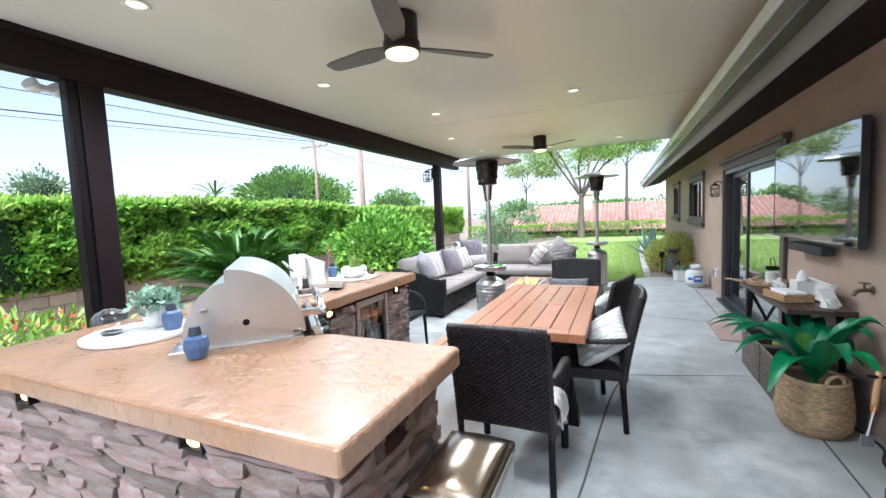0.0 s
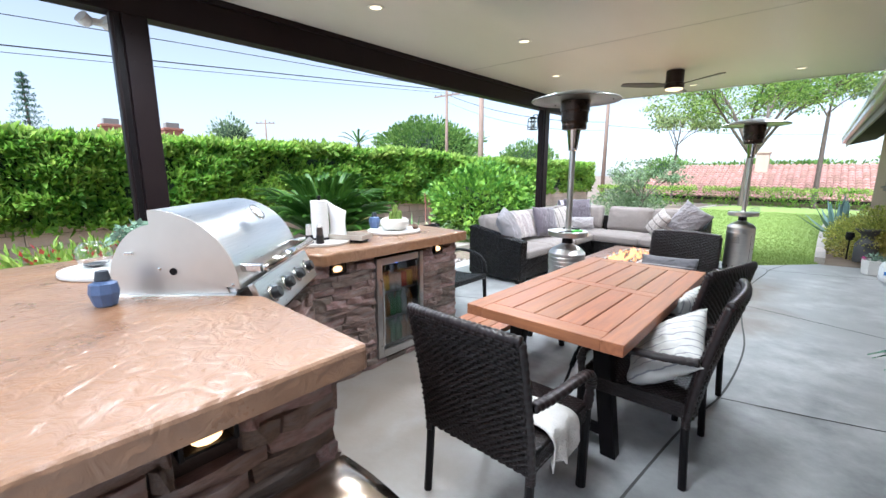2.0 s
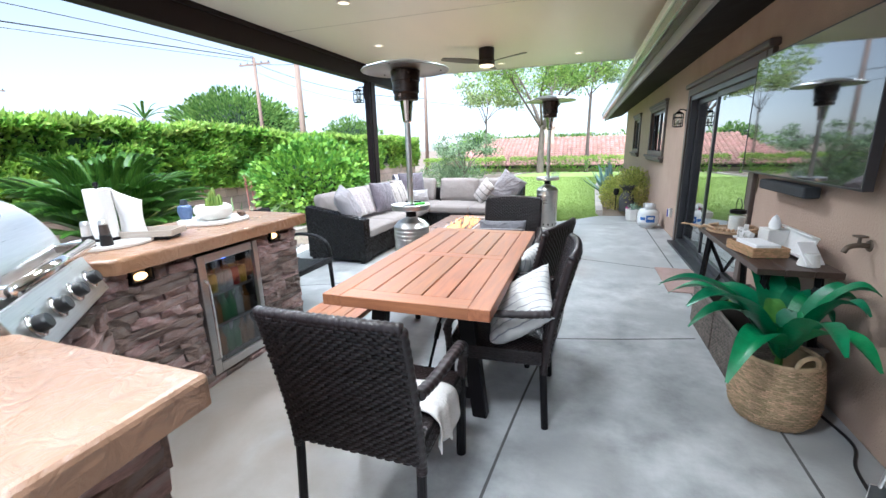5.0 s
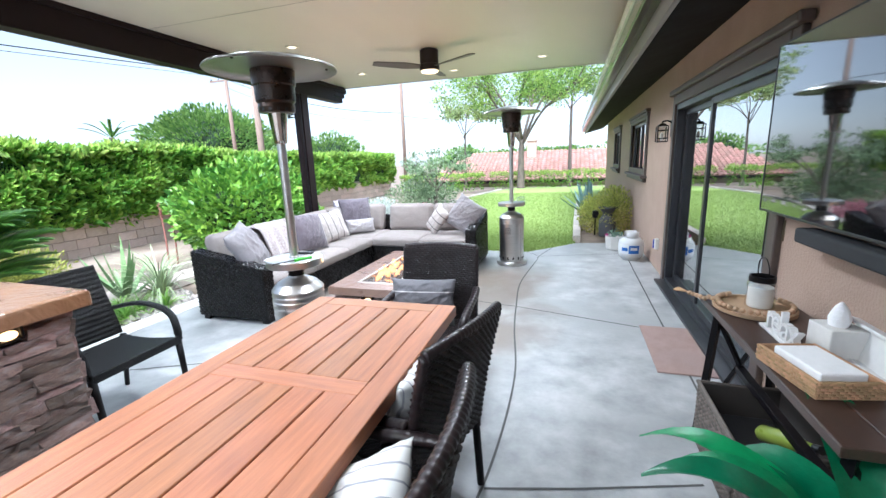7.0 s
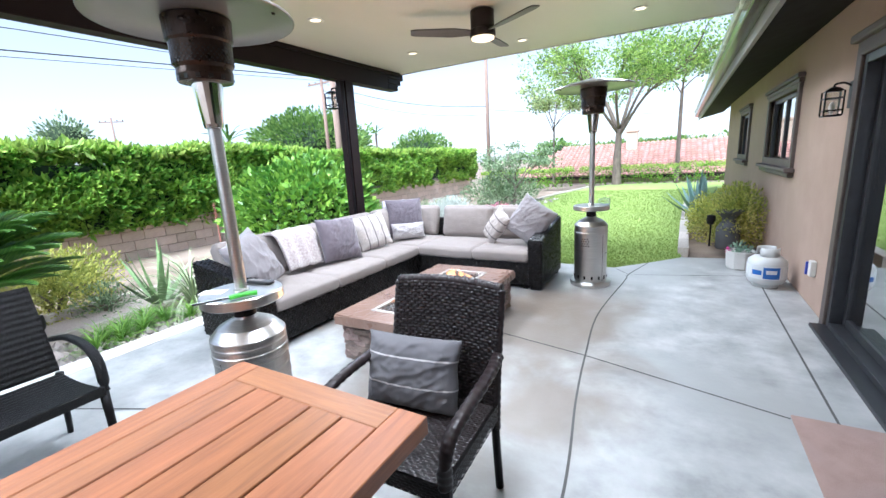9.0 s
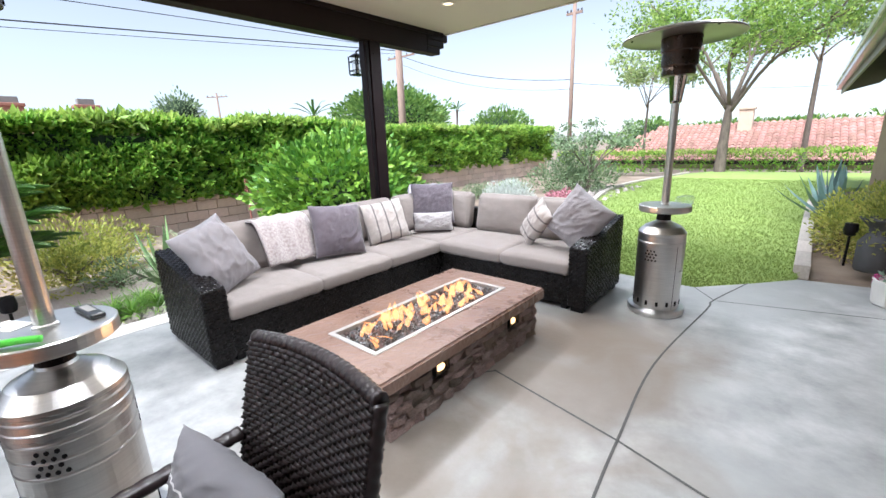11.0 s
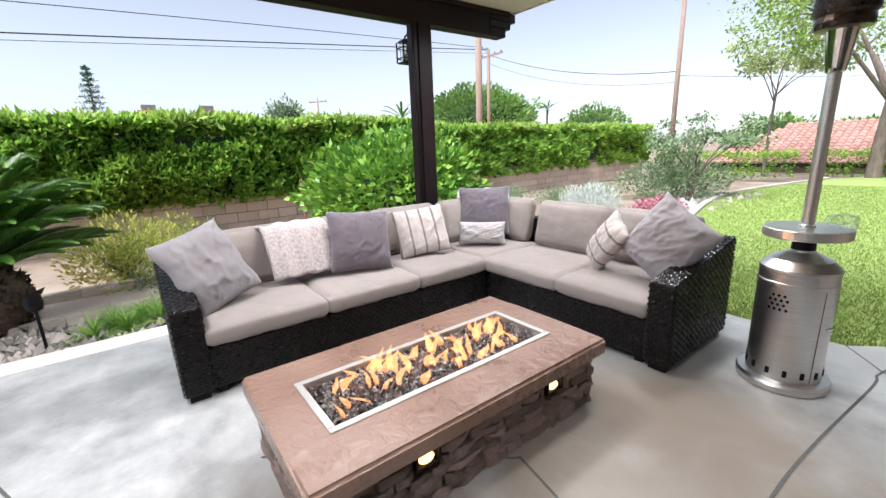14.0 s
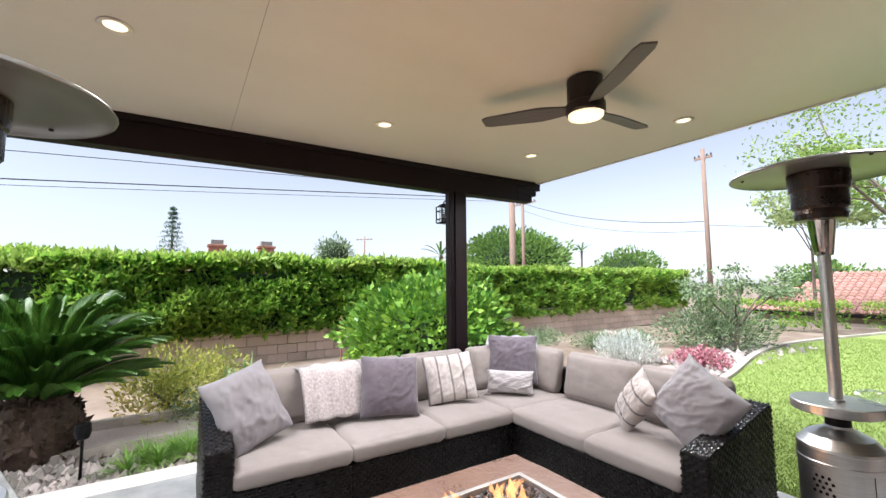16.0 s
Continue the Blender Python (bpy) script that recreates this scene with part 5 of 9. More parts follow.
# low black woven garden chair by the kitchen
sc = thing("garden_armchair", "black woven garden armchair with bowed strap arms", "chair", pose(-2.22, 4.95, 0, 0, 0, -89))
M_SLING = mat("black_woven_resin", (0.006, 0.006, 0.0065), (0.003, 0.003, 0.0035), rough=0.36, spec=0.22, scale=90, bump=0.9, bscale=190)
for s in (-1, 1):
    part("arm", tube(curve3([(s * 0.285, -0.27, 0.60), (s * 0.29, -0.05, 0.645), (s * 0.295, 0.14, 0.63), (s * 0.295, 0.25, 0.57), (s * 0.29, 0.285, 0.47), (s * 0.285, 0.29, 0.40)], 8), 0.026, 12, flat=0.62), M_SLING, sc, smooth=True)
    part("front_leg", tube([(s * 0.28, 0.285, 0.42), (s * 0.275, 0.31, 0.0)], 0.021, 10, taper=lambda q: 1.1 - 0.3 * q), M_BLACK, sc, smooth=True)
    part("back_leg", tube([(s * 0.26, -0.20, 0.41), (s * 0.255, -0.26, 0.0)], 0.019, 10, taper=lambda q: 1.1 - 0.3 * q), M_BLACK, sc, smooth=True)


def woven_slab(name, profile, halfw, thick):
    """A ribbed woven panel along a bent profile, with body."""
    bm = bmesh.new()
    rings, n = [], len(profile) - 1
    for i in range(n + 1):
        d = (Vector(profile[min(i + 1, n)]) - Vector(profile[max(i - 1, 0)])).normalized()
        nrm = Vector((-d.y, d.x))
        if nrm.y < 0:
            nrm = -nrm
        a = Vector(profile[i])
        lo, hi = a - nrm * thick, a + nrm * (0.004 if i % 2 else 0.0)
        rings.append([bm.verts.new((x, q.x, q.y)) for x, q in ((-halfw, lo), (halfw, lo), (halfw, hi), (-halfw, hi))])
    for a, b in zip(rings, rings[1:]):
        for k in range(4):
            bm.faces.new((a[k], a[(k + 1) % 4], b[(k + 1) % 4], b[k]))
    bm.faces.new(rings[0])
    bm.faces.new(rings[-1])
    bmesh.ops.recalc_face_normals(bm, faces=bm.faces)
    return part(name, bm, M_SLING, sc)


woven_slab("seat", [(0.30 - 0.50 * k / 26, 0.425 - 0.03 * math.sin(k / 26 * 2.4)) for k in range(27)], 0.268, 0.022)
woven_slab("backrest", [(-0.21 - 0.15 * (k / 30) ** 1.1, 0.42 + 0.50 * k / 30) for k in range(31)], 0.268, 0.025)
part("front_apron", bbox(-0.285, 0.285, 0.286, 0.312, 0.375, 0.43, 0.008), M_SLING, sc)

# ---- sectional sofa ----
M_SOFAW = mat("dark_brown_flat_wicker", (0.006, 0.0045, 0.0045), (0.003, 0.0025, 0.0025), rough=0.28, spec=0.3, scale=30, bump=0.1, bscale=120, island=0.3)


def wicker_block(parent, name, x0, x1, y0, y1, z0, z1, sides, pu=0.05, pv=0.022, seed=0):
    """A boxed wicker body with woven skins on the named sides (w, e, s, n, t)."""
    # The body's colour is the shade seen between the woven strands.
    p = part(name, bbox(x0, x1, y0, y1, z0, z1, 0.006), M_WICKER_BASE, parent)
    spec = {"s": ((x0, y0, z0), (1, 0, 0), (0, 0, 1), x1 - x0, z1 - z0), "n": ((x1, y1, z0), (-1, 0, 0), (0, 0, 1), x1 - x0, z1 - z0),
            "e": ((x1, y0, z0), (0, 1, 0), (0, 0, 1), y1 - y0, z1 - z0), "w": ((x0, y1, z0), (0, -1, 0), (0, 0, 1), y1 - y0, z1 - z0),
            "t": ((x0, y0, z1), (1, 0, 0), (0, 1, 0), x1 - x0, y1 - y0)}
    for s in sides:
        o, u, v, a, b = spec[s]
        part("woven_skin", weave_mesh("woven_skin", flat_patch(o, u, v), a, b, pu, pv, M_SOFAW, 0.008, seed), None, p)
    return p


SEAT_B, SEAT_T = 0.31, 0.465
XB, XF, YN, YFF, YFB, XR = -3.08, -2.22, 6.40, 8.79, 9.65, -0.59


def sofa_unit(label, x0, x1, y0, y1, sides, back):
    t = thing("sofa_section", label, "sofa section", group="sections of the sectional sofa")
    wicker_block(t, "seat_base", x0, x1, y0, y1, 0.05, SEAT_B, sides)
    for a, b in ((x0 + 0.05, y0 + 0.05), (x1 - 0.05, y0 + 0.05), (x0 + 0.05, y1 - 0.05), (x1 - 0.05, y1 - 0.05)):
        part("foot", bbox(a - 0.03, a + 0.03, b - 0.03, b + 0.03, 0, 0.05, 0.004), M_BLACK, t)
    for k in back:
        if k == "w":
            wicker_block(t, "back_panel", x0, x0 + 0.09, y0, y1, SEAT_B, 0.69, "we")
        else:
            wicker_block(t, "back_panel", x0, x1, y1 - 0.09, y1, SEAT_B, 0.69, "ns")
    return t


def sloped_arm(parent, pts_yz, w, place, mirror=False):
    """An end arm: side outline in (depth, z), w thick along the run."""
    bm = bmesh.new()
    a = [bm.verts.new((0, y, z)) for y, z in pts_yz]
    b = [bm.verts.new((w, y, z)) for y, z in pts_yz]
    bm.faces.new(a)
    bm.faces.new(b[::-1])
    for i in range(len(pts_yz)):
        j = (i + 1) % len(pts_yz)
        bm.faces.new((a[i], b[i], b[j], a[j]))
    bmesh.ops.recalc_face_normals(bm, faces=bm.faces)
    bmesh.ops.bevel(bm, geom=[e for e in bm.edges], offset=0.006, segments=1, affect="EDGES")
    p = part("arm_panel", bm, M_WICKER_BASE, parent)
    p.matrix_basis = place
    D = pts_yz[-1][0]

    def top_at(y):
        return 0.575 + (0.735 - 0.575) * (y / D)

    for x, sg in ((-0.001, -1), (w + 0.001, 1)):
        def fn(u, v, x=x, sg=sg):
            y = u if sg > 0 else D - u
            return Vector((x, y, 0.05 + v * (top_at(y) - 0.05) / 0.6)), Vector((sg, 0, 0))
        q = part("woven_skin", weave_mesh("woven_skin", fn, D, 0.6, 0.05, 0.022, M_SOFAW, 0.008, 3), None, p)
    part("woven_skin", weave_mesh("woven_skin", lambda u, v: (Vector((v, D - u, top_at(D - u) + 0.001)), Vector((0, 0, 1))), D, w, 0.05, 0.024, M_SOFAW, 0.008, 4), None, p)
    part("woven_skin", weave_mesh("woven_skin", flat_patch((0, -0.001, 0.05), (1, 0, 0), (0, 0, 1)), w, 0.52, 0.05, 0.022, M_SOFAW, 0.008, 5), None, p)
    part("arm_foot", bbox(0.02, w - 0.02, 0.02, 0.09, 0, 0.05, 0.004), M_BLACK, p)
    part("arm_foot", bbox(0.02, w - 0.02, D - 0.09, D - 0.02, 0, 0.05, 0.004), M_BLACK, p)
    return p


ya = YN + 0.15
u1 = sofa_unit("dark wicker end section of the sofa with a sloping arm", XB, XF, ya, 7.30, "es", "w")
arm_outline = [(0.0, 0.05), (0.0, 0.575), (0.86, 0.735), (0.86, 0.05)]
# near arm: depth runs from the seat front (x = XF) back to XB
sloped_arm(u1, arm_outline, 0.15, Matrix(((0, -1, 0, XF + 0.02), (1, 0, 0, YN), (0, 0, 1, 0), (0, 0, 0, 1))))
u2 = sofa_unit("dark wicker middle section of the sofa", XB, XF, 7.302, 8.06, "e", "w")
u3 = sofa_unit("dark wicker middle section of the sofa", XB, XF, 8.062, 8.79, "e", "w")
u4 = sofa_unit("dark wicker corner section of the sofa", XB, XF, 8.792, YFB, "", "wn")
u5 = sofa_unit("dark wicker middle section of the sofa", XF + 0.002, -1.44, YFF, YFB, "s", "n")
u6 = sofa_unit("dark wicker end section of the sofa with a sloping arm", -1.438, XR - 0.15, YFF, YFB, "se", "n")
sloped_arm(u6, arm_outline, 0.15, pose(XR - 0.15, YFF - 0.02, 0))

n_ = 0


def seat_cushion(x0, x1, y0, y1):
    global n_
    n_ += 1
    return solo("seat_cushion", boxcush_mesh("seat_cushion", x1 - x0 - 0.008, y1 - y0 - 0.008, SEAT_T - SEAT_B - 0.02, M_CUSHION, n_, 0.022, 0.04), None, "taupe canvas box cushion on the wicker sofa seat", "cushion", m=pose((x0 + x1) / 2, (y0 + y1) / 2, SEAT_B + 0.002), group="seat cushions")


def back_cushion(x, y, w, rz, h=0.42, t=0.17, lean=-12):
    global n_
    n_ += 1
    me = boxcush_mesh("back_cushion", w, h, t, M_CUSHION, n_, 0.035, 0.06)
    return solo("back_cushion", me, None, "taupe canvas back cushion leaning on the sofa back", "cushion", m=pose(x, y, SEAT_T - 0.01, 0, 0, rz) @ pose(0, 0, 0, 90 + lean, 0, 0) @ pose(0, h / 2, -t / 2), group="back cushions")


FX = XF + 0.03
seat_cushion(XB + 0.1, FX, ya, 7.30)
seat_cushion(XB + 0.1, FX, 7.30, 8.06)
seat_cushion(XB + 0.1, FX, 8.06, 8.77)
seat_cushion(XB + 0.1, XF - 0.01, 8.78, YFB - 0.1)
seat_cushion(XF - 0.01, -1.44, YFF - 0.03, YFB - 0.1)
seat_cushion(-1.44, XR - 0.155, YFF - 0.03, YFB - 0.1)
for y0, y1 in ((6.55, 7.28), (7.28, 8.04), (8.04, 8.75)):
    back_cushion(XB + 0.18, (y0 + y1) / 2, y1 - y0 - 0.02, 90)
back_cushion(XB + 0.18, 9.11, 0.56, 90)
back_cushion(-2.58, YFB - 0.18, 0.50, 0)
back_cushion(-1.83, YFB - 0.18, 0.74, 0)
back_cushion(-1.11, YFB - 0.18, 0.66, 0)


def lean_pillow(label, x, y, rz, w, h, t, material, seed, tilt=-22, roll=0, z=SEAT_T + 0.015, **k):
    """A pillow on the seat, its front towards the heading rz - 90 degrees, leaning back."""
    return pillow(label, w, h, t, material, pose(x, y, z, 0, 0, rz) @ pose(0, 0, 0, tilt, roll, 0), seed, **k)


lean_pillow("large soft grey linen pillow against the sofa arm", -2.48, 6.77, 112, 0.46, 0.54, 0.21, M_GREYPILLOW, 11, -26, -15, wrinkle=0.0065)
lean_pillow("mauve-grey velvet pillow on the sofa", -2.50, 7.72, 78, 0.50, 0.49, 0.17, M_MAUVE, 12, -20, 4)
lean_pillow("pale pillow with dark grey stripes on the sofa", -2.56, 8.39, 70, 0.48, 0.44, 0.15, M_TAUPESTRIPE, 13, -22, -6)
lean_pillow("mauve-grey velvet pillow in the sofa corner", -2.64, 9.16, 44, 0.52, 0.50, 0.17, M_MAUVE, 14, -18, 0, z=SEAT_T + 0.06)
lean_pillow("small pale grey lumbar pillow in the sofa corner", -2.50, 9.00, 44, 0.46, 0.22, 0.13, M_LIGHTGREY, 15, -16, 0)
lean_pillow("pale pillow with dark grey stripes on the sofa", -1.18, 9.08, -8, 0.44, 0.27, 0.15, M_TAUPESTRIPE, 16, -24, -52, z=SEAT_T + 0.13)
lean_pillow("large soft grey linen pillow on the sofa end", -0.96, 9.08, -14, 0.48, 0.50, 0.20, M_GREYPILLOW, 17, -18, 30, z=SEAT_T + 0.075, wrinkle=0.0065)


def drape(name, label, o, ax, width, prof, material, seed):
    """A folded throw: prof (along, z) swept over width along ax."""
    verts, faces = [], []
    ps = curve3([Vector((a, b, 0)) for a, b in prof], 7)
    n = 26
    o, ax = Vector(o), Vector(ax).normalized()
    side = Vector((ax.y, -ax.x, 0))
    for i, p in enumerate(ps):
        for j in range(n):
            v = j / (n - 1)
            k = i / (len(ps) - 1)
            f = 0.014 * noise.noise(Vector((v * 5 + seed, k * 3, 0))) + 0.010 * math.sin(v * 21 + k * 4)
            q = o + ax * (v - 0.5) * width * (1 + 0.07 * math.sin(k * 3 + seed)) + side * (p.x + f) + Vector((0, 0, p.y + f * 0.8 + 0.02 * noise.noise(Vector((v * 3, k * 2, seed)))))
            verts.append(q)
    for i in range(len(ps) - 1):
        for j in range(n - 1):
            a = i * n + j
            faces.append((a, a + 1, a + n + 1, a + n))
    ob = solo(name, raw_mesh(name, verts, faces, material, True), None, label, "throw")
    m = ob.modifiers.new("thickness", "SOLIDIFY")
    m.thickness, m.offset = 0.022, 1
    return ob


drape("folded_throw", "fleecy speckled cream throw folded over the sofa back", (-2.84, 7.32, 0), (0, 1, 0), 0.52, [(-0.22, 0.55), (-0.19, 0.82), (-0.05, 0.885), (0.08, 0.86), (0.17, 0.70), (0.24, 0.52)], M_THROW, 2)
drape("folded_throw", "pale lilac throw folded over the sofa corner", (-2.90, 9.40, 0), (0.7, 0.7, 0), 0.52, [(-0.18, 0.62), (-0.14, 0.88), (-0.02, 0.965), (0.12, 0.93), (0.20, 0.80), (0.24, 0.68)], mat("pale_lilac_fleece", (0.52, 0.49, 0.56), (0.45, 0.42, 0.48), rough=1.0, scale=20, bump=0.8, bscale=120), 5)

# ---- fire table ----
FCX, FCY = -1.17, 7.448
ft = thing("fire_table", "stone-clad rectangular fire table with a brown stamped top", "fire table", pose(FCX, FCY, 0))
FXH, FYH, FZ = 0.459, 0.829, 0.37
part("core", bbox(-FXH + 0.066, FXH - 0.066, -FYH + 0.066, FYH - 0.066, 0, FZ - 0.08), M_MORTAR, ft)
bm = bmesh.new()
ox0, ox1, oy0, oy1 = -0.20, 0.20, -0.63, 0.63
for a in ((-FXH, ox0, -FYH, FYH), (ox1, FXH, -FYH, FYH), (ox0, ox1, -FYH, oy0), (ox0, ox1, oy1, FYH)):
    box(bm, *a, FZ - 0.078, FZ)
bmesh.ops.remove_doubles(bm, verts=bm.verts, dist=0.0005)
inner = [f for f in bm.faces if len([1 for g in bm.faces if g is not f and (g.calc_center_median() - f.calc_center_median()).length < 1e-4]) > 0]
bmesh.ops.delete(bm, geom=inner, context="FACES")
bmesh.ops.dissolve_limit(bm, angle_limit=0.01, verts=bm.verts, edges=bm.edges)
es = [e for e in bm.edges if max(abs(v.co.x) for v in e.verts) > 0.4 and (all(abs(v.co.z - FZ) < 1e-4 for v in e.verts) or abs(e.verts[0].co.z - e.verts[1].co.z) > 0.01) and e.is_manifold and e.calc_face_angle(0) > 0.5]
bmesh.ops.bevel(bm, geom=es, offset=0.014, segments=3, affect="EDGES")
part("top_slab", bm, M_FIRETOP, ft, "brown stamped concrete top slab")
FH = FZ - 0.079
fa, fb = FXH - 0.062, FYH - 0.062
k_ = dict(rows=(0.03, 0.06), lens=(0.07, 0.2), depth=0.045)
stone_face(ft, (-fa, -fb, 0), (1, 0, 0), 2 * fa, FH, 21, STONES2, holes=((0.30, 0.42, 0.20, 0.29),), **k_)
stone_face(ft, (fa, -fb, 0), (0, 1, 0), 2 * fb, FH, 22, STONES2, holes=((0.35, 0.47, 0.20, 0.29), (1.12, 1.24, 0.20, 0.29)), **k_)
stone_face(ft, (fa, fb, 0), (-1, 0, 0), 2 * fa, FH, 23, STONES2, **k_)
stone_face(ft, (-fa, fb, 0), (0, -1, 0), 2 * fb, FH, 24, STONES2, **k_)
lab = "small recessed niche light glowing in the fire table's stone"
niche_light(FCX - fa + 0.36, FCY - fb - 0.012, 0.245, 0, lab)
niche_light(FCX + fa + 0.012, FCY - fb + 0.41, 0.245, 90, lab)
niche_light(FCX + fa + 0.012, FCY - fb + 1.18, 0.245, 90, lab)
bm = bmesh.new()
for a in ((ox0 - 0.02, ox0 + 0.012, oy0 - 0.02, oy1 + 0.02), (ox1 - 0.012, ox1 + 0.02, oy0 - 0.02, oy1 + 0.02), (ox0 + 0.012, ox1 - 0.012, oy0 - 0.02, oy0 + 0.012), (ox0 + 0.012, ox1 - 0.012, oy1 - 0.012, oy1 + 0.02)):
    box(bm, *a, FZ - 0.03, FZ + 0.006, 0.002, 1)
part("burner_rim", bm, M_PANEL, ft, "brushed steel burner rim")
part("burner_pan", bbox(ox0, ox1, oy0, oy1, FZ - 0.078, FZ - 0.05), M_BLACK, ft, "black burner pan")


def pebble_field(name, n, x0, x1, y0, y1, z, size, material, seed, mound=0.02):
    rng = np.random.RandomState(seed)
    base_v = np.array([(1, 0, 0), (-1, 0, 0), (0, 1, 0), (0, -1, 0), (0, 0, 1), (0, 0, -1)], dtype=float)
    base_f = np.array([(0, 2, 4), (2, 1, 4), (1, 3, 4), (3, 0, 4), (2, 0, 5), (1, 2, 5), (3, 1, 5), (0, 3, 5)])
    V, F = [], []
    for i in range(n):
        c = np.array((rng.uniform(x0, x1), rng.uniform(y0, y1), z + rng.uniform(0, mound)))
        s = size * rng.uniform(0.5, 1.25) * rng.uniform(0.6, 1.2, 3)
        a = rng.rand() * 6.28
        R = np.array(((math.cos(a), -math.sin(a), 0), (math.sin(a), math.cos(a), 0), (0, 0, 1)))
        v = (base_v + rng.uniform(-0.28, 0.28, (6, 3))) * s @ R.T + c
        F.append(base_f + 6 * i)
        V.append(v)
    return raw_mesh(name, np.concatenate(V), [tuple(int(q) for q in f) for f in np.concatenate(F)], material)


M_LAVA = mat("dark_fire_glass", (0.15, 0.105, 0.085), (0.04, 0.034, 0.032), rough=0.35, scale=30, island=0.9)
M_FGLASS = mat("pale_fire_glass", (0.34, 0.33, 0.33), (0.16, 0.17, 0.18), rough=0.15, scale=30, island=0.6)
tagged(part("ember_bed", pebble_field("ember_bed", 2000, ox0 + 0.015, ox1 - 0.015, oy0 + 0.015, oy1 - 0.015, FZ - 0.045, 0.017, M_LAVA, 5, 0.026), None, ft, "dark lava rock and fire glass"), kind="stuff")
tagged(part("fire_glass", pebble_field("fire_glass", 1100, ox0 + 0.015, ox1 - 0.015, oy0 + 0.015, oy1 - 0.015, FZ - 0.033, 0.011, M_FGLASS, 6, 0.022), None, ft, "pale fire glass chips"), kind="stuff")

M_FLAME = bpy.data.materials.new("gas_flame")
M_FLAME.use_nodes = True
fn_, fl_ = M_FLAME.node_tree.nodes, M_FLAME.node_tree.links
em, tp, mxs = fn_.new("ShaderNodeEmission"), fn_.new("ShaderNodeBsdfTransparent"), fn_.new("ShaderNodeMixShader")
fno, fra = fn_.new("ShaderNodeTexNoise"), fn_.new("ShaderNodeValToRGB")
fno.inputs["Scale"].default_value = 22.0
fra.color_ramp.elements[0].color, fra.color_ramp.elements[1].color = (1.0, 0.26, 0.07, 1), (1.0, 0.52, 0.2, 1)
fl_.new(fno.outputs["Fac"], fra.inputs["Fac"])
fl_.new(fra.outputs["Color"], em.inputs["Color"])
em.inputs["Strength"].default_value = 1.0
mxs.inputs["Fac"].default_value = 0.30
fl_.new(tp.outputs[0], mxs.inputs[1])
fl_.new(em.outputs[0], mxs.inputs[2])
fl_.new(mxs.outputs[0], fn_["Material Output"].inputs["Surface"])
fire = thing("gas_fire", "low orange gas flames licking over the fire rocks", "fire", pose(FCX, FCY, FZ - 0.03))
rng = random.Random(12)
for i in range(60):
    x, y = rng.uniform(-0.14, 0.14), rng.uniform(-0.57, 0.57)
    h, r = rng.uniform(0.035, 0.125), rng.uniform(0.013, 0.038)
    bm = bmesh.new()
    lean = Vector((rng.uniform(-0.05, 0.05), rng.uniform(-0.09, 0.09), 0))
    n, rings = 8, []
    for k in range(8):
        t = k / 7
        rr = r * (math.sin(math.pi * min(t * 0.9 + 0.12, 1)) ** 0.8) * (1 - 0.35 * t)
        c = Vector((x, y, h * t)) + lean * t * t + Vector((math.sin(t * 5 + i), math.cos(t * 4 + i * 2), 0)) * 0.010 * t
        rings.append([bm.verts.new(c + Vector((rr * math.cos(2 * math.pi * q / n), 0.5 * rr * math.sin(2 * math.pi * q / n), 0))) for q in range(n)])
    for a, b in zip(rings, rings[1:]):
        for q in range(n):
            bm.faces.new((a[q], a[(q + 1) % n], b[(q + 1) % n], b[q]))
    ob = part("flame", bm, M_FLAME, fire, smooth=True)
    ob.visible_shadow = False
glowlamp = new("fire_glow", bpy.data.lights.new("fire_glow", "AREA"))
glowlamp.data.shape, glowlamp.data.size, glowlamp.data.size_y = "RECTANGLE", 0.3, 1.2
glowlamp.data.energy, glowlamp.data.color = 5.0, (1.0, 0.5, 0.18)
glowlamp.matrix_world = pose(FCX, FCY, FZ + 0.16, 180, 0, 0)

# ---- patio heaters ----


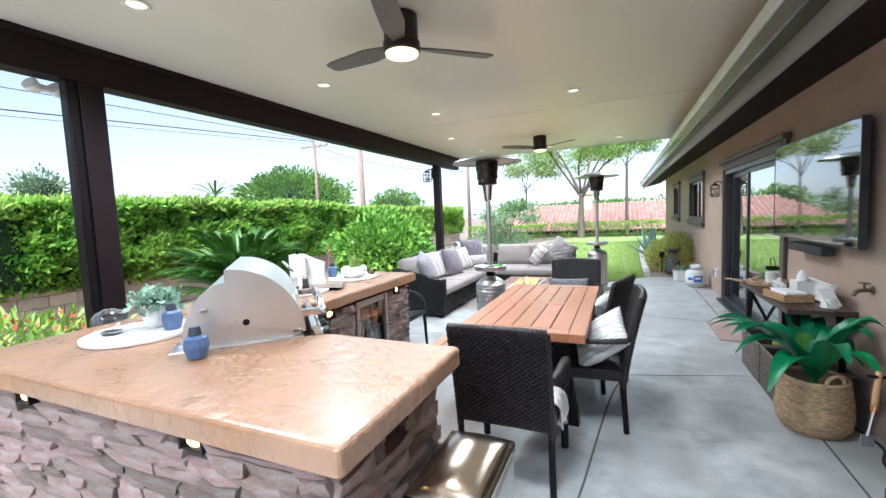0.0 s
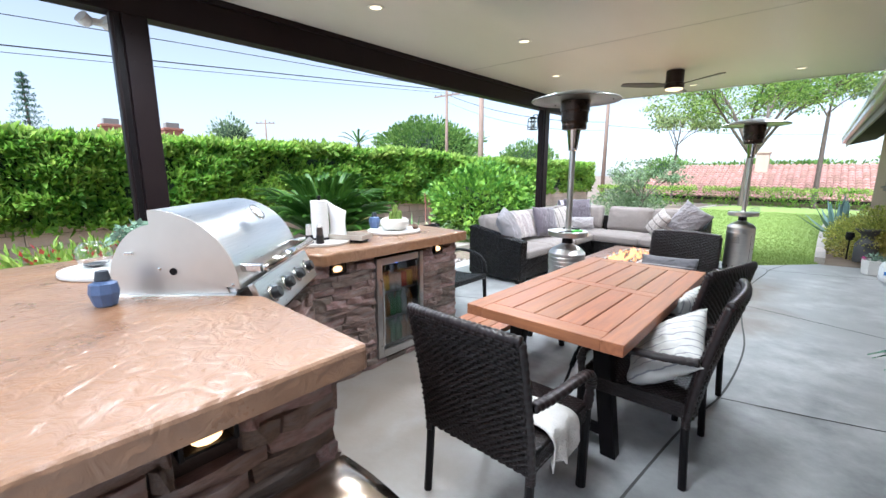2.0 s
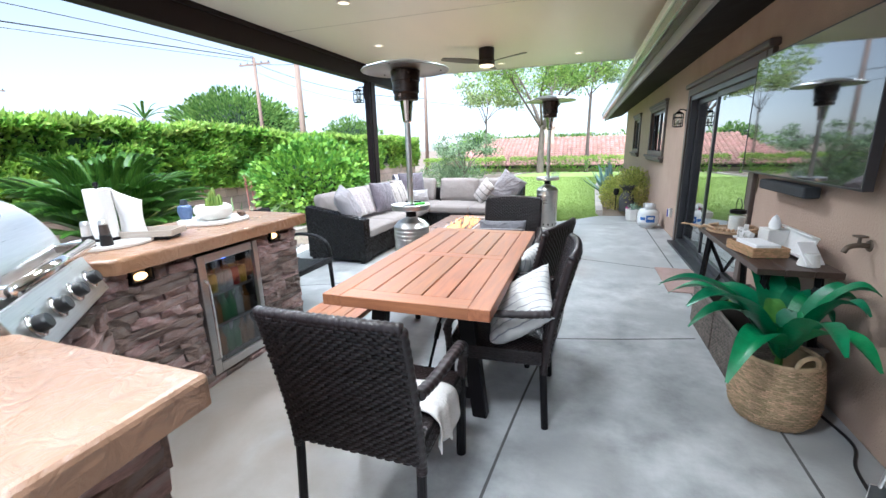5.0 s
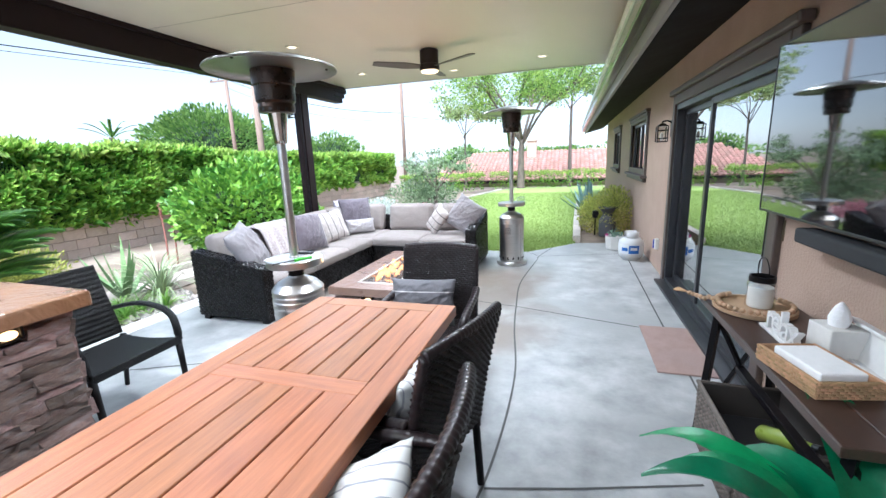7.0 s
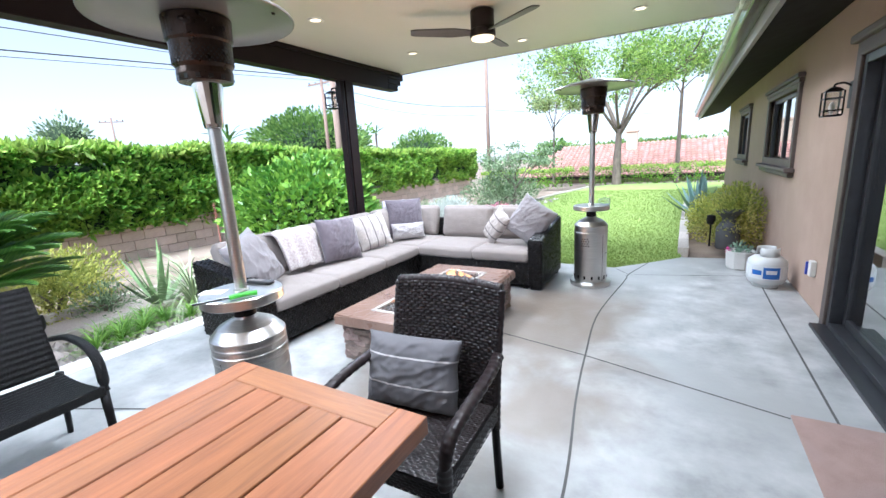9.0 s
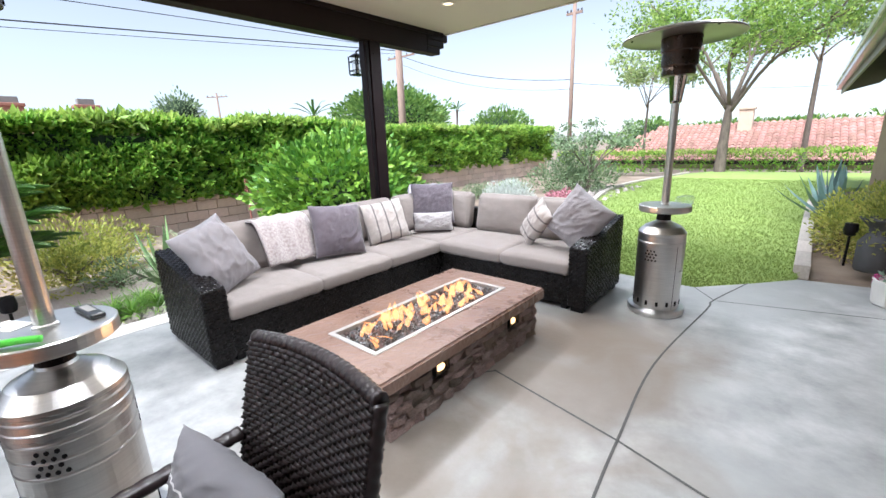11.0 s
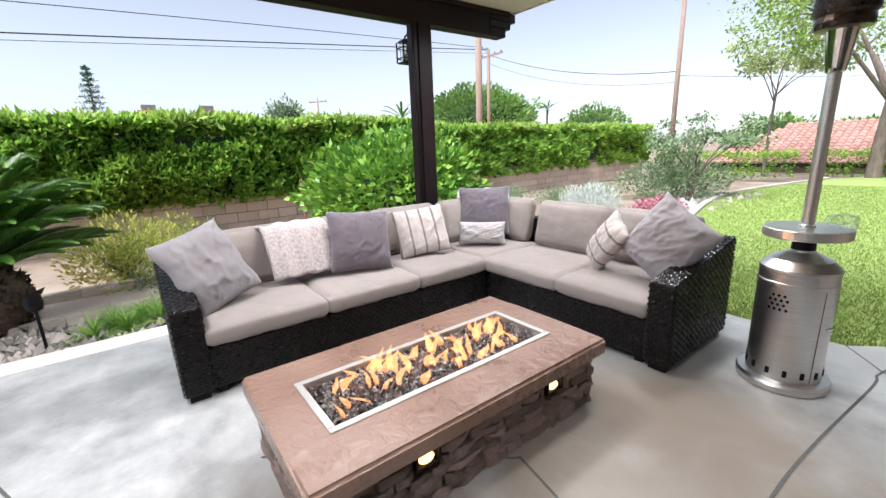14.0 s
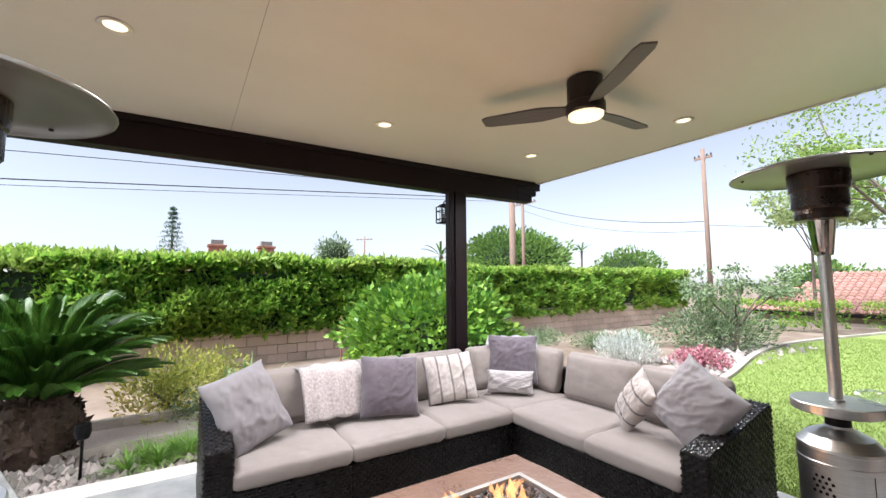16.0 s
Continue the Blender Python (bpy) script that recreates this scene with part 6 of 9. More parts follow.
def heater(x, y, rz, label, ribs=()):
    t = thing("patio_heater", label, "patio heater", pose(x, y, 0, 0, 0, rz), group="patio heaters")
    part("base_ring", lathe([(0.205, 0), (0.218, 0.005), (0.222, 0.04), (0.214, 0.055), (0.18, 0.06)], 44), M_STEEL, t, smooth=False)
    tank = part("tank_cover", lathe([(0.205, 0.055), (0.207, 0.60), (0.211, 0.605), (0.211, 0.625), (0.207, 0.63), (0.206, 0.68), (0.21, 0.685), (0.208, 0.70), (0.16, 0.745), (0.07, 0.785), (0.06, 0.80)], 56), M_STEEL, t, "brushed steel tank cover", smooth=False)
    tank.matrix_basis = Matrix.Diagonal((0.86, 0.86, 1, 1))
    for z in ribs:
        part("rib", lathe([(0.2055, z - 0.008), (0.210, z - 0.003), (0.210, z + 0.003), (0.2055, z + 0.008)], 56, cap=False), M_STEEL, tank, smooth=True)
    for k in range(14):
        a = 2 * math.pi * k / 14
        part("slot", bbox(-0.012, 0.012, -0.004, 0.003, -0.02, 0.02, 0.003), M_BLACK, tank).matrix_basis = pose(0.2065 * math.cos(a), 0.2065 * math.sin(a), 0.11, 0, 0, math.degrees(a) + 90)
    for k in (0, 1, 2):
        bm = bmesh.new()
        for i in range(7):
            for j in range(4):
                if (i + j) % 2 == 0:
                    lathe([(0.009, -0.002), (0.009, 0.0025)], 6, bm=bm, m=Matrix.Rotation((i - 3) * 0.075, 4, "Z") @ pose(0.2068, 0, 0.48 + j * 0.026, 0, 90, 0))
        part("vent_pattern", bm, M_BLACK, tank, "pierced vent pattern").matrix_basis = pose(0, 0, 0, 0, 0, -60 + 120 * k)
    part("door_seam", bbox(0.2072, 0.2085, -0.002, 0.002, 0.07, 0.60), M_BLACK, tank).matrix_basis = pose(0, 0, 0, 0, 0, -115)
    part("latch", bbox(0.208, 0.218, -0.03, 0.03, 0.38, 0.395, 0.003), M_CHROME, tank).matrix_basis = pose(0, 0, 0, 0, 0, -95)
    part("neck", lathe([(0.055, 0.79), (0.05, 0.88)], 24), M_BLACK, t)
    part("shelf", lathe([(0.05, 0.868), (0.186, 0.868), (0.193, 0.874), (0.193, 0.915), (0.188, 0.92), (0.03, 0.92)], 48), M_STEEL, t, "round steel shelf")
    part("pole", lathe([(0.036, 0.92), (0.036, 0.93), (0.029, 0.935), (0.029, 1.75)], 24), M_STEEL, t, smooth=False)
    part("lower_cone", lathe([(0.031, 1.70), (0.040, 1.705), (0.043, 1.72), (0.064, 1.90), (0.066, 1.915)], 32), M_CHROME, t, "tapered polished cone")
    em_ = part("emitter", lathe([(0.085, 1.895), (0.110, 1.90), (0.116, 1.93), (0.112, 1.955), (0.122, 1.97), (0.126, 2.06), (0.134, 2.07), (0.138, 2.16)], 40), M_BRONZE, t, "dark bronze emitter screen")
    bm = bmesh.new()
    for i in range(36):
        for j in range(6):
            a = 2 * math.pi * (i + 0.5 * (j % 2)) / 36
            lathe([(0.005, 0), (0.005, 0.0022)], 6, bm=bm, m=Matrix.Rotation(a, 4, "Z") @ pose(0.1225, 0, 1.975 + j * 0.012, 0, 90, 0))
    part("pierced_band", bm, M_BLACKP, em_, "pierced emitter holes")
    bm = bmesh.new()
    for i in range(14):
        a = 2 * math.pi * i / 14
        box(bm, -0.009, 0.009, -0.002, 0.002, -0.012, 0.012, m=Matrix.Rotation(a, 4, "Z") @ pose(0.1125, 0, 1.918, 0, 0, 90))
    part("burner_slots", bm, M_BLACKP, em_)
    ref = part("reflector", lathe([(0.03, 2.158), (0.12, 2.165), (0.30, 2.18), (0.40, 2.162), (0.406, 2.157), (0.408, 2.163), (0.40, 2.174), (0.30, 2.205), (0.12, 2.245), (0.03, 2.255)], 56), mat("grey_reflector_enamel", (0.26, 0.26, 0.25), (0.2, 0.2, 0.19), rough=0.35, metal=0.6, scale=4) if "grey_reflector_enamel" not in MATS else MATS["grey_reflector_enamel"], t, "wide domed heat reflector", smooth=True)
    for i in range(3):
        a = 2 * math.pi * i / 3
        part("reflector_bolt", lathe([(0.009, 0), (0.008, -0.012), (0.001, -0.014)], 8, m=pose(0.34 * math.cos(a), 0.34 * math.sin(a), 2.178)), M_BLACK, ref)
    return t


heater(-1.20, 5.63, 30, "tall stainless patio heater with a shelf beside the table", (0.46, 0.52, 0.58, 0.66))
heater(-0.155, 9.25, 80, "tall stainless patio heater at the lawn edge")
# things on the heater shelves
lt = thing("gas_lighter", "long black lighter with a bright green handle", "lighter", pose(-1.10, 5.50, 0.922, 0, 0, 62), group="")
part("lighter_handle", tube(curve3([(0.0, 0, 0.012), (0.06, 0.004, 0.014), (0.12, 0.0, 0.012)], 6), 0.012, 8), mat("bright_green_plastic", (0.12, 0.62, 0.06), rough=0.35, scale=10), lt, "bright green grip", smooth=True)
part("lighter_wand", tube([(-0.15, 0, 0.012), (0.0, 0, 0.012)], 0.005, 8), M_BLACKP, lt)
ph = thing("remote_control", "slim black remote lying on the heater shelf", "remote", pose(-1.22, 5.75, 0.921, 0, 0, 8))
part("remote_body", bbox(-0.085, 0.085, -0.022, 0.022, 0, 0.016, 0.006), M_BLACKP, ph)
part("remote_keys", bbox(-0.06, 0.03, -0.013, 0.013, 0.016, 0.0175, 0.001), M_FASCIA, ph)
ca = thing("instruction_card", "small white card on the heater shelf", "card", pose(-1.31, 5.55, 0.921, 0, 0, 28))
part("card_sheet", bbox(-0.06, 0.06, -0.035, 0.035, 0, 0.002), M_PAPER, ca)
part("printed_lines", bbox(-0.045, 0.02, -0.02, -0.012, 0.002, 0.0024), M_FASCIA, ca)
bm = bmesh.new()
bmesh.ops.create_icosphere(bm, subdivisions=3, radius=0.07)
for v in bm.verts:
    v.co *= 1 + 0.5 * noise.noise(v.co * 22)
    v.co.z = max(v.co.z * 0.6, -0.028)
solo("plastic_wrap", bm, glassy("crumpled_clear_plastic", (0.93, 0.95, 0.96), 0.12), "crumpled clear plastic on the heater shelf", "wrapper", m=pose(-0.02, 9.33, 0.952), smooth=False)

# ---- along the house wall ----
tv = thing("wall_television", "large black flat television on the stucco wall, reflecting the garden", "television", pose(1.70, 5.185, 1.64, 0, 0, -90))
M_SCREEN = mat("glossy_black_screen", (0.006, 0.006, 0.007), rough=0.035, scale=3, spec=0.9, rvar=0.01, coat=1.0)
part("screen", bbox(-0.805, 0.805, -0.004, 0.0, -0.42, 0.425), M_SCREEN, tv, "dark glossy screen")
bm = bmesh.new()
for a in ((-0.815, -0.805, -0.432, 0.435), (0.805, 0.815, -0.432, 0.435)):
    box(bm, a[0], a[1], -0.007, 0.04, a[2], a[3], 0.002)
box(bm, -0.805, 0.805, -0.007, 0.04, 0.425, 0.435, 0.002)
box(bm, -0.805, 0.805, -0.007, 0.04, -0.432, -0.42, 0.002)
part("bezel", bm, M_CHROME_D, tv, "thin dark bezel")
part("back_shell", bbox(-0.78, 0.78, 0.0, 0.05, -0.40, 0.40, 0.012), M_BLACKP, tv)
part("wall_bracket", bbox(-0.2, 0.2, 0.05, 0.10, -0.2, 0.2, 0.004), M_BLACK, tv)
sb = thing("soundbar", "dark grey soundbar fixed under the television", "soundbar", pose(1.70, 5.22, 1.145, 0, 0, -90))
part("soundbar_body", bbox(-0.34, 0.34, -0.02, 0.07, -0.035, 0.035, 0.014, 3), mat("charcoal_speaker_cloth", (0.03, 0.032, 0.036), rough=0.8, scale=200, bump=0.4, bscale=400), sb)
part("wall_mount", bbox(-0.1, 0.1, 0.07, 0.10, -0.02, 0.02), M_BLACK, sb)


def gang_box(x, y, z, label, w=0.075, h=0.12):
    t = thing("outlet_cover", label, "outlet", pose(x, y, z, 0, 0, -90))
    part("cover_plate", bbox(-w / 2, w / 2, -0.006, 0.0, -h / 2, h / 2, 0.003), mat("bronze_plate" + str(int(y * 10)), (0.16, 0.12, 0.07), rough=0.4, metal=0.5, scale=10), t)
    part("socket", bbox(-0.018, 0.018, -0.009, -0.006, -0.04, 0.04, 0.002), M_BLACKP, t)
    return t


gang_box(WALL_X, 5.96, 1.10, "bronze weatherproof outlet cover on the stucco wall")
wo = thing("wall_outlet_box", "white weatherproof outlet with a plugged-in blue adapter", "outlet", pose(WALL_X, 9.16, 0.36, 0, 0, -90))
part("white_box", bbox(-0.04, 0.04, -0.045, 0.0, -0.07, 0.07, 0.008), M_WHITECER, wo)
part("adapter", bbox(-0.062, -0.042, -0.06, -0.01, -0.07, 0.05, 0.004), mat("blue_adapter", (0.05, 0.07, 0.4), rough=0.4, scale=10), wo, "dark blue adapter")

# hose bib
fa_ = thing("hose_bib", "weathered brass hose tap on the stucco wall", "tap", pose(WALL_X, 4.42, 0.935, 0, 0, -90))
M_BRASS = mat("weathered_brass", (0.16, 0.12, 0.09), rough=0.5, metal=0.7, scale=20, bump=0.2)
part("spout", tube(curve3([(0, 0.0, 0), (0, -0.05, 0), (0, -0.085, -0.012), (0, -0.10, -0.04)], 5), 0.013, 10), M_BRASS, fa_, smooth=True)
part("valve_stem", tube([(0, -0.045, 0), (0, -0.045, 0.045)], 0.008, 8), M_BRASS, fa_)
part("valve_wheel", lathe([(0.03, 0.044), (0.032, 0.047), (0.03, 0.05)], 14, m=pose(0, -0.045, 0)), M_BRASS, fa_)
part("escutcheon", lathe([(0.03, 0), (0.026, 0.006)], 16, m=pose(0, 0, 0, 90, 0, 0)), M_BRASS, fa_)

# console table
co = thing("console_table", "dark wood console table with black X-frame legs against the wall", "console table", pose(1.55, 5.065, 0))
for i in range(3):
    plank("top_board", co, -0.195 + i * 0.13, -0.195 + i * 0.13 + 0.128, -0.63, 0.63, 0.745, 0.78, M_WOODDK)
for y in (-0.55, 0.55):
    for s in (-1, 1):
        part("leg", tube([(s * 0.12, y, 0.745), (s * 0.17, y, 0.0)], 0.022, 4), M_BLACK, co)
        part("x_brace", tube([(s * 0.13, y, 0.70), (-s * 0.15, y, 0.10)], 0.014, 4), M_BLACK, co)
part("long_stretcher", bbox(-0.02, 0.02, -0.55, 0.55, 0.385, 0.42, 0.003), M_BLACK, co)
part("apron", bbox(-0.14, -0.11, -0.57, 0.57, 0.70, 0.745, 0.003), M_BLACK, co)

M_RATTAN = mat("grey_brown_rattan", (0.15, 0.125, 0.105), (0.10, 0.083, 0.07), rough=0.7, scale=30, island=0.4, bump=0.2, bscale=150)
M_RATTAN_D = mat("rattan_core", (0.05, 0.042, 0.036), rough=0.9, scale=20)


def rattan_crate(y, label):
    t = thing("rattan_crate", label, "crate", pose(1.535, y, 0), group="crates under the console")
    a, b, h = 0.19, 0.27, 0.34
    bm = bmesh.new()
    for q in ((-a, -a + 0.014, -b, b), (a - 0.014, a, -b, b), (-a + 0.014, a - 0.014, -b, -b + 0.014), (-a + 0.014, a - 0.014, b - 0.014, b)):
        box(bm, *q, 0, h, 0.003)
    box(bm, -a + 0.014, a - 0.014, -b + 0.014, b - 0.014, 0, 0.012)
    part("shell", bm, M_RATTAN_D, t)
    for o, u, w in (((-a, b, 0.01), (0, -1, 0), 2 * b), ((-a, -b, 0.01), (1, 0, 0), 2 * a), ((a, b, 0.01), (-1, 0, 0), 2 * a), ((a - 0.014, -b, 0.01), (0, 1, 0), 0)):
        if w:
            part("woven_side", weave_mesh("woven_side", flat_patch(o, u, (0, 0, 1)), w, h - 0.02, 0.03, 0.012, M_RATTAN, 0.005, 8), None, t)
    part("rim", tube([(-a, -b, h), (-a, b, h), (a, b, h), (a, -b, h), (-a, -b, h)], 0.013, 8), M_RATTAN, t)
    return t


rattan_crate(5.27, "grey-brown rattan crate with garden things under the console")
rattan_crate(4.70, "grey-brown rattan crate under the console")
bo = thing("green_bottle", "green bottle lying in the rattan crate", "bottle", pose(1.51, 5.20, 0.30, 66, 0, 20))
part("bottle_body", lathe([(0.03, 0), (0.036, 0.01), (0.036, 0.17), (0.02, 0.22), (0.014, 0.26)], 20), mat("olive_green_plastic", (0.25, 0.32, 0.05), rough=0.3, scale=6), bo, smooth=True)
part("bottle_cap", lathe([(0.017, 0.26), (0.017, 0.29)], 14), M_BLACKP, bo)
solo("clutter_box", bbox(-0.12, 0.12, -0.18, 0.18, 0.0, 0.2, 0.006), M_BLACKP, "dark box of garden things inside the crate", "box", m=pose(1.54, 5.28, 0.015))

ttray = thing("bead_tray", "round wooden tray with a bead garland on the console", "tray", pose(1.53, 5.49, 0.781))
M_PALEWOOD = mat("pale_wood_beads", (0.48, 0.32, 0.19), (0.38, 0.24, 0.14), rough=0.6, scale=10, objrand=0.15)
part("tray_disc", lathe([(0.16, 0), (0.17, 0.006), (0.17, 0.022), (0.162, 0.022), (0.158, 0.01), (0.001, 0.01)], 40), M_PALEWOOD, ttray)
bead = mesh_of("bead", lathe([(0.004, -0.012), (0.011, -0.007), (0.0135, 0), (0.011, 0.007), (0.004, 0.012)], 12), M_PALEWOOD, True)
for k in range(26):
    a = 2.0 + k * 0.19
    ob = new("bead", bead)
    ob.parent = ttray
    ob.matrix_basis = pose(0.15 * math.cos(a), 0.15 * math.sin(a), 0.034, 90, 0, math.degrees(a))
for k in range(7):
    ob = new("bead", bead)
    ob.parent = ttray
    ob.matrix_basis = pose(-0.16 - 0.012 * k, 0.05 + 0.022 * k, 0.03 if k < 2 else 0.014, 90, 0, 60)
bm = bmesh.new()
for k in range(26):
    a = random.Random(k).uniform(-0.35, 0.35)
    tube([(-0.24, 0.19, 0.016), (-0.24 - 0.075 * math.cos(a + 0.9), 0.19 + 0.075 * math.sin(a + 0.9), 0.006 + 0.012 * random.Random(k + 50).random())], 0.0035, 4, bm=bm)
part("tassel", bm, mat("straw_tassel", (0.42, 0.27, 0.14), rough=0.9, scale=30), ttray, "straw tassel")
jar = thing("candle_jar", "glass jar lantern with a white candle and wire handle", "candle lantern", pose(1.56, 5.51, 0.793))
part("candle", lathe([(0.05, 0.002), (0.052, 0.006), (0.052, 0.10), (0.045, 0.104), (0.001, 0.1)], 28), M_WHITECER, jar, "white candle")
part("glass", lathe([(0.056, 0), (0.06, 0.004), (0.06, 0.115), (0.05, 0.135)], 28, cap=False), M_BUBBLE, jar, smooth=True).visible_shadow = False
part("metal_collar", lathe([(0.052, 0.128), (0.055, 0.13), (0.055, 0.155), (0.046, 0.157)], 28, cap=False), M_BLACK, jar)
part("wire_handle", tube(curve3([(0, -0.055, 0.145), (0, -0.06, 0.2), (0, -0.01, 0.245), (0, 0.05, 0.22), (0, 0.055, 0.145)], 6), 0.003, 6), M_BLACK, jar)

M_WHITEPAINT = mat("white_painted_wood", (0.74, 0.73, 0.71), rough=0.5, scale=8, bump=0.05)
sg = thing("word_sign", "white cut-out script sign reading relax on the console", "sign", pose(1.50, 5.12, 0.782, 0, 0, -90))
bars_text(sg, "relax", 0.16, pose(0, 0, 0.012, 90, 0, 0), M_WHITEPAINT, 0.012, "letters", 0.82)
part("sign_foot", bbox(-0.17, 0.17, -0.02, 0.02, 0.0, 0.012, 0.002), M_WHITEPAINT, sg)
nb = thing("serving_tray", "white-washed rectangular tray leaning on the console", "tray", pose(1.66, 4.86, 0.782, 0, 0, -90) @ pose(0, 0, 0, -14, 0, 0))
bm = bmesh.new()
frame_z = 0.13
box(bm, -0.20, 0.20, 0, 0.012, 0, frame_z, 0.003)
box(bm, -0.21, 0.21, -0.03, 0.012, -0.0, 0.012, 0.003)
box(bm, -0.21, 0.21, -0.03, 0.012, frame_z, frame_z + 0.012, 0.003)
part("tray_panel", bm, M_WHITEPAINT, nb)
bk = thing("napkin_basket", "small wicker basket with folded paper napkins on the console", "basket", pose(1.47, 4.82, 0.781, 0, 0, 12))
M_STRAW = mat("honey_wicker", (0.46, 0.28, 0.14), (0.34, 0.2, 0.1), rough=0.65, scale=30, island=0.3, bump=0.3, bscale=160)
bm = bmesh.new()
for q in ((-0.10, -0.088, -0.14, 0.14), (0.088, 0.10, -0.14, 0.14), (-0.088, 0.088, -0.14, -0.128), (-0.088, 0.088, 0.128, 0.14)):
    box(bm, *q, 0, 0.06, 0.003)
box(bm, -0.088, 0.088, -0.128, 0.128, 0, 0.01)
part("basket_wall", bm, M_STRAW, bk)
for o, u, w in (((-0.10, 0.14, 0.004), (0, -1, 0), 0.28), ((-0.10, -0.14, 0.004), (1, 0, 0), 0.2)):
    part("woven_side", weave_mesh("woven_side", flat_patch(o, u, (0, 0, 1)), w, 0.055, 0.022, 0.009, M_STRAW, 0.004, 9), None, bk)
part("napkin_stack", bbox(-0.07, 0.07, -0.11, 0.10, 0.01, 0.072, 0.006), M_PAPER, bk, "stack of pale napkins")
bx = thing("tissue_box", "white tissue box with a pulled tissue on the console", "tissue box", pose(1.62, 5.02, 0.781, 0, 0, 8))
part("carton", bbox(-0.06, 0.06, -0.06, 0.06, 0, 0.12, 0.004), M_WHITECER, bx)
bm = lathe([(0.03, 0.12), (0.035, 0.15), (0.02, 0.19), (0.004, 0.21)], 9, cap=False)
part("tissue", bm, M_PAPER, bx, smooth=True)
cn = thing("paper_cone", "white tilted paper cone stand on the console", "cone", pose(1.63, 4.56, 0.781, 0, 0, 20))
part("cone_cup", lathe([(0.05, 0), (0.052, 0.003), (0.038, 0.07), (0.032, 0.072)], 20), M_WHITECER, cn)
part("tilted_lid", bbox(-0.05, 0.05, -0.004, 0.004, -0.02, 0.12, 0.002), M_PAPER, cn).matrix_basis = pose(0.0, -0.03, 0.03, -38, 0, 0)

# basket with artificial plant
pb = thing("basket_plant", "broad-leaved green plant in a woven seagrass basket", "potted plant", pose(1.46, 4.28, 0))
M_SEAGRASS = mat("seagrass_cane", (0.50, 0.36, 0.21), (0.36, 0.25, 0.14), rough=0.8, scale=30, island=0.35, bump=0.5, bscale=140)
M_SEACORE = mat("seagrass_core", (0.26, 0.18, 0.1), rough=0.9, scale=20)
bprof2 = curve3([(0.155, 0.0, 0), (0.19, 0.06, 0), (0.20, 0.16, 0), (0.19, 0.27, 0), (0.175, 0.36, 0)], 6)
part("basket_core", lathe([(p[0] - 0.006, p[1]) for p in bprof2] + [(0.16, 0.355), (0.165, 0.25), (0.001, 0.24)], 40), M_SEACORE, pb, smooth=True)


def basket_fn(u, v):
    t = min(max(v / 0.40, 0), 1) * (len(bprof2) - 1)
    i = min(int(t), len(bprof2) - 2)
    p = bprof2[i].lerp(bprof2[i + 1], t - i)
    a = u / 0.19
    return Vector((p[0] * math.cos(a), p[0] * math.sin(a), p[1])), Vector((math.cos(a), math.sin(a), 0))


part("basket_weave", weave_mesh("basket_weave", basket_fn, 2 * math.pi * 0.19, 0.40, 0.030, 0.0095, M_SEAGRASS, 0.007, 4), None, pb, "woven seagrass skin")
part("basket_rim", tube([(0.172 * math.cos(2 * math.pi * k / 30), 0.172 * math.sin(2 * math.pi * k / 30), 0.362) for k in range(31)], 0.012, 8), M_SEAGRASS, pb, smooth=True)
for s in (110, 290):
    part("handle", tube(curve3([(0.17 * math.cos(radians(s - 20)), 0.17 * math.sin(radians(s - 20)), 0.355), (0.172 * math.cos(radians(s - 14)), 0.172 * math.sin(radians(s - 14)), 0.41), (0.172 * math.cos(radians(s)), 0.172 * math.sin(radians(s)), 0.43), (0.172 * math.cos(radians(s + 14)), 0.172 * math.sin(radians(s + 14)), 0.41), (0.17 * math.cos(radians(s + 20)), 0.17 * math.sin(radians(s + 20)), 0.355)], 5), 0.011, 8), M_SEAGRASS, pb, smooth=True)
M_LEAF = mat("glossy_deep_green_leaf", (0.018, 0.21, 0.08), (0.010, 0.13, 0.05), rough=0.36, scale=14, stretch=(1, 1, 1), bump=0.2, bscale=60, objrand=0.25, trans=0.12)
M_LEAF_Y = mat("young_lime_leaf", (0.12, 0.30, 0.05), (0.06, 0.2, 0.04), rough=0.4, scale=14, objrand=0.2, trans=0.2)


def strap_leaf(length, width, rise, droop, n=14):
    """An arching strap leaf along +x with a folded midrib."""
    verts, faces = [], []
    for i in range(n + 1):
        t = i / n
        x = length * (t * 0.92)
        z = rise * math.sin(min(t * 1.5, 1.57)) - droop * max(0, t - 0.3) ** 1.8
        w = width * (math.sin(math.pi * min(max(t, 0.02) ** 0.75, 0.995)) ** 0.8) * 0.5 + 0.004
        for s in (-1, -0.5, 0, 0.5, 1):
            verts.append(Vector((x, s * w, z + abs(s) * w * 0.45 + 0.004 * math.sin(t * 14 + s * 3))))
    for i in range(n):
        for s in range(4):
            a = i * 5 + s
            faces.append((a, a + 5, a + 6, a + 1))
    return verts, faces


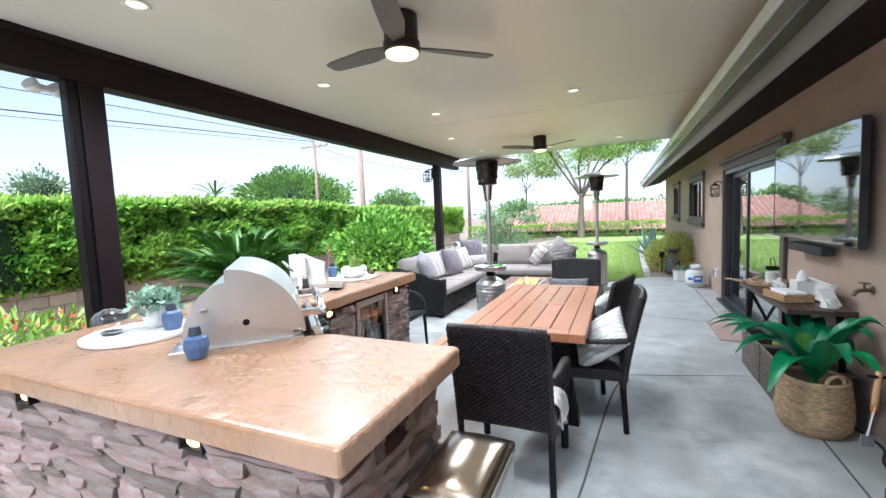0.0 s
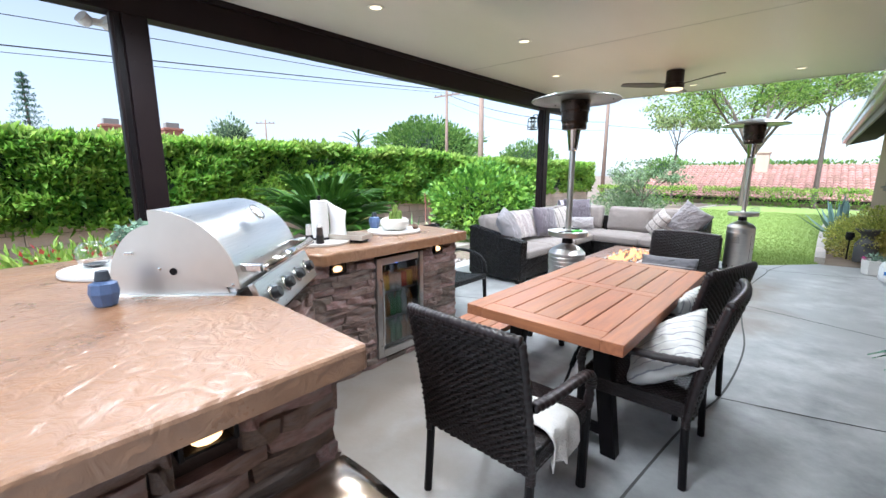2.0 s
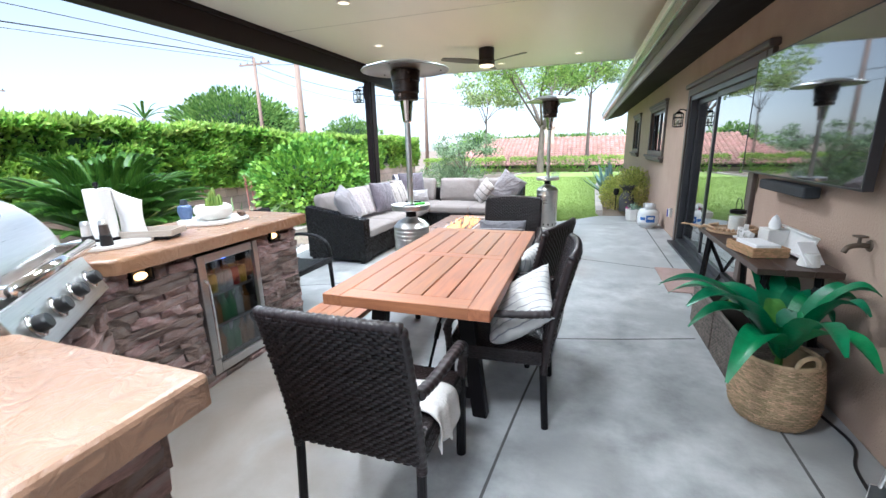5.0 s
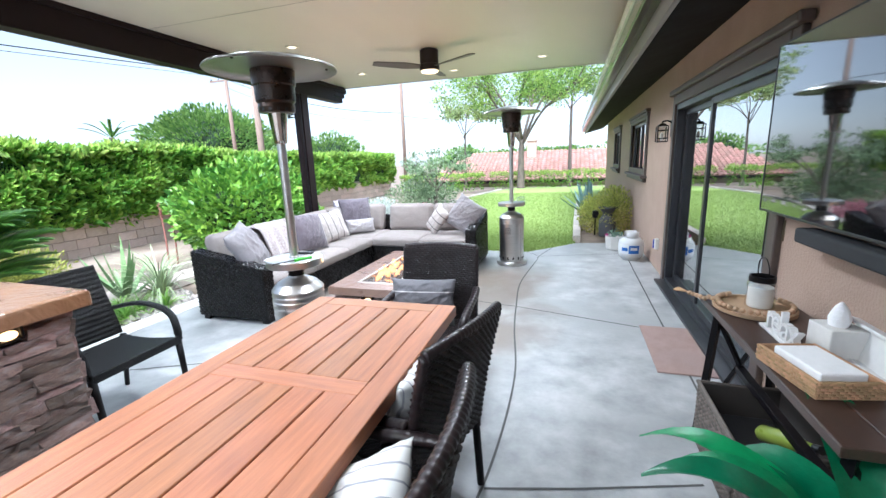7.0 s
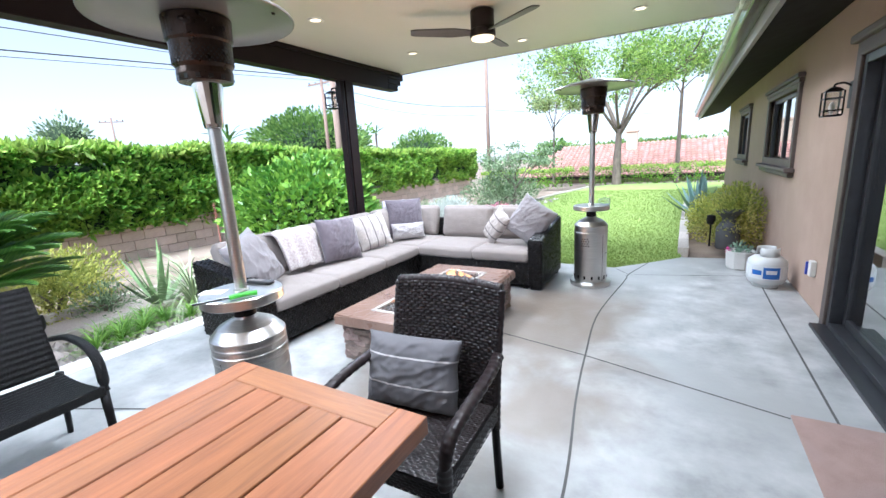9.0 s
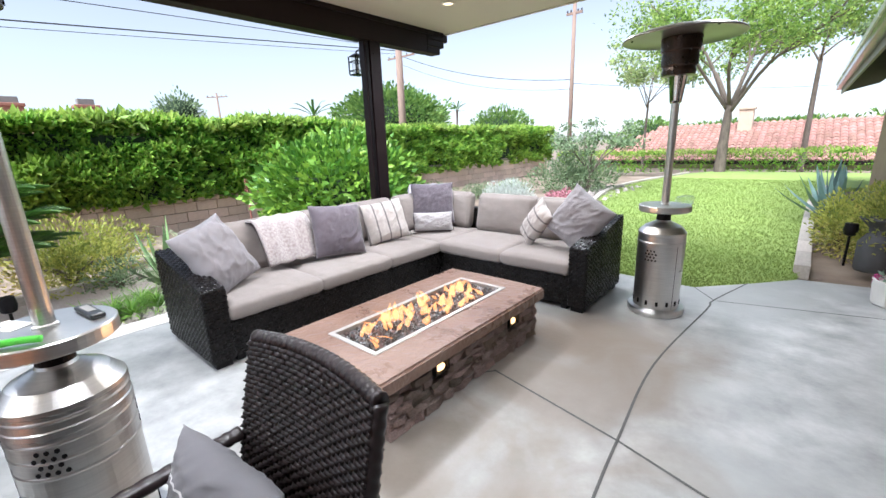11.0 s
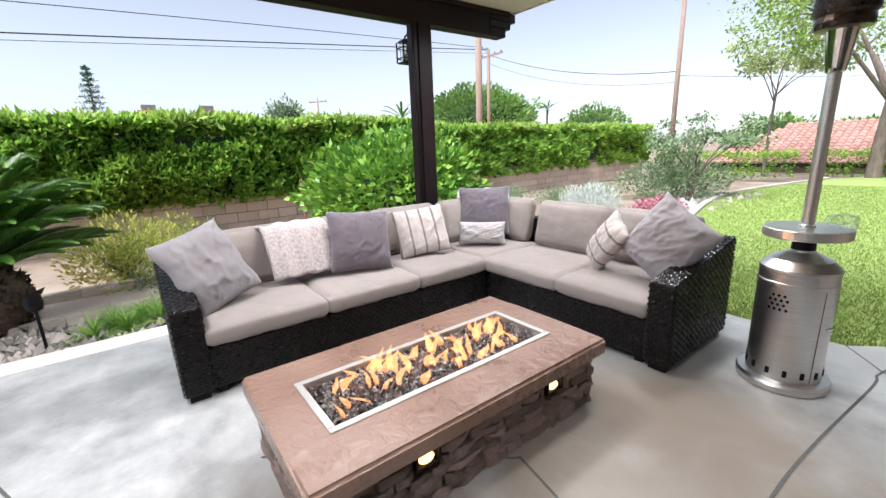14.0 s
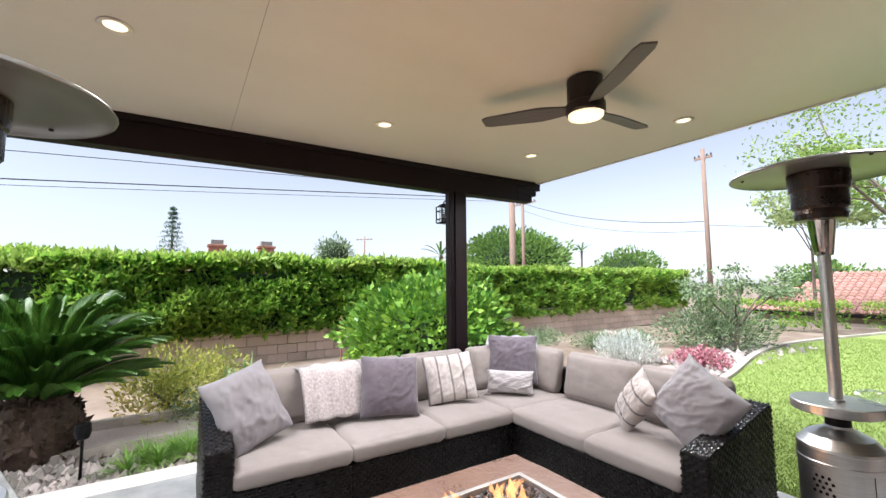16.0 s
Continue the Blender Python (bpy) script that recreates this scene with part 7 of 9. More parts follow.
rng = random.Random(8)
for k in range(28):
    inner = k < 8
    az = k * 137.5
    L = rng.uniform(0.25, 0.34) if inner else rng.uniform(0.52, 0.80)
    rise = L * (rng.uniform(0.7, 0.95) if inner else rng.uniform(0.35, 0.85))
    v, f = strap_leaf(L * (0.45 if inner else 0.95), rng.uniform(0.11, 0.15), rise, 0.0 if inner else rng.uniform(0.3, 0.85) * L)
    ob = part("leaf", raw_mesh("leaf", v, f, M_LEAF_Y if k in (1, 4, 6) else M_LEAF, True), None, pb)
    c_, s_ = math.cos(radians(az)), math.sin(radians(az))
    if c_ > 0.25:
        ob.scale.x = 0.52
    ob.matrix_basis = pose(0.02 * c_, 0.02 * s_, 0.34 + 0.08 * (k / 30), 0, 0, az) @ Matrix.Diagonal((0.5 if c_ > 0.35 else 1, 1, 1, 1))
part("stem", tube([(0, 0, 0.24), (0, 0, 0.5)], 0.022, 8, taper=lambda t: 1 - 0.5 * t), M_LEAF_Y, pb)
solo("cable", tube(curve3([(1.70, 4.36, 0.012), (1.74, 4.1, 0.012), (1.66, 3.9, 0.012), (1.62, 3.6, 0.012)], 8), 0.008, 6), M_BLACKP, "thin dark cable on the slab by the wall", "cable", smooth=True)

# black griddle cart against the wall, its tools hung on the end
gc = thing("griddle_cart", "black steel griddle cart against the stucco wall", "griddle cart", pose(1.545, 2.70, 0))
part("cart_body", bbox(-0.235, 0.225, -0.42, 0.42, 0.30, 0.84, 0.012), M_BLACK, gc)
part("griddle_top", bbox(-0.245, 0.235, -0.43, 0.43, 0.84, 0.90, 0.012), M_BLACKP, gc)
for x in (-0.215, 0.205):
    for y in (-0.40, 0.40):
        part("leg", bbox(x - 0.02, x + 0.02, y - 0.02, y + 0.02, 0.0, 0.30, 0.004), M_BLACK, gc)
part("tool_rail", tube([(-0.30, 0.44, 0.78), (0.2, 0.44, 0.78)], 0.007, 8), M_BLACK, gc)
sp_ = thing("grill_spatula", "steel spatula with a copper collar hanging on the cart", "spatula", pose(1.27, 3.145, 0.46))
part("wooden_handle", tube(curve3([(0.02, 0, 0.34), (0.014, 0, 0.27), (0.008, 0, 0.19)], 5), 0.013, 10), mat("honey_wood_handle", (0.40, 0.22, 0.10), rough=0.5, scale=12), sp_, "wooden handle", smooth=True)
part("copper_collar", tube([(0.008, 0, 0.19), (0.005, 0, 0.165)], 0.0135, 10), mat("copper_collar_metal", (0.6, 0.27, 0.14), rough=0.3, metal=1.0, scale=10), sp_, "copper collar")
part("steel_shaft", tube([(0.005, 0, 0.165), (-0.012, 0, 0.05)], 0.006, 8), M_STEEL, sp_)
part("steel_blade", bbox(-0.035, 0.012, -0.002, 0.002, 0.0, 0.055, 0.001), M_STEEL, sp_)

# door mat
M_MAT = mat("pinkish_brown_doormat", (0.40, 0.28, 0.245), (0.33, 0.225, 0.2), rough=0.97, scale=9, bump=0.9, bscale=240, c3=(0.36, 0.26, 0.235))
solo("door_mat", bbox(-0.225, 0.225, -0.432, 0.432, 0, 0.012, 0.004), M_MAT, "pinkish-brown woven mat before the sliding door", "mat", m=pose(1.52, 6.68, 0.0, 0, 0, 0))

# wall lantern
M_SEEDED = glassy("seeded_lantern_glass", (0.9, 0.9, 0.86), 0.1)


def lantern(m, label):
    t = thing("wall_lantern", label, "wall lamp", m, group="wall lanterns")
    part("back_plate", bbox(-0.055, 0.055, -0.02, 0.0, -0.09, 0.13, 0.006), M_BLACK, t)
    part("arm", tube(curve3([(0, -0.01, 0.09), (0, -0.07, 0.12), (0, -0.13, 0.115), (0, -0.14, 0.09)], 6), 0.009, 8), M_BLACK, t)
    part("roof_cap", lathe([(0.085, 0.055), (0.088, 0.06), (0.05, 0.085), (0.02, 0.095), (0.001, 0.096)], 4, m=pose(0, -0.14, 0, 0, 0, 45)), M_BLACK, t)
    part("glass", lathe([(0.055, -0.13), (0.062, 0.05)], 24, cap=False, m=pose(0, -0.14, 0)), M_SEEDED, t, "seeded glass cylinder", smooth=True).visible_shadow = False
    for sx in (-1, 1):
        for sy in (-1, 1):
            part("cage_upright", bbox(sx * 0.066 - 0.006, sx * 0.066 + 0.006, -0.14 + sy * 0.066 - 0.006, -0.14 + sy * 0.066 + 0.006, -0.14, 0.058), M_BLACK, t)
    for z in (-0.10, 0.0):
        for sx in (-1, 1):
            part("cage_bar", bbox(sx * 0.068 - 0.004, sx * 0.068 + 0.004, -0.20, -0.08, z - 0.005, z + 0.005), M_BLACK, t)
        for yy in (-0.208, -0.072):
            part("cage_bar", bbox(-0.06, 0.06, yy - 0.004, yy + 0.004, z - 0.005, z + 0.005), M_BLACK, t)
    part("bottom_plate", lathe([(0.09, -0.15), (0.095, -0.143), (0.085, -0.135)], 4, m=pose(0, -0.14, 0, 0, 0, 45)), M_BLACK, t)
    part("bulb", lathe([(0.01, -0.13), (0.02, -0.09), (0.022, -0.06), (0.012, -0.035), (0.001, -0.03)], 14, m=pose(0, -0.14, 0)), M_WHITECER, t, smooth=True)
    return t


lantern(pose(WALL_X, 8.84, 1.80, 0, 0, -90) @ Matrix.Diagonal((0.82, 0.82, 0.9, 1)), "black cage wall lantern with seeded glass on the stucco wall")
lantern(pose(-3.42, 8.92, 2.44, 0, 0, -90) , "black cage lantern fixed to the patio post")
fl = thing("flood_light", "white twin flood light fixed beside the patio post", "flood light", pose(-3.44, 2.56, 2.57))
part("mount_bar", bbox(-0.05, 0.01, -0.16, 0.06, -0.02, 0.02, 0.006), M_WHITECER, fl)
for y in (-0.13, 0.0):
    part("lamp_head", lathe([(0.03, 0), (0.045, 0.03), (0.048, 0.07), (0.04, 0.072)], 16, m=pose(-0.03, y, -0.02, 60, 0, 30)), M_WHITECER, fl)

# propane tank
pt = thing("propane_tank", "light grey propane cylinder with a blue printed label by the wall", "gas cylinder", pose(1.55, 9.76, 0, 0, 0, 15))
M_TANK = mat("pale_grey_tank_paint", (0.55, 0.56, 0.56), (0.48, 0.49, 0.49), rough=0.4, scale=5)
part("tank_body", lathe([(0.10, 0.03), (0.15, 0.045), (0.172, 0.085), (0.175, 0.13), (0.175, 0.23), (0.165, 0.285), (0.12, 0.325), (0.05, 0.34)], 44), M_TANK, pt, smooth=True)
part("foot_ring", lathe([(0.11, 0), (0.115, 0.002), (0.115, 0.04), (0.11, 0.04)], 32, cap=False), M_TANK, pt)
col = bmesh.new()
for a0 in (25, 205):
    pts_ = []
    for k in range(13):
        a = radians(a0 + k * 10.5)
        pts_.append((0.10 * math.cos(a), 0.10 * math.sin(a)))
    for i in range(12):
        (xa, ya_), (xb, yb_) = pts_[i], pts_[i + 1]
        vs = [col.verts.new(p) for p in ((xa, ya_, 0.325), (xb, yb_, 0.325), (xb, yb_, 0.42), (xa, ya_, 0.42))]
        col.faces.new(vs)
bmesh.ops.remove_doubles(col, verts=col.verts, dist=0.001)
cp = part("valve_collar", col, M_TANK, pt, smooth=True)
m_ = cp.modifiers.new("thickness", "SOLIDIFY")
m_.thickness = 0.006
part("valve", lathe([(0.02, 0.33), (0.02, 0.37), (0.03, 0.375), (0.03, 0.395), (0.001, 0.4)], 14), M_BRASS, pt)


def wrap_label(name, r, a0, a1, z0, z1, material, parent, label=""):
    verts, faces = [], []
    for k in range(13):
        a = radians(a0 + (a1 - a0) * k / 12)
        verts += [Vector((r * math.cos(a), r * math.sin(a), z0)), Vector((r * math.cos(a), r * math.sin(a), z1))]
    for k in range(12):
        faces.append((2 * k, 2 * k + 2, 2 * k + 3, 2 * k + 1))
    return part(name, raw_mesh(name, verts, faces, material, True), None, parent, label)


M_LBL_W = mat("white_label_film", (0.66, 0.68, 0.70), rough=0.3, scale=6)
M_LBL_B = mat("blue_label_ink", (0.02, 0.12, 0.42), rough=0.3, scale=6)
wl_ = wrap_label("label_film", 0.1762, 150, 330, 0.105, 0.245, M_LBL_W, pt, "white printed label")
wrap_label("label_panel", 0.1772, 238, 285, 0.115, 0.235, M_LBL_B, wl_, "blue label panel")
wrap_label("label_swoosh", 0.1772, 205, 234, 0.15, 0.20, M_LBL_B, wl_)
wrap_label("label_bar", 0.1780, 246, 276, 0.165, 0.205, M_LBL_W, wl_)

# planter, urn, path lamp and stump by the wall
ps_ = thing("stone_planter", "weathered pale stone planter with small plants by the wall", "planter", pose(1.40, 10.45, 0))
part("planter_body", lathe([(0.13, 0), (0.15, 0.02), (0.165, 0.22), (0.15, 0.225), (0.14, 0.19), (0.001, 0.19)], 9), M_CONCRETE_EDGE, ps_)
M_PINK = mat("magenta_petal", (0.55, 0.06, 0.25), rough=0.7, scale=10, island=0.3)
part("foliage", leaf_cloud("foliage", blob_pts(120, (0, 0, 0.24), (0.13, 0.13, 0.06), 3, 0.8), 0.05, M_SAGE, 4), None, ps_)
part("flowers", leaf_cloud("flowers", blob_pts(26, (-0.13, 0, 0.22), (0.03, 0.04, 0.05), 8, 0.8), 0.025, M_PINK, 5), None, ps_)
ur = thing("garden_urn", "dark grey garden urn with a flared rim in the border", "urn", pose(1.36, 11.62, 0))
part("urn_body", lathe([(0.14, 0.0), (0.15, 0.02), (0.155, 0.30), (0.12, 0.36), (0.085, 0.41), (0.09, 0.46), (0.15, 0.53), (0.18, 0.56), (0.17, 0.565), (0.10, 0.50), (0.001, 0.49)], 26), mat("dark_grey_cast_stone", (0.07, 0.07, 0.072), (0.05, 0.05, 0.05), rough=0.7, scale=10, bump=0.2), ur, smooth=True)


def path_lamp(x, y, z, label):
    t = thing("path_light", label, "path light", pose(x, y, z), group="path lights")
    part("stake", tube([(0, 0, 0), (0, 0, 0.34)], 0.012, 8), M_BLACK, t)
    part("shade", lathe([(0.02, 0.33), (0.05, 0.345), (0.062, 0.40), (0.055, 0.465), (0.05, 0.47), (0.001, 0.478)], 18), M_BLACK, t, "ribbed dark shade")
    return t


path_lamp(1.14, 11.62, 0.02, "black tulip-shaped path light beside the house border")
path_lamp(-4.11, 5.57, -0.09, "black tulip-shaped path light beside the patio")

# ---- garden ----
M_BARK = mat("grey_brown_bark", (0.20, 0.16, 0.13), (0.11, 0.085, 0.07), rough=0.95, scale=14, stretch=(1, 1, 0.25), bump=0.8, bscale=40)
M_GROUND = mat("garden_soil", (0.27, 0.205, 0.155), (0.18, 0.135, 0.10), rough=0.95, scale=3, bump=0.8, bscale=20, c3=(0.32, 0.255, 0.205))
M_LAWN = mat("mown_lawn", (0.31, 0.40, 0.11), (0.24, 0.34, 0.08), rough=0.9, scale=2.2, bump=0.8, bscale=70, detail=8, c3=(0.25, 0.33, 0.09))
M_GRASS = mat("grass_blades", (0.30, 0.39, 0.10), (0.23, 0.33, 0.07), rough=0.7, scale=2, island=0.12, trans=0.3, c3=(0.26, 0.34, 0.09))
bm = bmesh.new()
bmesh.ops.create_grid(bm, x_segments=60, y_segments=60, size=600)
for v in bm.verts:
    d = max(abs(v.co.x), abs(v.co.y))
    v.co.z = 0.0 if d < 30 else -min((d - 30) * 0.05, 4)
solo("ground", bm, M_GROUND, "bare brown garden soil reaching the horizon", kind="structure", m=pose(0, 0, -0.12))
lawn_line = [(-0.72, 10.09), (0.0, 10.06), (0.40, 10.46), (0.77, 10.88), (0.80, 14.0), (0.9, 17.4), (1.2, 20.0), (3.0, 21.5), (9.0, 22.5), (9.0, 25.5), (-2.0, 25.5), (-2.68, 24.1), (-3.5, 19.6), (-3.4, 17.0), (-2.75, 14.25), (-2.4, 12.5), (-1.7, 11.0)]
solo("lawn", poly_slab(lawn_line, -0.12, -0.03, 0.0), M_LAWN, "mown green lawn curving round the patio", kind="structure")


def in_poly(p, poly):
    x, y = p
    c = False
    j = len(poly) - 1
    for i in range(len(poly)):
        (xi, yi), (xj, yj) = poly[i], poly[j]
        if (yi > y) != (yj > y) and x < (xj - xi) * (y - yi) / (yj - yi) + xi:
            c = not c
        j = i
    return c


rng = np.random.RandomState(3)
cand = np.stack([rng.uniform(-3.4, 1.2, 90000), 10.05 + 12 * rng.rand(90000) ** 1.7], 1)
keep = np.array([in_poly(p, lawn_line) for p in cand])
gp = np.concatenate([cand[keep], np.full((keep.sum(), 1), -0.032)], 1)
solo("lawn_grass", leaf_cloud("lawn_grass", gp, 0.038, M_GRASS, 2, 1.5, 0.16), None, "short mown grass blades", "grass", kind="stuff")

# kerbs along the lawn
M_KERB = mat("pale_stone_kerb", (0.50, 0.45, 0.40), (0.40, 0.36, 0.32), rough=0.85, scale=6, bump=0.4, objrand=0.15)


def kerb(pts, w, h, z, label):
    t = thing("kerb", label, "kerb", kind="structure")
    ps = curve3([(x, y, 0) for x, y in pts], 8)
    acc = [ps[0]]
    for p in ps[1:]:
        if (p - acc[-1]).length > 0.38:
            acc.append(p)
    me = mesh_of("kerb_stone", bbox(-0.5, 0.5, -0.5, 0.5, 0, 1, 0.03, 1), M_KERB)
    for a, b in zip(acc, acc[1:]):
        ob = new("kerb_stone", me)
        ob.parent = t
        ob.matrix_basis = pose(*((a + b) / 2).xy, z, 0, 0, math.degrees(math.atan2(b.y - a.y, b.x - a.x))) @ Matrix.Diagonal(((b - a).length - 0.008, w, h, 1))
    return t


kerb([(-1.6, 11.0), (-2.4, 12.5), (-2.78, 14.25), (-3.4, 17.0), (-3.5, 19.6), (-2.7, 24.1)], 0.12, 0.12, -0.09, "pale stone kerb between lawn and flower bed")
kerb([(0.80, 11.2), (0.84, 14.0), (0.94, 17.4), (1.2, 20.0)], 0.14, 0.16, -0.09, "pale stone kerb of the border along the house")
kerb([(-4.62, 5.2), (-4.72, 6.2), (-4.75, 8.0), (-4.6, 9.8), (-4.2, 11.5)], 0.08, 0.10, -0.1, "low brown edging of the garden path")
kerb([(-5.45, 4.2), (-5.5, 6.2), (-5.5, 8.0), (-5.4, 9.8)], 0.1, 0.14, -0.1, "low brown edging behind the garden path")
M_GRAVEL = mat("pinkish_gravel", (0.52, 0.44, 0.40), (0.40, 0.33, 0.30), rough=0.95, scale=60, bump=1.0, bscale=120)
solo("garden_path", poly_slab([(-5.42, 3.6), (-4.72, 3.6), (-4.8, 6.2), (-4.82, 8.0), (-4.7, 9.8), (-5.3, 9.8), (-5.44, 8.0), (-5.44, 6.2)], -0.11, -0.055), M_GRAVEL, "pinkish gravel garden path between low edgings", kind="structure")
M_PEB = mat("river_pebble", (0.42, 0.38, 0.35), (0.27, 0.24, 0.22), rough=0.7, scale=12, island=0.5, bump=0.2)
solo("pebbles", pebble_field("pebbles", 700, -4.60, -3.84, 4.6, 7.4, -0.10, 0.055, M_PEB, 9, 0.03), None, "mixed grey and rust river pebbles beside the slab", "pebbles", kind="stuff")
solo("pebbles", pebble_field("pebbles", 350, -4.3, -2.9, 14.0, 19.0, -0.10, 0.10, M_PEB, 19, 0.04), None, "pale garden rocks along the lawn kerb", "rocks", kind="stuff")

# block wall with hedge
M_BLOCK = mat("tan_concrete_block", (0.62, 0.49, 0.41), (0.53, 0.41, 0.34), rough=0.95, scale=5, bump=0.6, bscale=60, objrand=0.14)
M_BLOCKCORE = mat("block_mortar", (0.30, 0.25, 0.21), rough=0.95, scale=10)
bw = thing("block_wall", "tan concrete block garden wall under the hedge", "wall", kind="structure")
part("mortar_core", bbox(-9.09, -8.93, -8, 24.5, -0.4, 0.68), M_BLOCKCORE, bw)
part("cap_course", bbox(-9.13, -8.89, -8, 24.5, 0.68, 0.74, 0.008), M_BLOCKCORE, bw)
bme = mesh_of("block", bbox(-0.5, 0.5, -0.5, 0.5, -0.5, 0.5, 0.02, 1), M_BLOCK)
for r in range(4):
    for k in range(62):
        y = -1.0 + k * 0.41 + 0.205 * (r % 2)
        ob = new("block", bme)
        ob.parent = bw
        ob.matrix_basis = pose(-8.915, y, -0.04 + r * 0.2) @ Matrix.Diagonal((0.05, 0.398, 0.188, 1))

M_HEDGE = mat("hedge_leaf", (0.33, 0.55, 0.085), (0.19, 0.41, 0.055), rough=0.55, scale=1.2, island=0.45, trans=0.45, c3=(0.27, 0.43, 0.06))
# Paler leaf: new growth on top, painted brightness on the front.
M_HEDGE_TIP = mat("fresh_lit_hedge_tip", (0.44, 0.58, 0.13), (0.32, 0.49, 0.09), rough=0.55, scale=1.5, island=0.35, trans=0.45)
# Near-black green: the shade between the leaves is put into this colour.
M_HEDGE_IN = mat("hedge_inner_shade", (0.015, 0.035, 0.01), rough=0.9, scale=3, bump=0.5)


def hedge_mass(label, x0, x1, y0, y1, z0, z1, n, size, seed, front="e"):
    t = thing("hedge", label, "hedge")
    # Dark solid core stands in for the shade inside the hedge.
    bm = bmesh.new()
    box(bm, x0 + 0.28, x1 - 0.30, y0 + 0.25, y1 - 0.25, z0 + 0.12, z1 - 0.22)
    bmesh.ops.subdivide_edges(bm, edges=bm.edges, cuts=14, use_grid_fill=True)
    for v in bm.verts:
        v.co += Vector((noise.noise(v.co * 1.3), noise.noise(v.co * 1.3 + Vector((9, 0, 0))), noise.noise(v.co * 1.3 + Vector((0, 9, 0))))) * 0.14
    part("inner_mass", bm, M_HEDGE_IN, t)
    rng = np.random.RandomState(seed)
    nf, nt = int(n * 0.62), int(n * 0.38)
    y = rng.uniform(y0, y1, nf)
    z = rng.uniform(z0, z1, nf)
    bulge = np.array([noise.noise(Vector((a * 0.9, b * 1.4, seed))) * 0.30 + noise.noise(Vector((a * 3.1, b * 3.6, seed))) * 0.20 for a, b in zip(y, z)])
    edge = np.clip((z - z0) / 0.25, 0, 1) ** 0.5
    xf = x1 - 0.25 + bulge - (1 - edge) * 0.1 - rng.rand(nf) ** 2 * 0.22
    keep = rng.rand(nf) < np.clip(0.66 + bulge * 2.0, 0.12, 1)
    if front == "s":
        pf = np.stack([y, xf, z], 1)[keep]
    else:
        pf = np.stack([xf, y, z], 1)[keep]
    dirs = np.tile(np.array([(1, 0, 0.15)] if front != "s" else [(0, -1, 0.15)]), (len(pf), 1))
    if front == "s":
        pf[:, 1] = (x1 - pf[:, 1]) + x0
    part("front_leaves", leaf_cloud("front_leaves", pf, size, M_HEDGE, seed, 0.25, 0.40, dirs), None, t)
    # Paler leaves on the bulges brighten the front by colour.
    sprig = pf[(bulge[keep] > 0.02) & (rng.rand(len(pf)) < 0.33)] + np.array((0, -0.04, 0.03) if front == "s" else (0.04, 0, 0.03))
    tagged(part("young_growth", leaf_cloud("young_growth", sprig, size * 0.8, M_HEDGE_TIP, seed + 9, 0.7, 0.34, dirs[:len(sprig)]), None, t, "lighter leaf sprigs on the bulges, their colour brightening the hedge front"), kind="stuff")
    yt, xt = rng.uniform(y0, y1, nt), rng.uniform(x0, x1 - 0.15, nt)
    top = np.array([z1 - 0.12 + noise.noise(Vector((a * 0.8, b * 1.2, seed + 5))) * 0.16 for a, b in zip(yt, xt)]) + rng.rand(nt) * 0.16
    ptp = np.stack([xt, yt, top] if front != "s" else [yt, xt, top], 1)
    part("top_growth", leaf_cloud("top_growth", ptp, size * 0.85, M_HEDGE_TIP, seed + 1, 1.1, 0.38), None, t, "fresh yellow-green top growth")
    return t


hedge_mass("dense clipped green hedge with pale new tips over the block wall", -10.6, -8.55, -6.0, 12.2, 0.50, 2.03, 90000, 0.215, 5)
hedge_mass("dense clipped green hedge, farther stretch over the block wall", -10.4, -8.65, 12.0, 25.0, 0.50, 1.92, 40000, 0.20, 6)


def shrub(name, label, c, r, n, size, material, seed, category="shrub", core=True, lump=0.25, wide=0.4, up=0.5, fill=0.4):
    t = thing(name, label, category, pose(c[0], c[1], 0))
    # Dark core, coloured as the shade deep in the shrub.
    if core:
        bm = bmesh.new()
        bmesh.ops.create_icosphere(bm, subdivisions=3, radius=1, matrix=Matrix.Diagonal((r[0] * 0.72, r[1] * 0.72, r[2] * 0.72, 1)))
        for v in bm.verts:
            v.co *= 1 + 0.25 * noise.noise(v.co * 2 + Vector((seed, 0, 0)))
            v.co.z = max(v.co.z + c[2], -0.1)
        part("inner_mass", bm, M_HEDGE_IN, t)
    for k in range(5):
        a = k * 1.3 + seed
        part("stem", tube([(0, 0, -0.12), (0.15 * r[0] * math.cos(a), 0.15 * r[1] * math.sin(a), c[2] * 0.5), (0.5 * r[0] * math.cos(a), 0.5 * r[1] * math.sin(a), c[2])], 0.022, 6, taper=lambda q: 1 - 0.6 * q), M_BARK, t)
    p = blob_pts(n, (0, 0, c[2]), r, seed, fill, lump, zmin=-0.08)
    part("foliage", leaf_cloud("foliage", p, size, material, seed, up, wide, (p - np.array((0, 0, c[2]))) / np.array(r)), None, t)
    return t



M_GLOSSY = mat("glossy_shrub_leaf", (0.23, 0.43, 0.06), (0.11, 0.27, 0.035), rough=0.42, scale=2, island=0.5, trans=0.25, c3=(0.2, 0.36, 0.05))
M_OLIVE = mat("yellow_green_shrub_leaf", (0.44, 0.46, 0.10), (0.30, 0.35, 0.07), rough=0.6, scale=3, island=0.4, trans=0.4, c3=(0.56, 0.48, 0.14))
M_SILVER = mat("silver_white_foliage", (0.68, 0.71, 0.67), (0.52, 0.58, 0.52), rough=0.8, scale=3, island=0.2, trans=0.2)
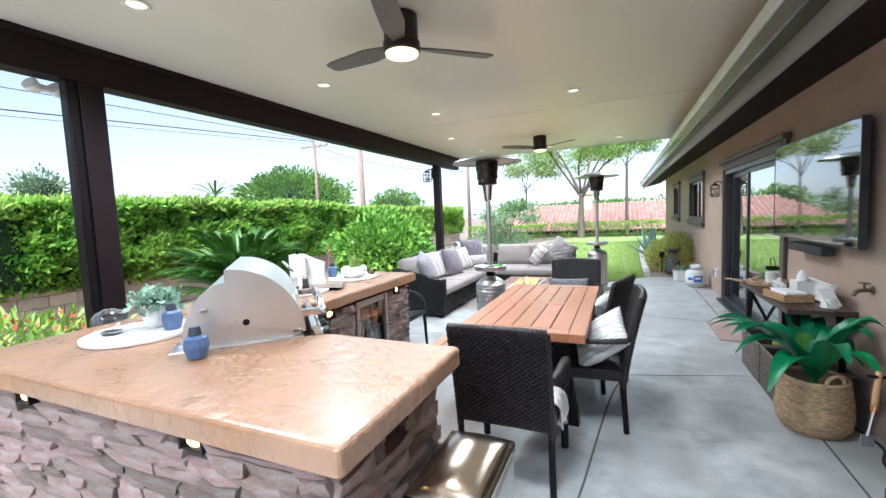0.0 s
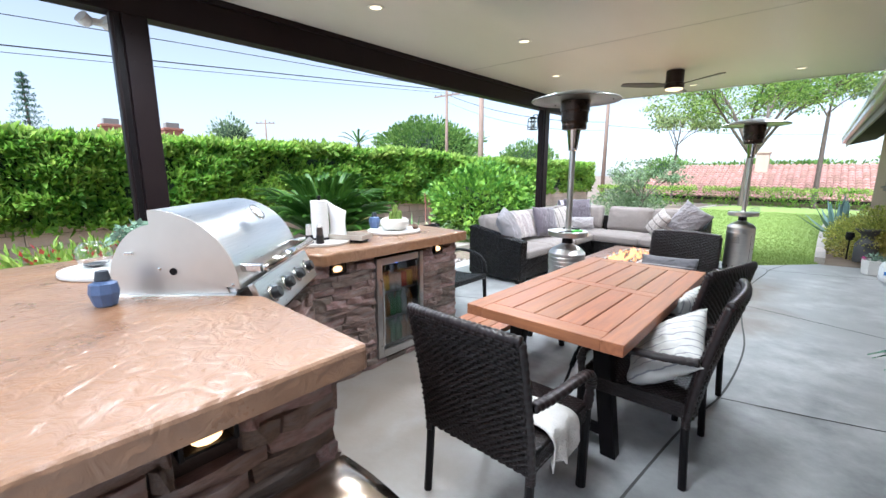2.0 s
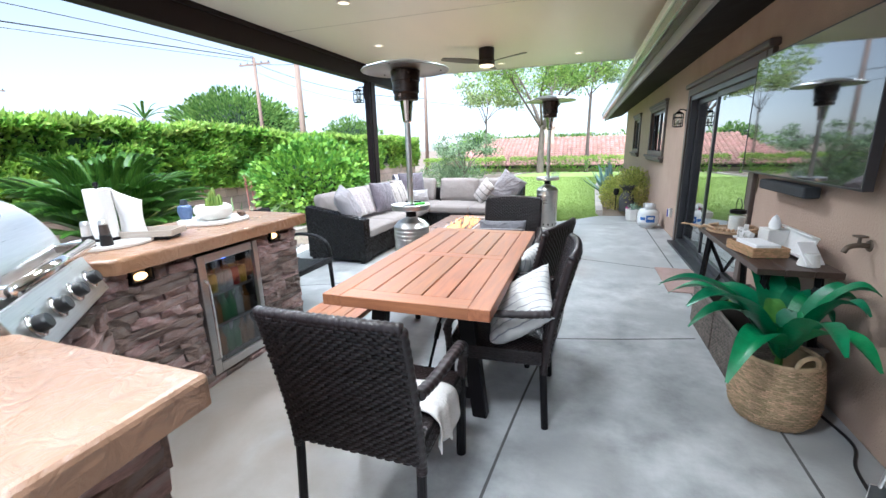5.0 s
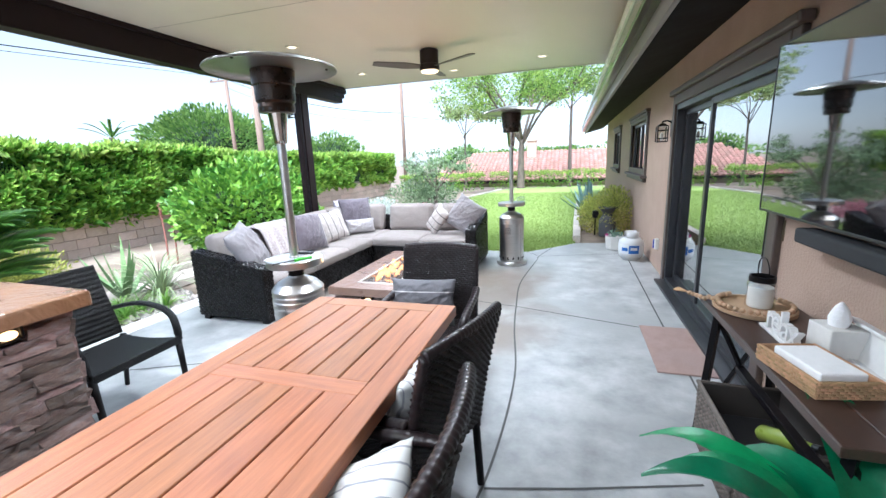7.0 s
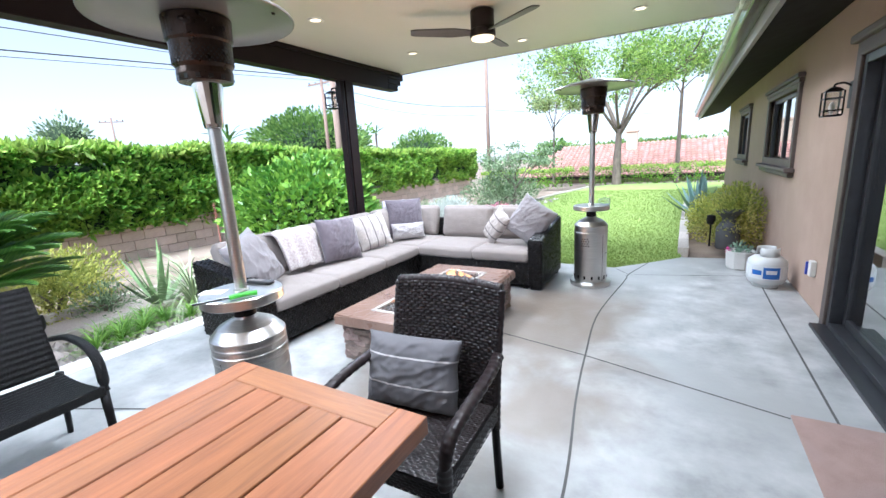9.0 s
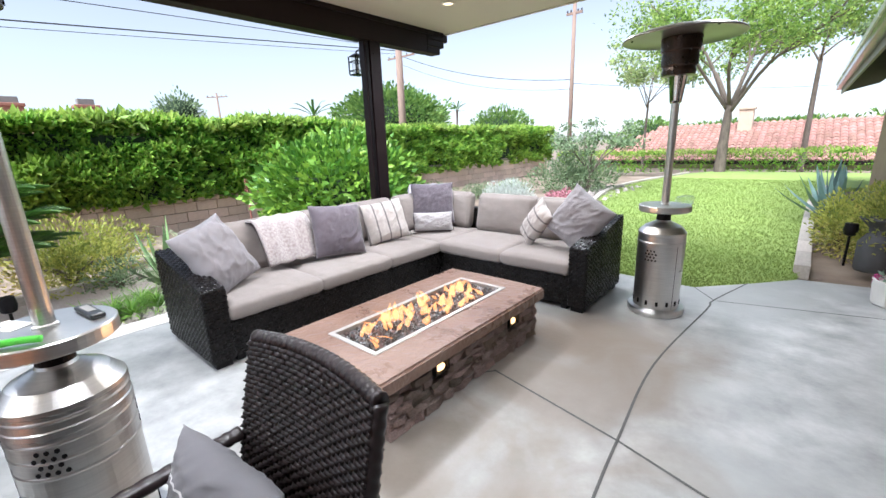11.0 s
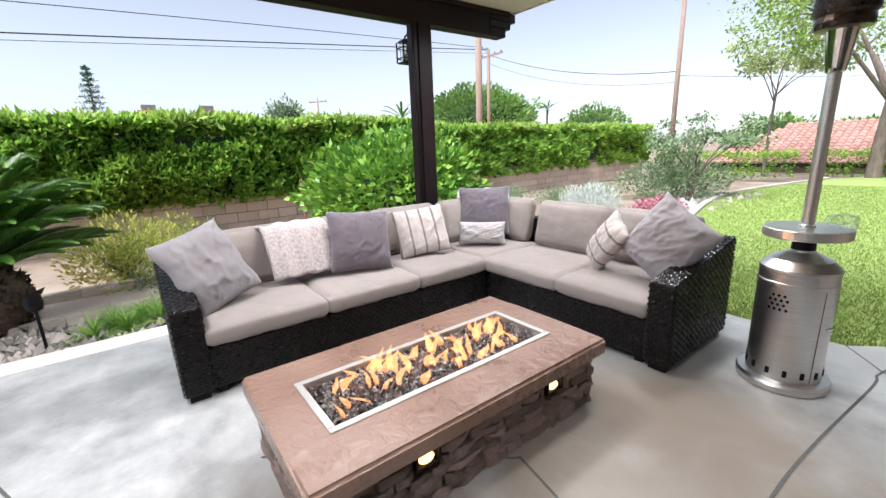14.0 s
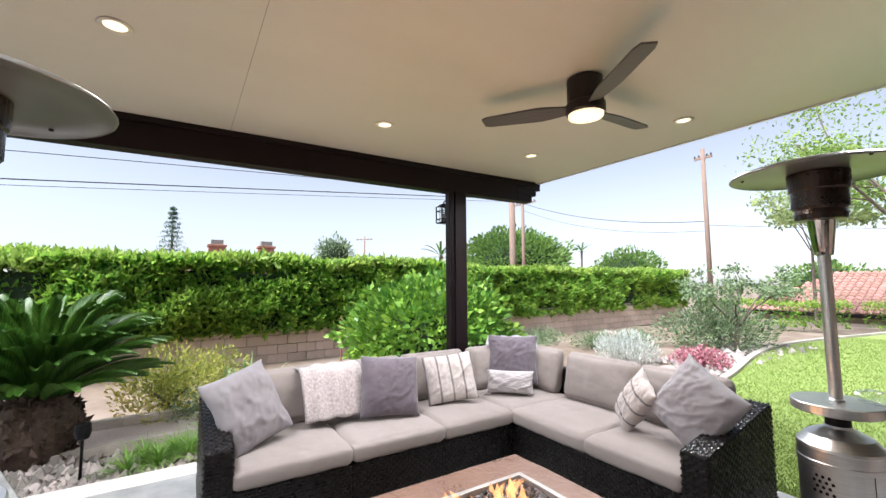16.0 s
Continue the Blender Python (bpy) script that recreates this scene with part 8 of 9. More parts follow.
M_PINKF = mat("rose_pink_flower", (0.60, 0.27, 0.32), (0.40, 0.16, 0.18), rough=0.7, scale=8, island=0.5, trans=0.2)
M_GREYGREEN = mat("grey_green_leaf", (0.25, 0.34, 0.19), (0.17, 0.25, 0.12), rough=0.6, scale=3, island=0.4, trans=0.3)

shrub("shrub", "large round glossy green shrub behind the sofa", (-5.3, 9.8, 0.66), (1.15, 1.4, 0.92), 12000, 0.13, M_GLOSSY, 21, lump=0.4, wide=0.58, up=0.2)
shrub("shrub", "yellow-green loose shrub beside the gravel path", (-5.75, 6.15, 0.26), (0.5, 0.6, 0.5), 4200, 0.055, M_OLIVE, 22, core=False, fill=0.85)
shrub("shrub", "yellow-green loose shrub beside the gravel path", (-6.5, 6.75, 0.2), (0.4, 0.45, 0.42), 1800, 0.055, M_OLIVE, 23, core=False, fill=0.85)
for i, (x, y, r) in enumerate(((-7.7, 11.9, 0.55), (-6.9, 13.3, 0.6), (-7.6, 14.7, 0.6), (-6.2, 15.0, 0.5), (-5.9, 16.4, 0.6))):
    shrub("shrub", "low grey-green planting before the block wall", (x, y, 0.06), (r, r * 1.15, 0.26), 1500, 0.06, M_GREYGREEN, 60 + i, core=False, fill=0.85)
shrub("lavender_bush", "silver-white feathery bush in the flower bed", (-4.6, 14.0, 0.14), (0.6, 0.55, 0.38), 2600, 0.085, M_SILVER, 24, core=False, fill=0.7, up=1.4, wide=0.2)
shrub("flower_bed", "pink flowering low plants beside the lawn", (-3.55, 14.8, 0.06), (0.48, 0.6, 0.20), 1700, 0.055, M_PINKF, 25, category="flowers", core=False, fill=0.8, wide=0.8)
shrub("shrub", "leafy green undergrowth beneath the small tree", (-4.5, 17.6, 0.35), (1.2, 1.4, 0.6), 5200, 0.09, M_GREYGREEN, 26, core=False, fill=0.8)
shrub("shrub", "grey-green blue-flowered shrub by the block wall", (-5.3, 6.5, 0.05), (0.3, 0.35, 0.24), 700, 0.05, M_GREYGREEN, 27, core=False, fill=0.9)
M_CROTON = mat("lime_croton_leaf", (0.34, 0.44, 0.08), (0.20, 0.36, 0.06), rough=0.4, scale=4, island=0.4, trans=0.3)
M_RED = mat("coral_red_flower", (0.55, 0.07, 0.05), (0.42, 0.05, 0.04), rough=0.6, scale=8, island=0.3, trans=0.2)
cr = shrub("flowering_shrub", "lime-green shrub with coral red flowers by the post", (-5.2, 2.5, 0.25), (0.95, 1.3, 0.45), 3200, 0.13, M_CROTON, 28, core=False, fill=0.7, wide=0.3)
part("flowers", leaf_cloud("flowers", blob_pts(420, (0, 0, 0.34), (0.9, 1.25, 0.40), 29, 0.25), 0.06, M_RED, 29, 0.6, 0.8), None, cr)
# border along the house
shrub("shrub", "yellow-green feathery shrub in the house border", (1.50, 12.1, 0.42), (0.36, 0.8, 0.5), 5200, 0.055, M_OLIVE, 31, core=False, fill=0.85)
shrub("shrub", "yellow-green feathery shrub in the house border", (1.15, 12.9, 0.25), (0.3, 1.1, 0.4), 3400, 0.055, M_OLIVE, 32, core=False, fill=0.85)


def spiky(name, label, c, blades, length, width, material, seed, tilt=(15, 75), category="plant", curl=0.25, thick=0.0):
    """A rosette of tapering blades."""
    t = thing(name, label, category, pose(*c))
    rng = random.Random(seed)
    for k in range(blades):
        L = length * rng.uniform(0.75, 1.1)
        n = 8
        verts, faces = [], []
        el = radians(rng.uniform(*tilt))
        for i in range(n + 1):
            q = i / n
            e = el - curl * q * q
            w = width * (1 - q ** 1.6) * (0.7 + 0.6 * min(q * 4, 1) * 0.5) * 0.5 + 0.001
            x, z = L * q * math.cos(e), L * q * math.sin(e)
            verts += [Vector((x, -w, z + w * 0.35)), Vector((x, 0, z - thick * (1 - q))), Vector((x, w, z + w * 0.35))]
        for i in range(n):
            a = 3 * i
            faces += [(a, a + 3, a + 4, a + 1), (a + 1, a + 4, a + 5, a + 2)]
        ob = part("blade", raw_mesh("blade", verts, faces, material, True), None, t)
        ob.matrix_basis = pose(0, 0, 0, 0, 0, k * 137.5 + rng.uniform(-10, 10))
    return t


M_AGAVE = mat("blue_grey_agave", (0.20, 0.30, 0.28), (0.13, 0.22, 0.21), rough=0.55, scale=6, objrand=0.2)
spiky("agave", "large blue-grey agave in the house border", (1.12, 14.6, 0.0), 34, 0.95, 0.17, M_AGAVE, 3, (22, 85), curl=-0.1, thick=0.02)
M_DARKBLADE = mat("dark_strap_leaf", (0.07, 0.11, 0.06), rough=0.5, scale=6, objrand=0.3)
spiky("spiky_plant", "dark strap-leaved plant beside the agave", (1.50, 13.6, 0.1), 14, 0.7, 0.06, M_DARKBLADE, 4, (40, 80))
M_PALEGRASS = mat("pale_grass_blade", (0.36, 0.42, 0.25), (0.25, 0.32, 0.16), rough=0.6, scale=6, objrand=0.3)
spiky("ornamental_grass", "tall pale arching ornamental grass by the sofa", (-4.5, 7.1, -0.1), 110, 0.95, 0.018, M_PALEGRASS, 5, (35, 88), curl=0.7)
M_ALOE = mat("green_aloe_leaf", (0.22, 0.34, 0.15), (0.15, 0.25, 0.1), rough=0.5, scale=6, objrand=0.2)
spiky("agave", "green pointed agave behind the sofa", (-4.85, 6.88, -0.1), 16, 0.85, 0.10, M_ALOE, 6, (20, 80), curl=-0.05, thick=0.015)
M_TUFT = mat("bright_tuft_blade", (0.25, 0.44, 0.08), (0.15, 0.31, 0.05), rough=0.5, scale=6, objrand=0.35, trans=0.3)
for i, (x, y) in enumerate(((-4.0, 5.9), (-4.06, 6.12), (-4.2, 6.02), (-4.14, 6.36), (-4.3, 6.25), (-4.22, 6.6), (-4.05, 6.8), (-4.4, 6.5))):
    spiky("grass_tuft", "low bright green grass tuft beside the slab", (x, y, -0.1), 75, 0.30, 0.014, M_TUFT, 40 + i, (30, 88), "grass", 0.5)
M_STALK = mat("rust_flower_stalk", (0.35, 0.14, 0.11), (0.25, 0.10, 0.08), rough=0.8, scale=20, bump=0.5)
for x, y, h in ((-6.0, 8.45, 1.05), (-6.1, 8.7, 0.9)):
    st = thing("flower_stalk", "tall rust-red flower stalk by the block wall", "plant", pose(x, y, -0.12))
    part("stem", tube([(0, 0, 0), (0.02, 0.01, h * 0.5), (0, 0.02, h)], 0.014, 6), M_STALK, st)
    part("buds", leaf_cloud("buds", blob_pts(90, (0, 0.015, h * 0.92), (0.03, 0.03, 0.2), 7, 0.6), 0.03, M_STALK, 8), None, st)

# sago palm
sp = thing("sago_palm", "sago palm with a shaggy trunk and dense dark green fronds", "palm", pose(-4.8, 5.12, -0.2))
M_SAGOTRUNK = mat("shaggy_palm_trunk", (0.10, 0.065, 0.045), (0.05, 0.033, 0.024), rough=0.95, scale=18, bump=1.0, bscale=35)
part("trunk", lathe([(0.19, 0), (0.24, 0.10), (0.32, 0.36), (0.33, 0.54), (0.26, 0.68), (0.14, 0.76)], 20), M_SAGOTRUNK, sp)
part("trunk_fibre", leaf_cloud("trunk_fibre", blob_pts(1300, (0, 0, 0.42), (0.34, 0.34, 0.36), 12, 0.1, 0.05), 0.09, M_SAGOTRUNK, 13, 0.9, 0.5), None, sp)
M_FROND = mat("dark_sago_leaflet", (0.085, 0.19, 0.026), (0.04, 0.11, 0.014), rough=0.4, scale=3, island=0.5, trans=0.25)


def frond_mesh(L, rise, droop, n=80, leaflet=0.17, seed=0):
    """A feather frond: midrib and two rows of narrow leaflets in a V."""
    rng = np.random.RandomState(seed)
    V, F = [], []

    def at(t):
        return Vector((L * t * 0.9, 0, rise * math.sin(t * 1.5) - droop * t ** 2.4))
    for i in range(n):
        t = 0.10 + 0.9 * i / n
        p, q = at(t), at(min(t + 0.02, 1.0))
        d = (q - p).normalized()
        ll = leaflet * math.sin(math.pi * min(0.12 + t * 0.86, 0.98)) ** 0.6
        for s in (-1, 1):
            o = (d * 0.85 + Vector((0, s * 0.42, 0)) + Vector((0, 0, 0.32))).normalized()
            b = len(V)
            w = d * 0.009
            V += [p - w, p + w, p + o * ll * 0.6 + w * 0.8, p + o * ll, p + o * ll * 0.6 - w * 0.8]
            F += [(b, b + 1, b + 2, b + 3, b + 4)]
    for i in range(12):
        a, b2 = at(i / 12), at((i + 1) / 12)
        b = len(V)
        k = 0.010 * (1 - i / 14)
        V += [a + Vector((0, -k, 0)), a + Vector((0, k, 0)), b2 + Vector((0, k, 0)), b2 + Vector((0, -k, 0))]
        F += [(b, b + 1, b + 2, b + 3)]
    return raw_mesh("frond", V, F, M_FROND)


FR = [frond_mesh(0.98, 0.78, 0.04, seed=1), frond_mesh(1.12, 0.56, 0.06, seed=2), frond_mesh(0.62, 0.98, 0.0, seed=3), frond_mesh(1.12, 0.32, 0.06, seed=4)]
rng = random.Random(2)
for k in range(230):
    ob = new("frond", FR[(0, 1, 2, 1, 0, 3, 2, 0)[k % 8]])
    ob.parent = sp
    s = rng.uniform(0.82, 1.02)
    ob.matrix_basis = pose(0.05 * math.cos(k * 2.4), 0.05 * math.sin(k * 2.4), 0.63 + 0.08 * rng.random(), 0, 0, k * 137.5 + rng.uniform(-8, 8)) @ Matrix.Diagonal((s, s, s, 1))


# ---- trees ----
def tree(label, base, h, limbs, crown, n, size, material, seed, trunk_r=0.2, name="tree", fork=0.35, spread=1.0):
    """Tapered trunk, bent limbs, and clumps of leaves about the limb ends. crown: (radius, height) of the leafy zone."""
    t = thing(name, label, "tree", pose(*base))
    rng = random.Random(seed)
    bm = bmesh.new()
    fz = h * fork
    tube(curve3([(0, 0, -0.3), (0.05 * trunk_r, 0, fz * 0.5), (0.2 * trunk_r, 0.1, fz)], 5), trunk_r, 10, bm=bm, taper=lambda q: 1.25 - 0.5 * q)
    tips = []
    for k in range(limbs):
        a = 2 * math.pi * k / limbs + rng.uniform(-0.3, 0.3)
        R = crown[0] * rng.uniform(0.45, 0.85) * spread
        top = h * rng.uniform(0.70, 0.96)
        p0 = Vector((0.2 * trunk_r, 0.1, fz * rng.uniform(0.85, 1.0)))
        p1 = Vector((R * 0.35 * math.cos(a), R * 0.35 * math.sin(a), fz + (top - fz) * 0.35))
        p2 = Vector((R * 0.75 * math.cos(a + 0.2), R * 0.75 * math.sin(a + 0.2), fz + (top - fz) * 0.68))
        p3 = Vector((R * math.cos(a), R * math.sin(a), top))
        tube(curve3([p0, p1, p2, p3], 4), trunk_r * 0.42, 7, bm=bm, taper=lambda q: 1 - 0.8 * q)
        tips += [p3, p2]
        for j in range(5):
            b = a + rng.uniform(-1.1, 1.1)
            q0 = p1.lerp(p2, rng.random())
            q1 = q0 + Vector((math.cos(b), math.sin(b), rng.uniform(0.0, 0.6))) * R * rng.uniform(0.3, 0.6)
            tube([q0, q0.lerp(q1, 0.5) + Vector((0, 0, 0.1)), q1], trunk_r * 0.2, 5, bm=bm, taper=lambda q: 1 - 0.7 * q)
            tips.append(q1)
    part("trunk", bm, M_BARK, t, smooth=True)
    P = []
    per = max(n // len(tips), 1)
    for i, p in enumerate(tips):
        r = crown[0] * rng.uniform(0.16, 0.30)
        P.append(blob_pts(per, p, (r, r, r * 0.55), seed * 31 + i, 0.9, 0.4))
    P = np.concatenate(P)
    part("crown", leaf_cloud("crown", P, size, material, seed, 0.2, 0.5), None, t)
    return t


M_TREELEAF = mat("bright_tree_leaf", (0.33, 0.47, 0.11), (0.20, 0.34, 0.07), rough=0.55, scale=0.6, island=0.45, trans=0.5, c3=(0.36, 0.47, 0.14))
M_FEATHER = mat("pale_feathery_leaf", (0.46, 0.55, 0.26), (0.34, 0.44, 0.19), rough=0.6, scale=2, island=0.4, trans=0.5)
M_FARLEAF = mat("distant_tree_leaf", (0.22, 0.36, 0.09), (0.14, 0.26, 0.06), rough=0.6, scale=0.6, island=0.4, trans=0.4)
tree("tall spreading shade tree with a forked trunk on the lawn", (-1.82, 25.2, -0.1), 8.8, 8, (5.2, 5.0), 16000, 0.135, M_TREELEAF, 4, 0.17, fork=0.29)
tree("small open fruit tree in the flower bed", (-3.95, 17.3, -0.1), 2.1, 6, (1.35, 1.4), 2600, 0.09, M_GREYGREEN, 6, 0.06, fork=0.3)
tree("thin pale feathery tree beyond the lawn", (-5.6, 28.5, -0.3), 6.3, 7, (2.3, 2.6), 1900, 0.2, M_FEATHER, 8, 0.06, fork=0.55)
tree("slim tree beyond the lawn", (0.6, 30.0, -0.3), 8.0, 4, (2.4, 3), 1300, 0.17, M_GREYGREEN, 9, 0.10, fork=0.6)

# ---- far side: neighbours, poles, wires, distant trees ----
hedge_low = hedge_mass("low clipped hedge at the far end of the lawn", 25.6, 26.7, -3.6, 9.0, -0.1, 0.72, 9000, 0.13, 12, front="s")
hedge_mass("low green hedge beyond the flower bed", 24.4, 25.4, -8.4, -3.7, -0.1, 0.75, 4500, 0.13, 14, front="s")

M_REDTILE = mat("terracotta_roof_tile", (0.46, 0.26, 0.21), (0.34, 0.19, 0.155), rough=0.85, scale=3, bump=0.3, island=0.2)
M_REDBASE = mat("roof_underlay", (0.36, 0.19, 0.16), rough=0.9, scale=4)
M_NWALL = mat("neighbour_stucco", (0.50, 0.40, 0.31), (0.44, 0.35, 0.27), rough=0.9, scale=2, bump=0.3)
M_BRICKRED = mat("chimney_brick", (0.36, 0.17, 0.12), (0.27, 0.12, 0.09), rough=0.9, scale=8, bump=0.6, bscale=30)


def tiled_roof(parent, x0, x1, ye, yr, ze, zr, pitch=0.30, hip=3.0):
    """A hipped slope facing -y with rows of barrel tiles."""
    V, F = [], []
    rows, cols = int(math.hypot(yr - ye, zr - ze) / 0.36), int((x1 - x0) / pitch)
    for r in range(rows):
        t0, t1 = r / rows, (r + 1.12) / rows
        for c in range(cols):
            xa, xb = x0 + c * pitch, x0 + (c + 1) * pitch
            xm = (xa + xb) / 2
            if xm < x0 + hip * t0 or xm > x1 - hip * t0:
                continue
            b = len(V)
            for t, lift in ((t0, 0.05), (t1, 0.01)):
                y, z = ye + (yr - ye) * t, ze + (zr - ze) * t
                for k, hgt in ((0.0, 0.0), (0.25, 0.06), (0.5, 0.085), (0.75, 0.06), (1.0, 0.0)):
                    V.append((xa + pitch * k * 0.96, y - hgt * 0.4, z + hgt + lift))
            for k in range(4):
                F.append((b + k, b + k + 1, b + 6 + k, b + 5 + k))
            F.append((b, b + 4, b + 3, b + 2, b + 1))
    part("tile_field", raw_mesh("tile_field", V, F, M_REDTILE), None, parent, "rows of terracotta barrel tiles")
    bm = bmesh.new()
    vs = [bm.verts.new(p) for p in ((x0, ye, ze), (x1, ye, ze), (x1 - hip, yr, zr), (x0 + hip, yr, zr), (x1, 2 * yr - ye, ze), (x0, 2 * yr - ye, ze))]
    bm.faces.new((vs[0], vs[1], vs[2], vs[3]))
    bm.faces.new((vs[1], vs[4], vs[2]))
    bm.faces.new((vs[0], vs[3], vs[5]))
    bm.faces.new((vs[3], vs[2], vs[4], vs[5]))
    part("roof_deck", bm, M_REDBASE, parent)


def neighbour(x0, x1, ye, yr, ze, zr, label, chim=None, hip=3.0):
    t = thing("neighbour_house", label, "house")
    part("wall", bbox(x0 + 0.5, x1 - 0.5, ye + 0.5, 2 * yr - ye - 0.5, -4.2, ze + 0.02), M_NWALL, t)
    part("fascia", bbox(x0, x1, ye - 0.03, ye + 0.02, ze - 0.16, ze + 0.02), M_BROWN, t)
    tiled_roof(t, x0, x1, ye, yr, ze, zr, hip=hip)
    for k in range(4):
        xw = x0 + 2 + k * (x1 - x0 - 4) / 3.2
        w = part("window", bbox(xw, xw + 1.2, ye + 0.46, ye + 0.52, ze - 1.5, ze - 0.5), M_CHROME_D, t)
        part("pane", bbox(xw + 0.06, xw + 1.14, ye + 0.45, ye + 0.458, ze - 1.44, ze - 0.56), M_SCREEN, w)
    if chim:
        c = part("chimney", bbox(chim[0] - 0.35, chim[0] + 0.35, chim[1] - 0.3, chim[1] + 0.3, chim[2], chim[3], 0.03), M_NWALL, t)
        part("chimney_cap", bbox(chim[0] - 0.42, chim[0] + 0.42, chim[1] - 0.37, chim[1] + 0.37, chim[3], chim[3] + 0.15, 0.03), M_NWALL, c)
    return t


neighbour(-9.8, 6.5, 32.0, 37.0, 0.0, 1.95, "neighbouring single-storey house with a terracotta tiled hip roof", (-2.2, 36.0, 0.9, 2.7))
neighbour(2.0, 16.0, 44.0, 49.0, 0.0, 1.7, "farther neighbouring house with a terracotta tiled roof")
# houses beyond the hedge, of which chimneys and roof ridges show
for i, (x, y, zt) in enumerate(((-37.5, 8.4, 4.6), (-37.2, 12.1, 4.6))):
    c = thing("brick_chimney", "red brick chimney with a metal cap beyond the hedge", "chimney", pose(x, y, 0))
    part("stack", bbox(-0.5, 0.5, -0.6, 0.6, -4, zt, 0.03), M_BRICKRED, c)
    part("crown", bbox(-0.6, 0.6, -0.7, 0.7, zt, zt + 0.2, 0.04), M_BRICKRED, c)
    part("cap", bbox(-0.35, 0.35, -0.45, 0.45, zt + 0.2, zt + 0.6, 0.03), M_FASCIA, c, "grey metal cap")
h2_ = thing("neighbour_house", "low grey-roofed house beyond the hedge", "house", pose(-40.5, 10.2, 0.9))
part("wall", bbox(-5, 5, -9, 9, -4.2, 0.4), M_NWALL, h2_)
bm = bmesh.new()
vs = [bm.verts.new(p) for p in ((-5.6, -9.6, 0.4), (5.6, -9.6, 0.4), (5.6, 9.6, 0.4), (-5.6, 9.6, 0.4), (0, -6, 2.6), (0, 6, 2.6))]
for q in ((0, 1, 4), (1, 2, 5, 4), (2, 3, 5), (3, 0, 4, 5)):
    bm.faces.new([vs[i] for i in q])
part("roof", bm, M_REDBASE, h2_)

M_POLE = mat("weathered_utility_pole", (0.30, 0.21, 0.165), (0.20, 0.14, 0.11), rough=0.95, scale=10, stretch=(4, 4, 0.3), bump=0.5)


def utility_pole(x, y, h, r, arm, label, lean=(0, 0), arm_dir=0):
    t = thing("utility_pole", label, "utility pole", pose(x, y, -0.5, lean[0], lean[1], 0))
    part("pole_shaft", lathe([(r, 0), (r * 0.75, h + 0.5)], 14), M_POLE, t, smooth=True)
    if arm:
        a = part("crossarm", bbox(-arm, arm, -0.05, 0.05, h - 0.05, h + 0.07, 0.006), M_POLE, t)
        a.matrix_basis = pose(0, 0, 0, 0, 0, arm_dir)
        for k in (-0.9, -0.45, 0.45, 0.9):
            part("insulator", lathe([(0.03, 0), (0.05, 0.05), (0.04, 0.1), (0.02, 0.14)], 8, m=pose(arm * k, 0, h + 0.07)), M_BLACKP, a)
    return t


utility_pole(-9.95, 15.78, 4.75, 0.13, 0, "weathered reddish wooden utility pole behind the hedge")
utility_pole(-10.0, 29.4, 8.6, 0.13, 0.45, "tall slim wooden utility pole with a short crossarm beyond the garden")
utility_pole(-24.5, 30.05, 8.6, 0.16, 1.5, "distant wooden utility pole with a crossarm")
utility_pole(-55.5, 28.2, 8.4, 0.13, 1.3, "far wooden utility pole with a crossarm", arm_dir=40)
M_WIRE = mat("black_cable_sheath", (0.03, 0.03, 0.032), rough=0.6, scale=10)


def wire(a, b, sag, label="thin dark overhead power line", r=0.012):
    a, b = Vector(a), Vector(b)
    ps = [a.lerp(b, k / 24) - Vector((0, 0, sag * 4 * (k / 24) * (1 - k / 24))) for k in range(25)]
    return solo("overhead_wire", tube(ps, r, 5), M_WIRE, label, "wire", group="overhead wires")


wire((-24.5, 30.05, 8.65), (-24.5, -25, 6.2), -0.25, r=0.02)
wire((-24.5, 30.05, 8.55), (-24.5, -25, 4.6), 0.1, r=0.03)
wire((-24.5, 30.05, 8.3), (-24.5, -25, 4.3), 0.1, r=0.014)
wire((-9.95, 15.78, 4.6), (-24.5, 30.05, 8.3), 0.1, r=0.010)
wire((-24.5, 30.05, 8.2), (-10.0, 29.4, 4.7), 0.6, r=0.02)
wire((-24.5, 30.05, 7.6), (-10.0, 29.4, 4.2), 0.7, r=0.012)
wire((-10.0, 29.4, 4.5), (8, 60, 5.5), 0.6, r=0.012)


def far_tree(x, y, z, r, n, size, seed, material, label="dense rounded tree beyond the hedge"):
    t = thing("tree", label, "tree", pose(x, y, -3))
    part("trunk", tube([(0, 0, -1), (0.1, 0, z)], 0.25, 8), M_BARK, t)
    c = (0, 0, z + 3)
    p = blob_pts(n, c, r, seed, 0.5, 0.3)
    part("crown", leaf_cloud("crown", p, size, material, seed, 0.3, 0.5, (p - np.array(c)) / np.array(r)), None, t)
    # Dark core gives the crown its inner shade by colour.
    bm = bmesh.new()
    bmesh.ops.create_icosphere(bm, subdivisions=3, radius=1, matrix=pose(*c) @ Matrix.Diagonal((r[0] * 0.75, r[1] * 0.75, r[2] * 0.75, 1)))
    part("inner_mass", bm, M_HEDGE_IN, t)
    return t


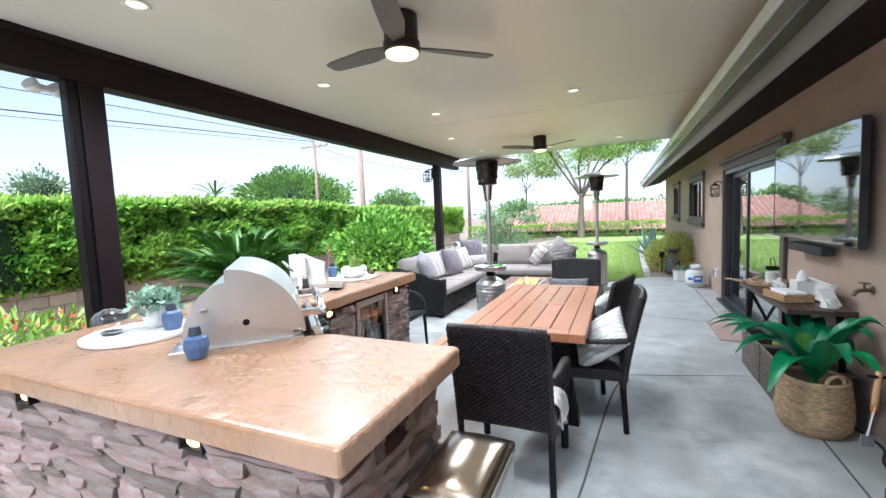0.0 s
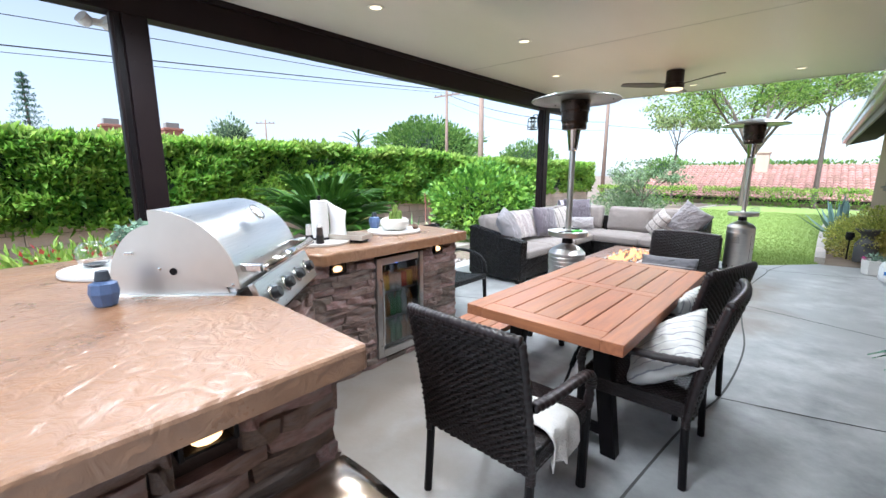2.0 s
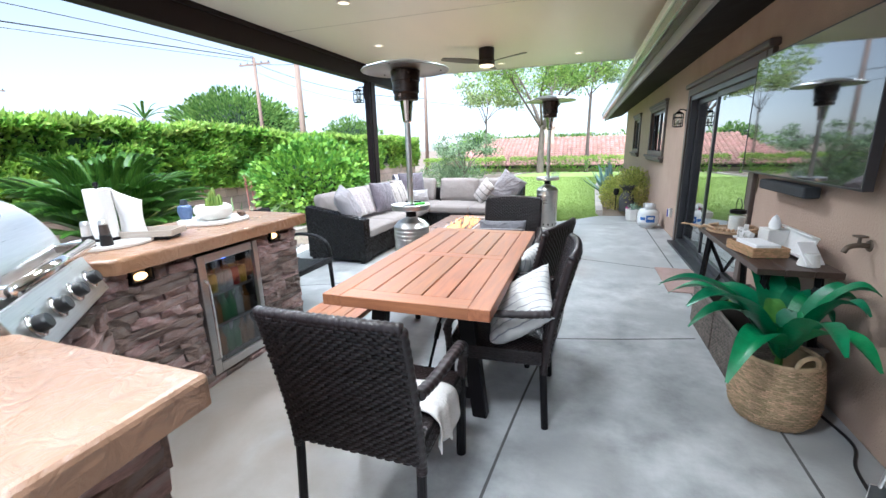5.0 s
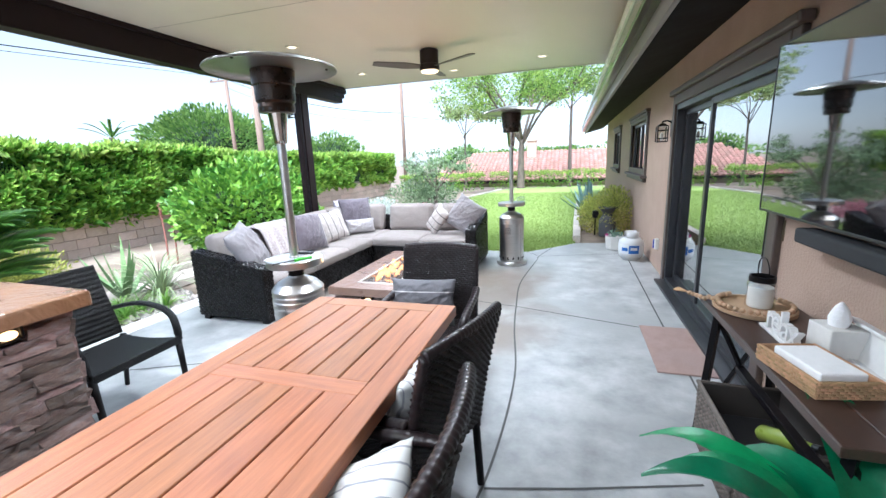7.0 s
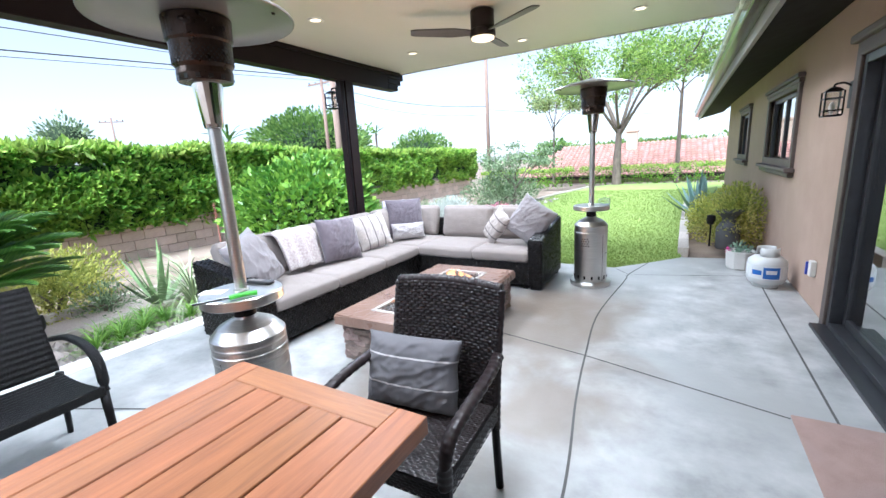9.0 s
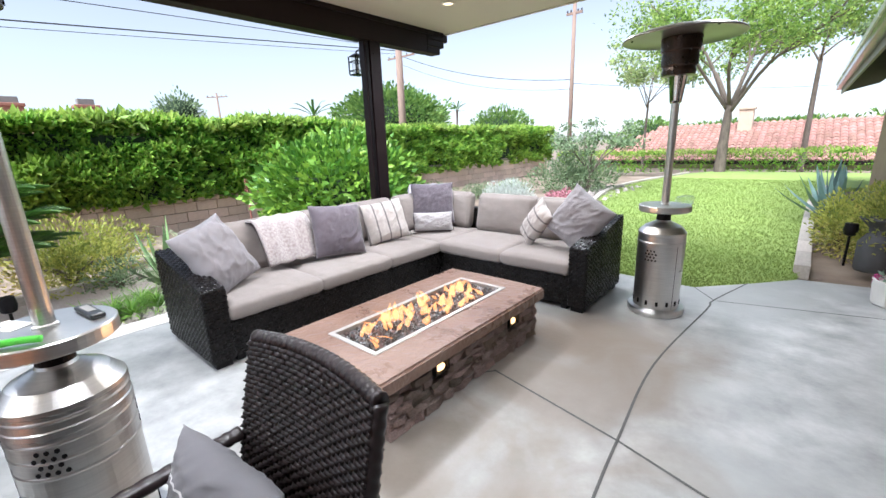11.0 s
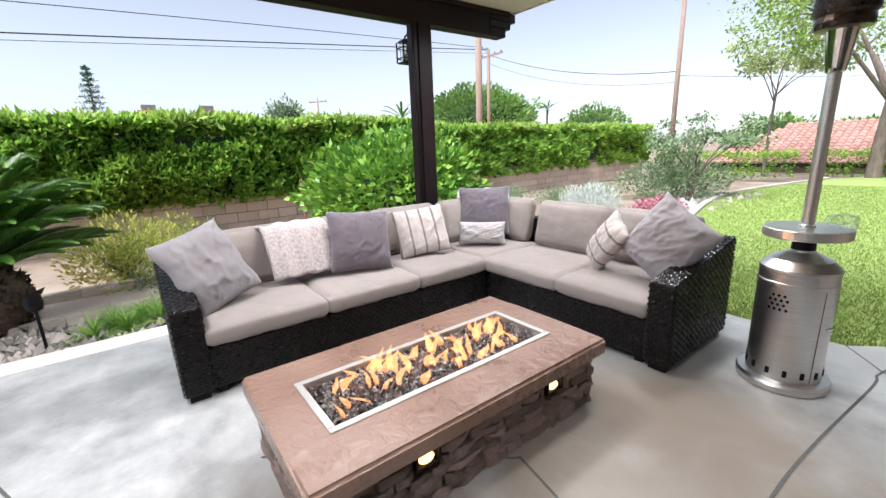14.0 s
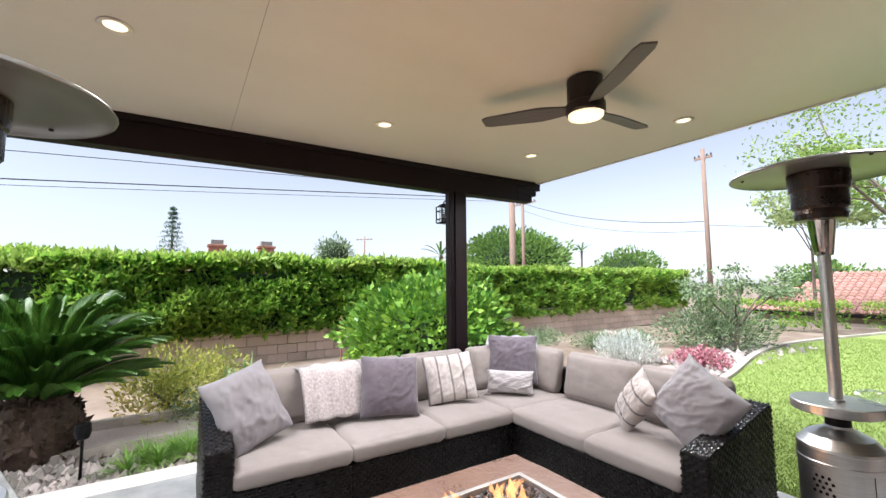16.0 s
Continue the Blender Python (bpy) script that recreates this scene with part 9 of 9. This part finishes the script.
far_tree(-33.6, 37.1, 3.6, (6.0, 6.0, 3.6), 16000, 0.42, 51, M_FARLEAF)
far_tree(-27.3, 48.5, 2.2, (3.9, 3.9, 2.8), 6000, 0.36, 52, M_FARLEAF, "pale rounded tree in the distance")
far_tree(-57.0, 24.3, 5.6, (2.4, 2.6, 2.6), 1500, 0.4, 53, M_GREYGREEN, "thin grey-green tree in the distance")
far_tree(-14.0, 62.0, 1.0, (3.0, 3.0, 2.4), 2500, 0.4, 54, M_FARLEAF, "rounded tree in the distance")
far_tree(12.0, 58.0, 0.5, (9.0, 4.0, 2.6), 7000, 0.45, 55, M_FARLEAF, "broad tree belt in the distance")
far_tree(-4.0, 70.0, 0.5, (16.0, 4.0, 2.4), 9000, 0.5, 56, M_FARLEAF, "broad tree belt in the distance")
# conifer
cf = thing("conifer", "distant layered conifer above the hedge", "tree", pose(-49.6, 5.0, -1.3))
part("trunk", tube([(0, 0, 0), (0, 0, 11.0)], 0.22, 8, taper=lambda q: 1.1 - q), M_BARK, cf)
P = []
rng = random.Random(6)
for k in range(15):
    z = 4.0 + k * 0.48
    R = 2.1 * (1 - k / 15.5) + 0.1
    for j in range(9):
        a = 2 * math.pi * j / 9 + k
        for q in range(16):
            s = q / 16
            P.append((R * s * math.cos(a) + rng.uniform(-0.1, 0.1), R * s * math.sin(a) + rng.uniform(-0.1, 0.1), z - 0.12 * s + rng.uniform(-0.05, 0.05)))
part("branch_mass", leaf_cloud("branches", P, 0.26, mat("conifer_needles", (0.07, 0.15, 0.09), (0.04, 0.1, 0.06), rough=0.7, scale=2, island=0.3), 6, 0.3, 0.25), None, cf)


def fan_palm(x, y, z, r, seed):
    t = thing("palm_tree", "distant palm tree above the hedge", "palm", pose(x, y, -3))
    part("trunk", tube([(0, 0, 0), (0.2, 0, z + 3)], 0.2, 8), M_BARK, t)
    for k in range(20):
        ob = new("frond", FR[k % 3])
        ob.parent = t
        ob.matrix_basis = pose(0.2, 0, z + 2.9, 0, 0, k * 137.5) @ Matrix.Diagonal((r, r * 1.2, r * (0.7 if k % 2 else -0.1), 1))
    return t


fan_palm(-37.8, 30.1, 4.6, 2.2, 1)
fan_palm(-50.0, 68.6, 7.4, 2.2, 2)

for ob in scene.objects:
    if ob.parent and ob.name.split(".")[0] in ("back_weave", "side_weave", "seat_weave", "front_weave", "woven_skin", "woven_side", "basket_weave", "perforations", "vent_pattern", "burner_slots", "buds", "trunk_scales", "foliage", "crown", "flowers"):
        tagged(ob, kind="stuff")
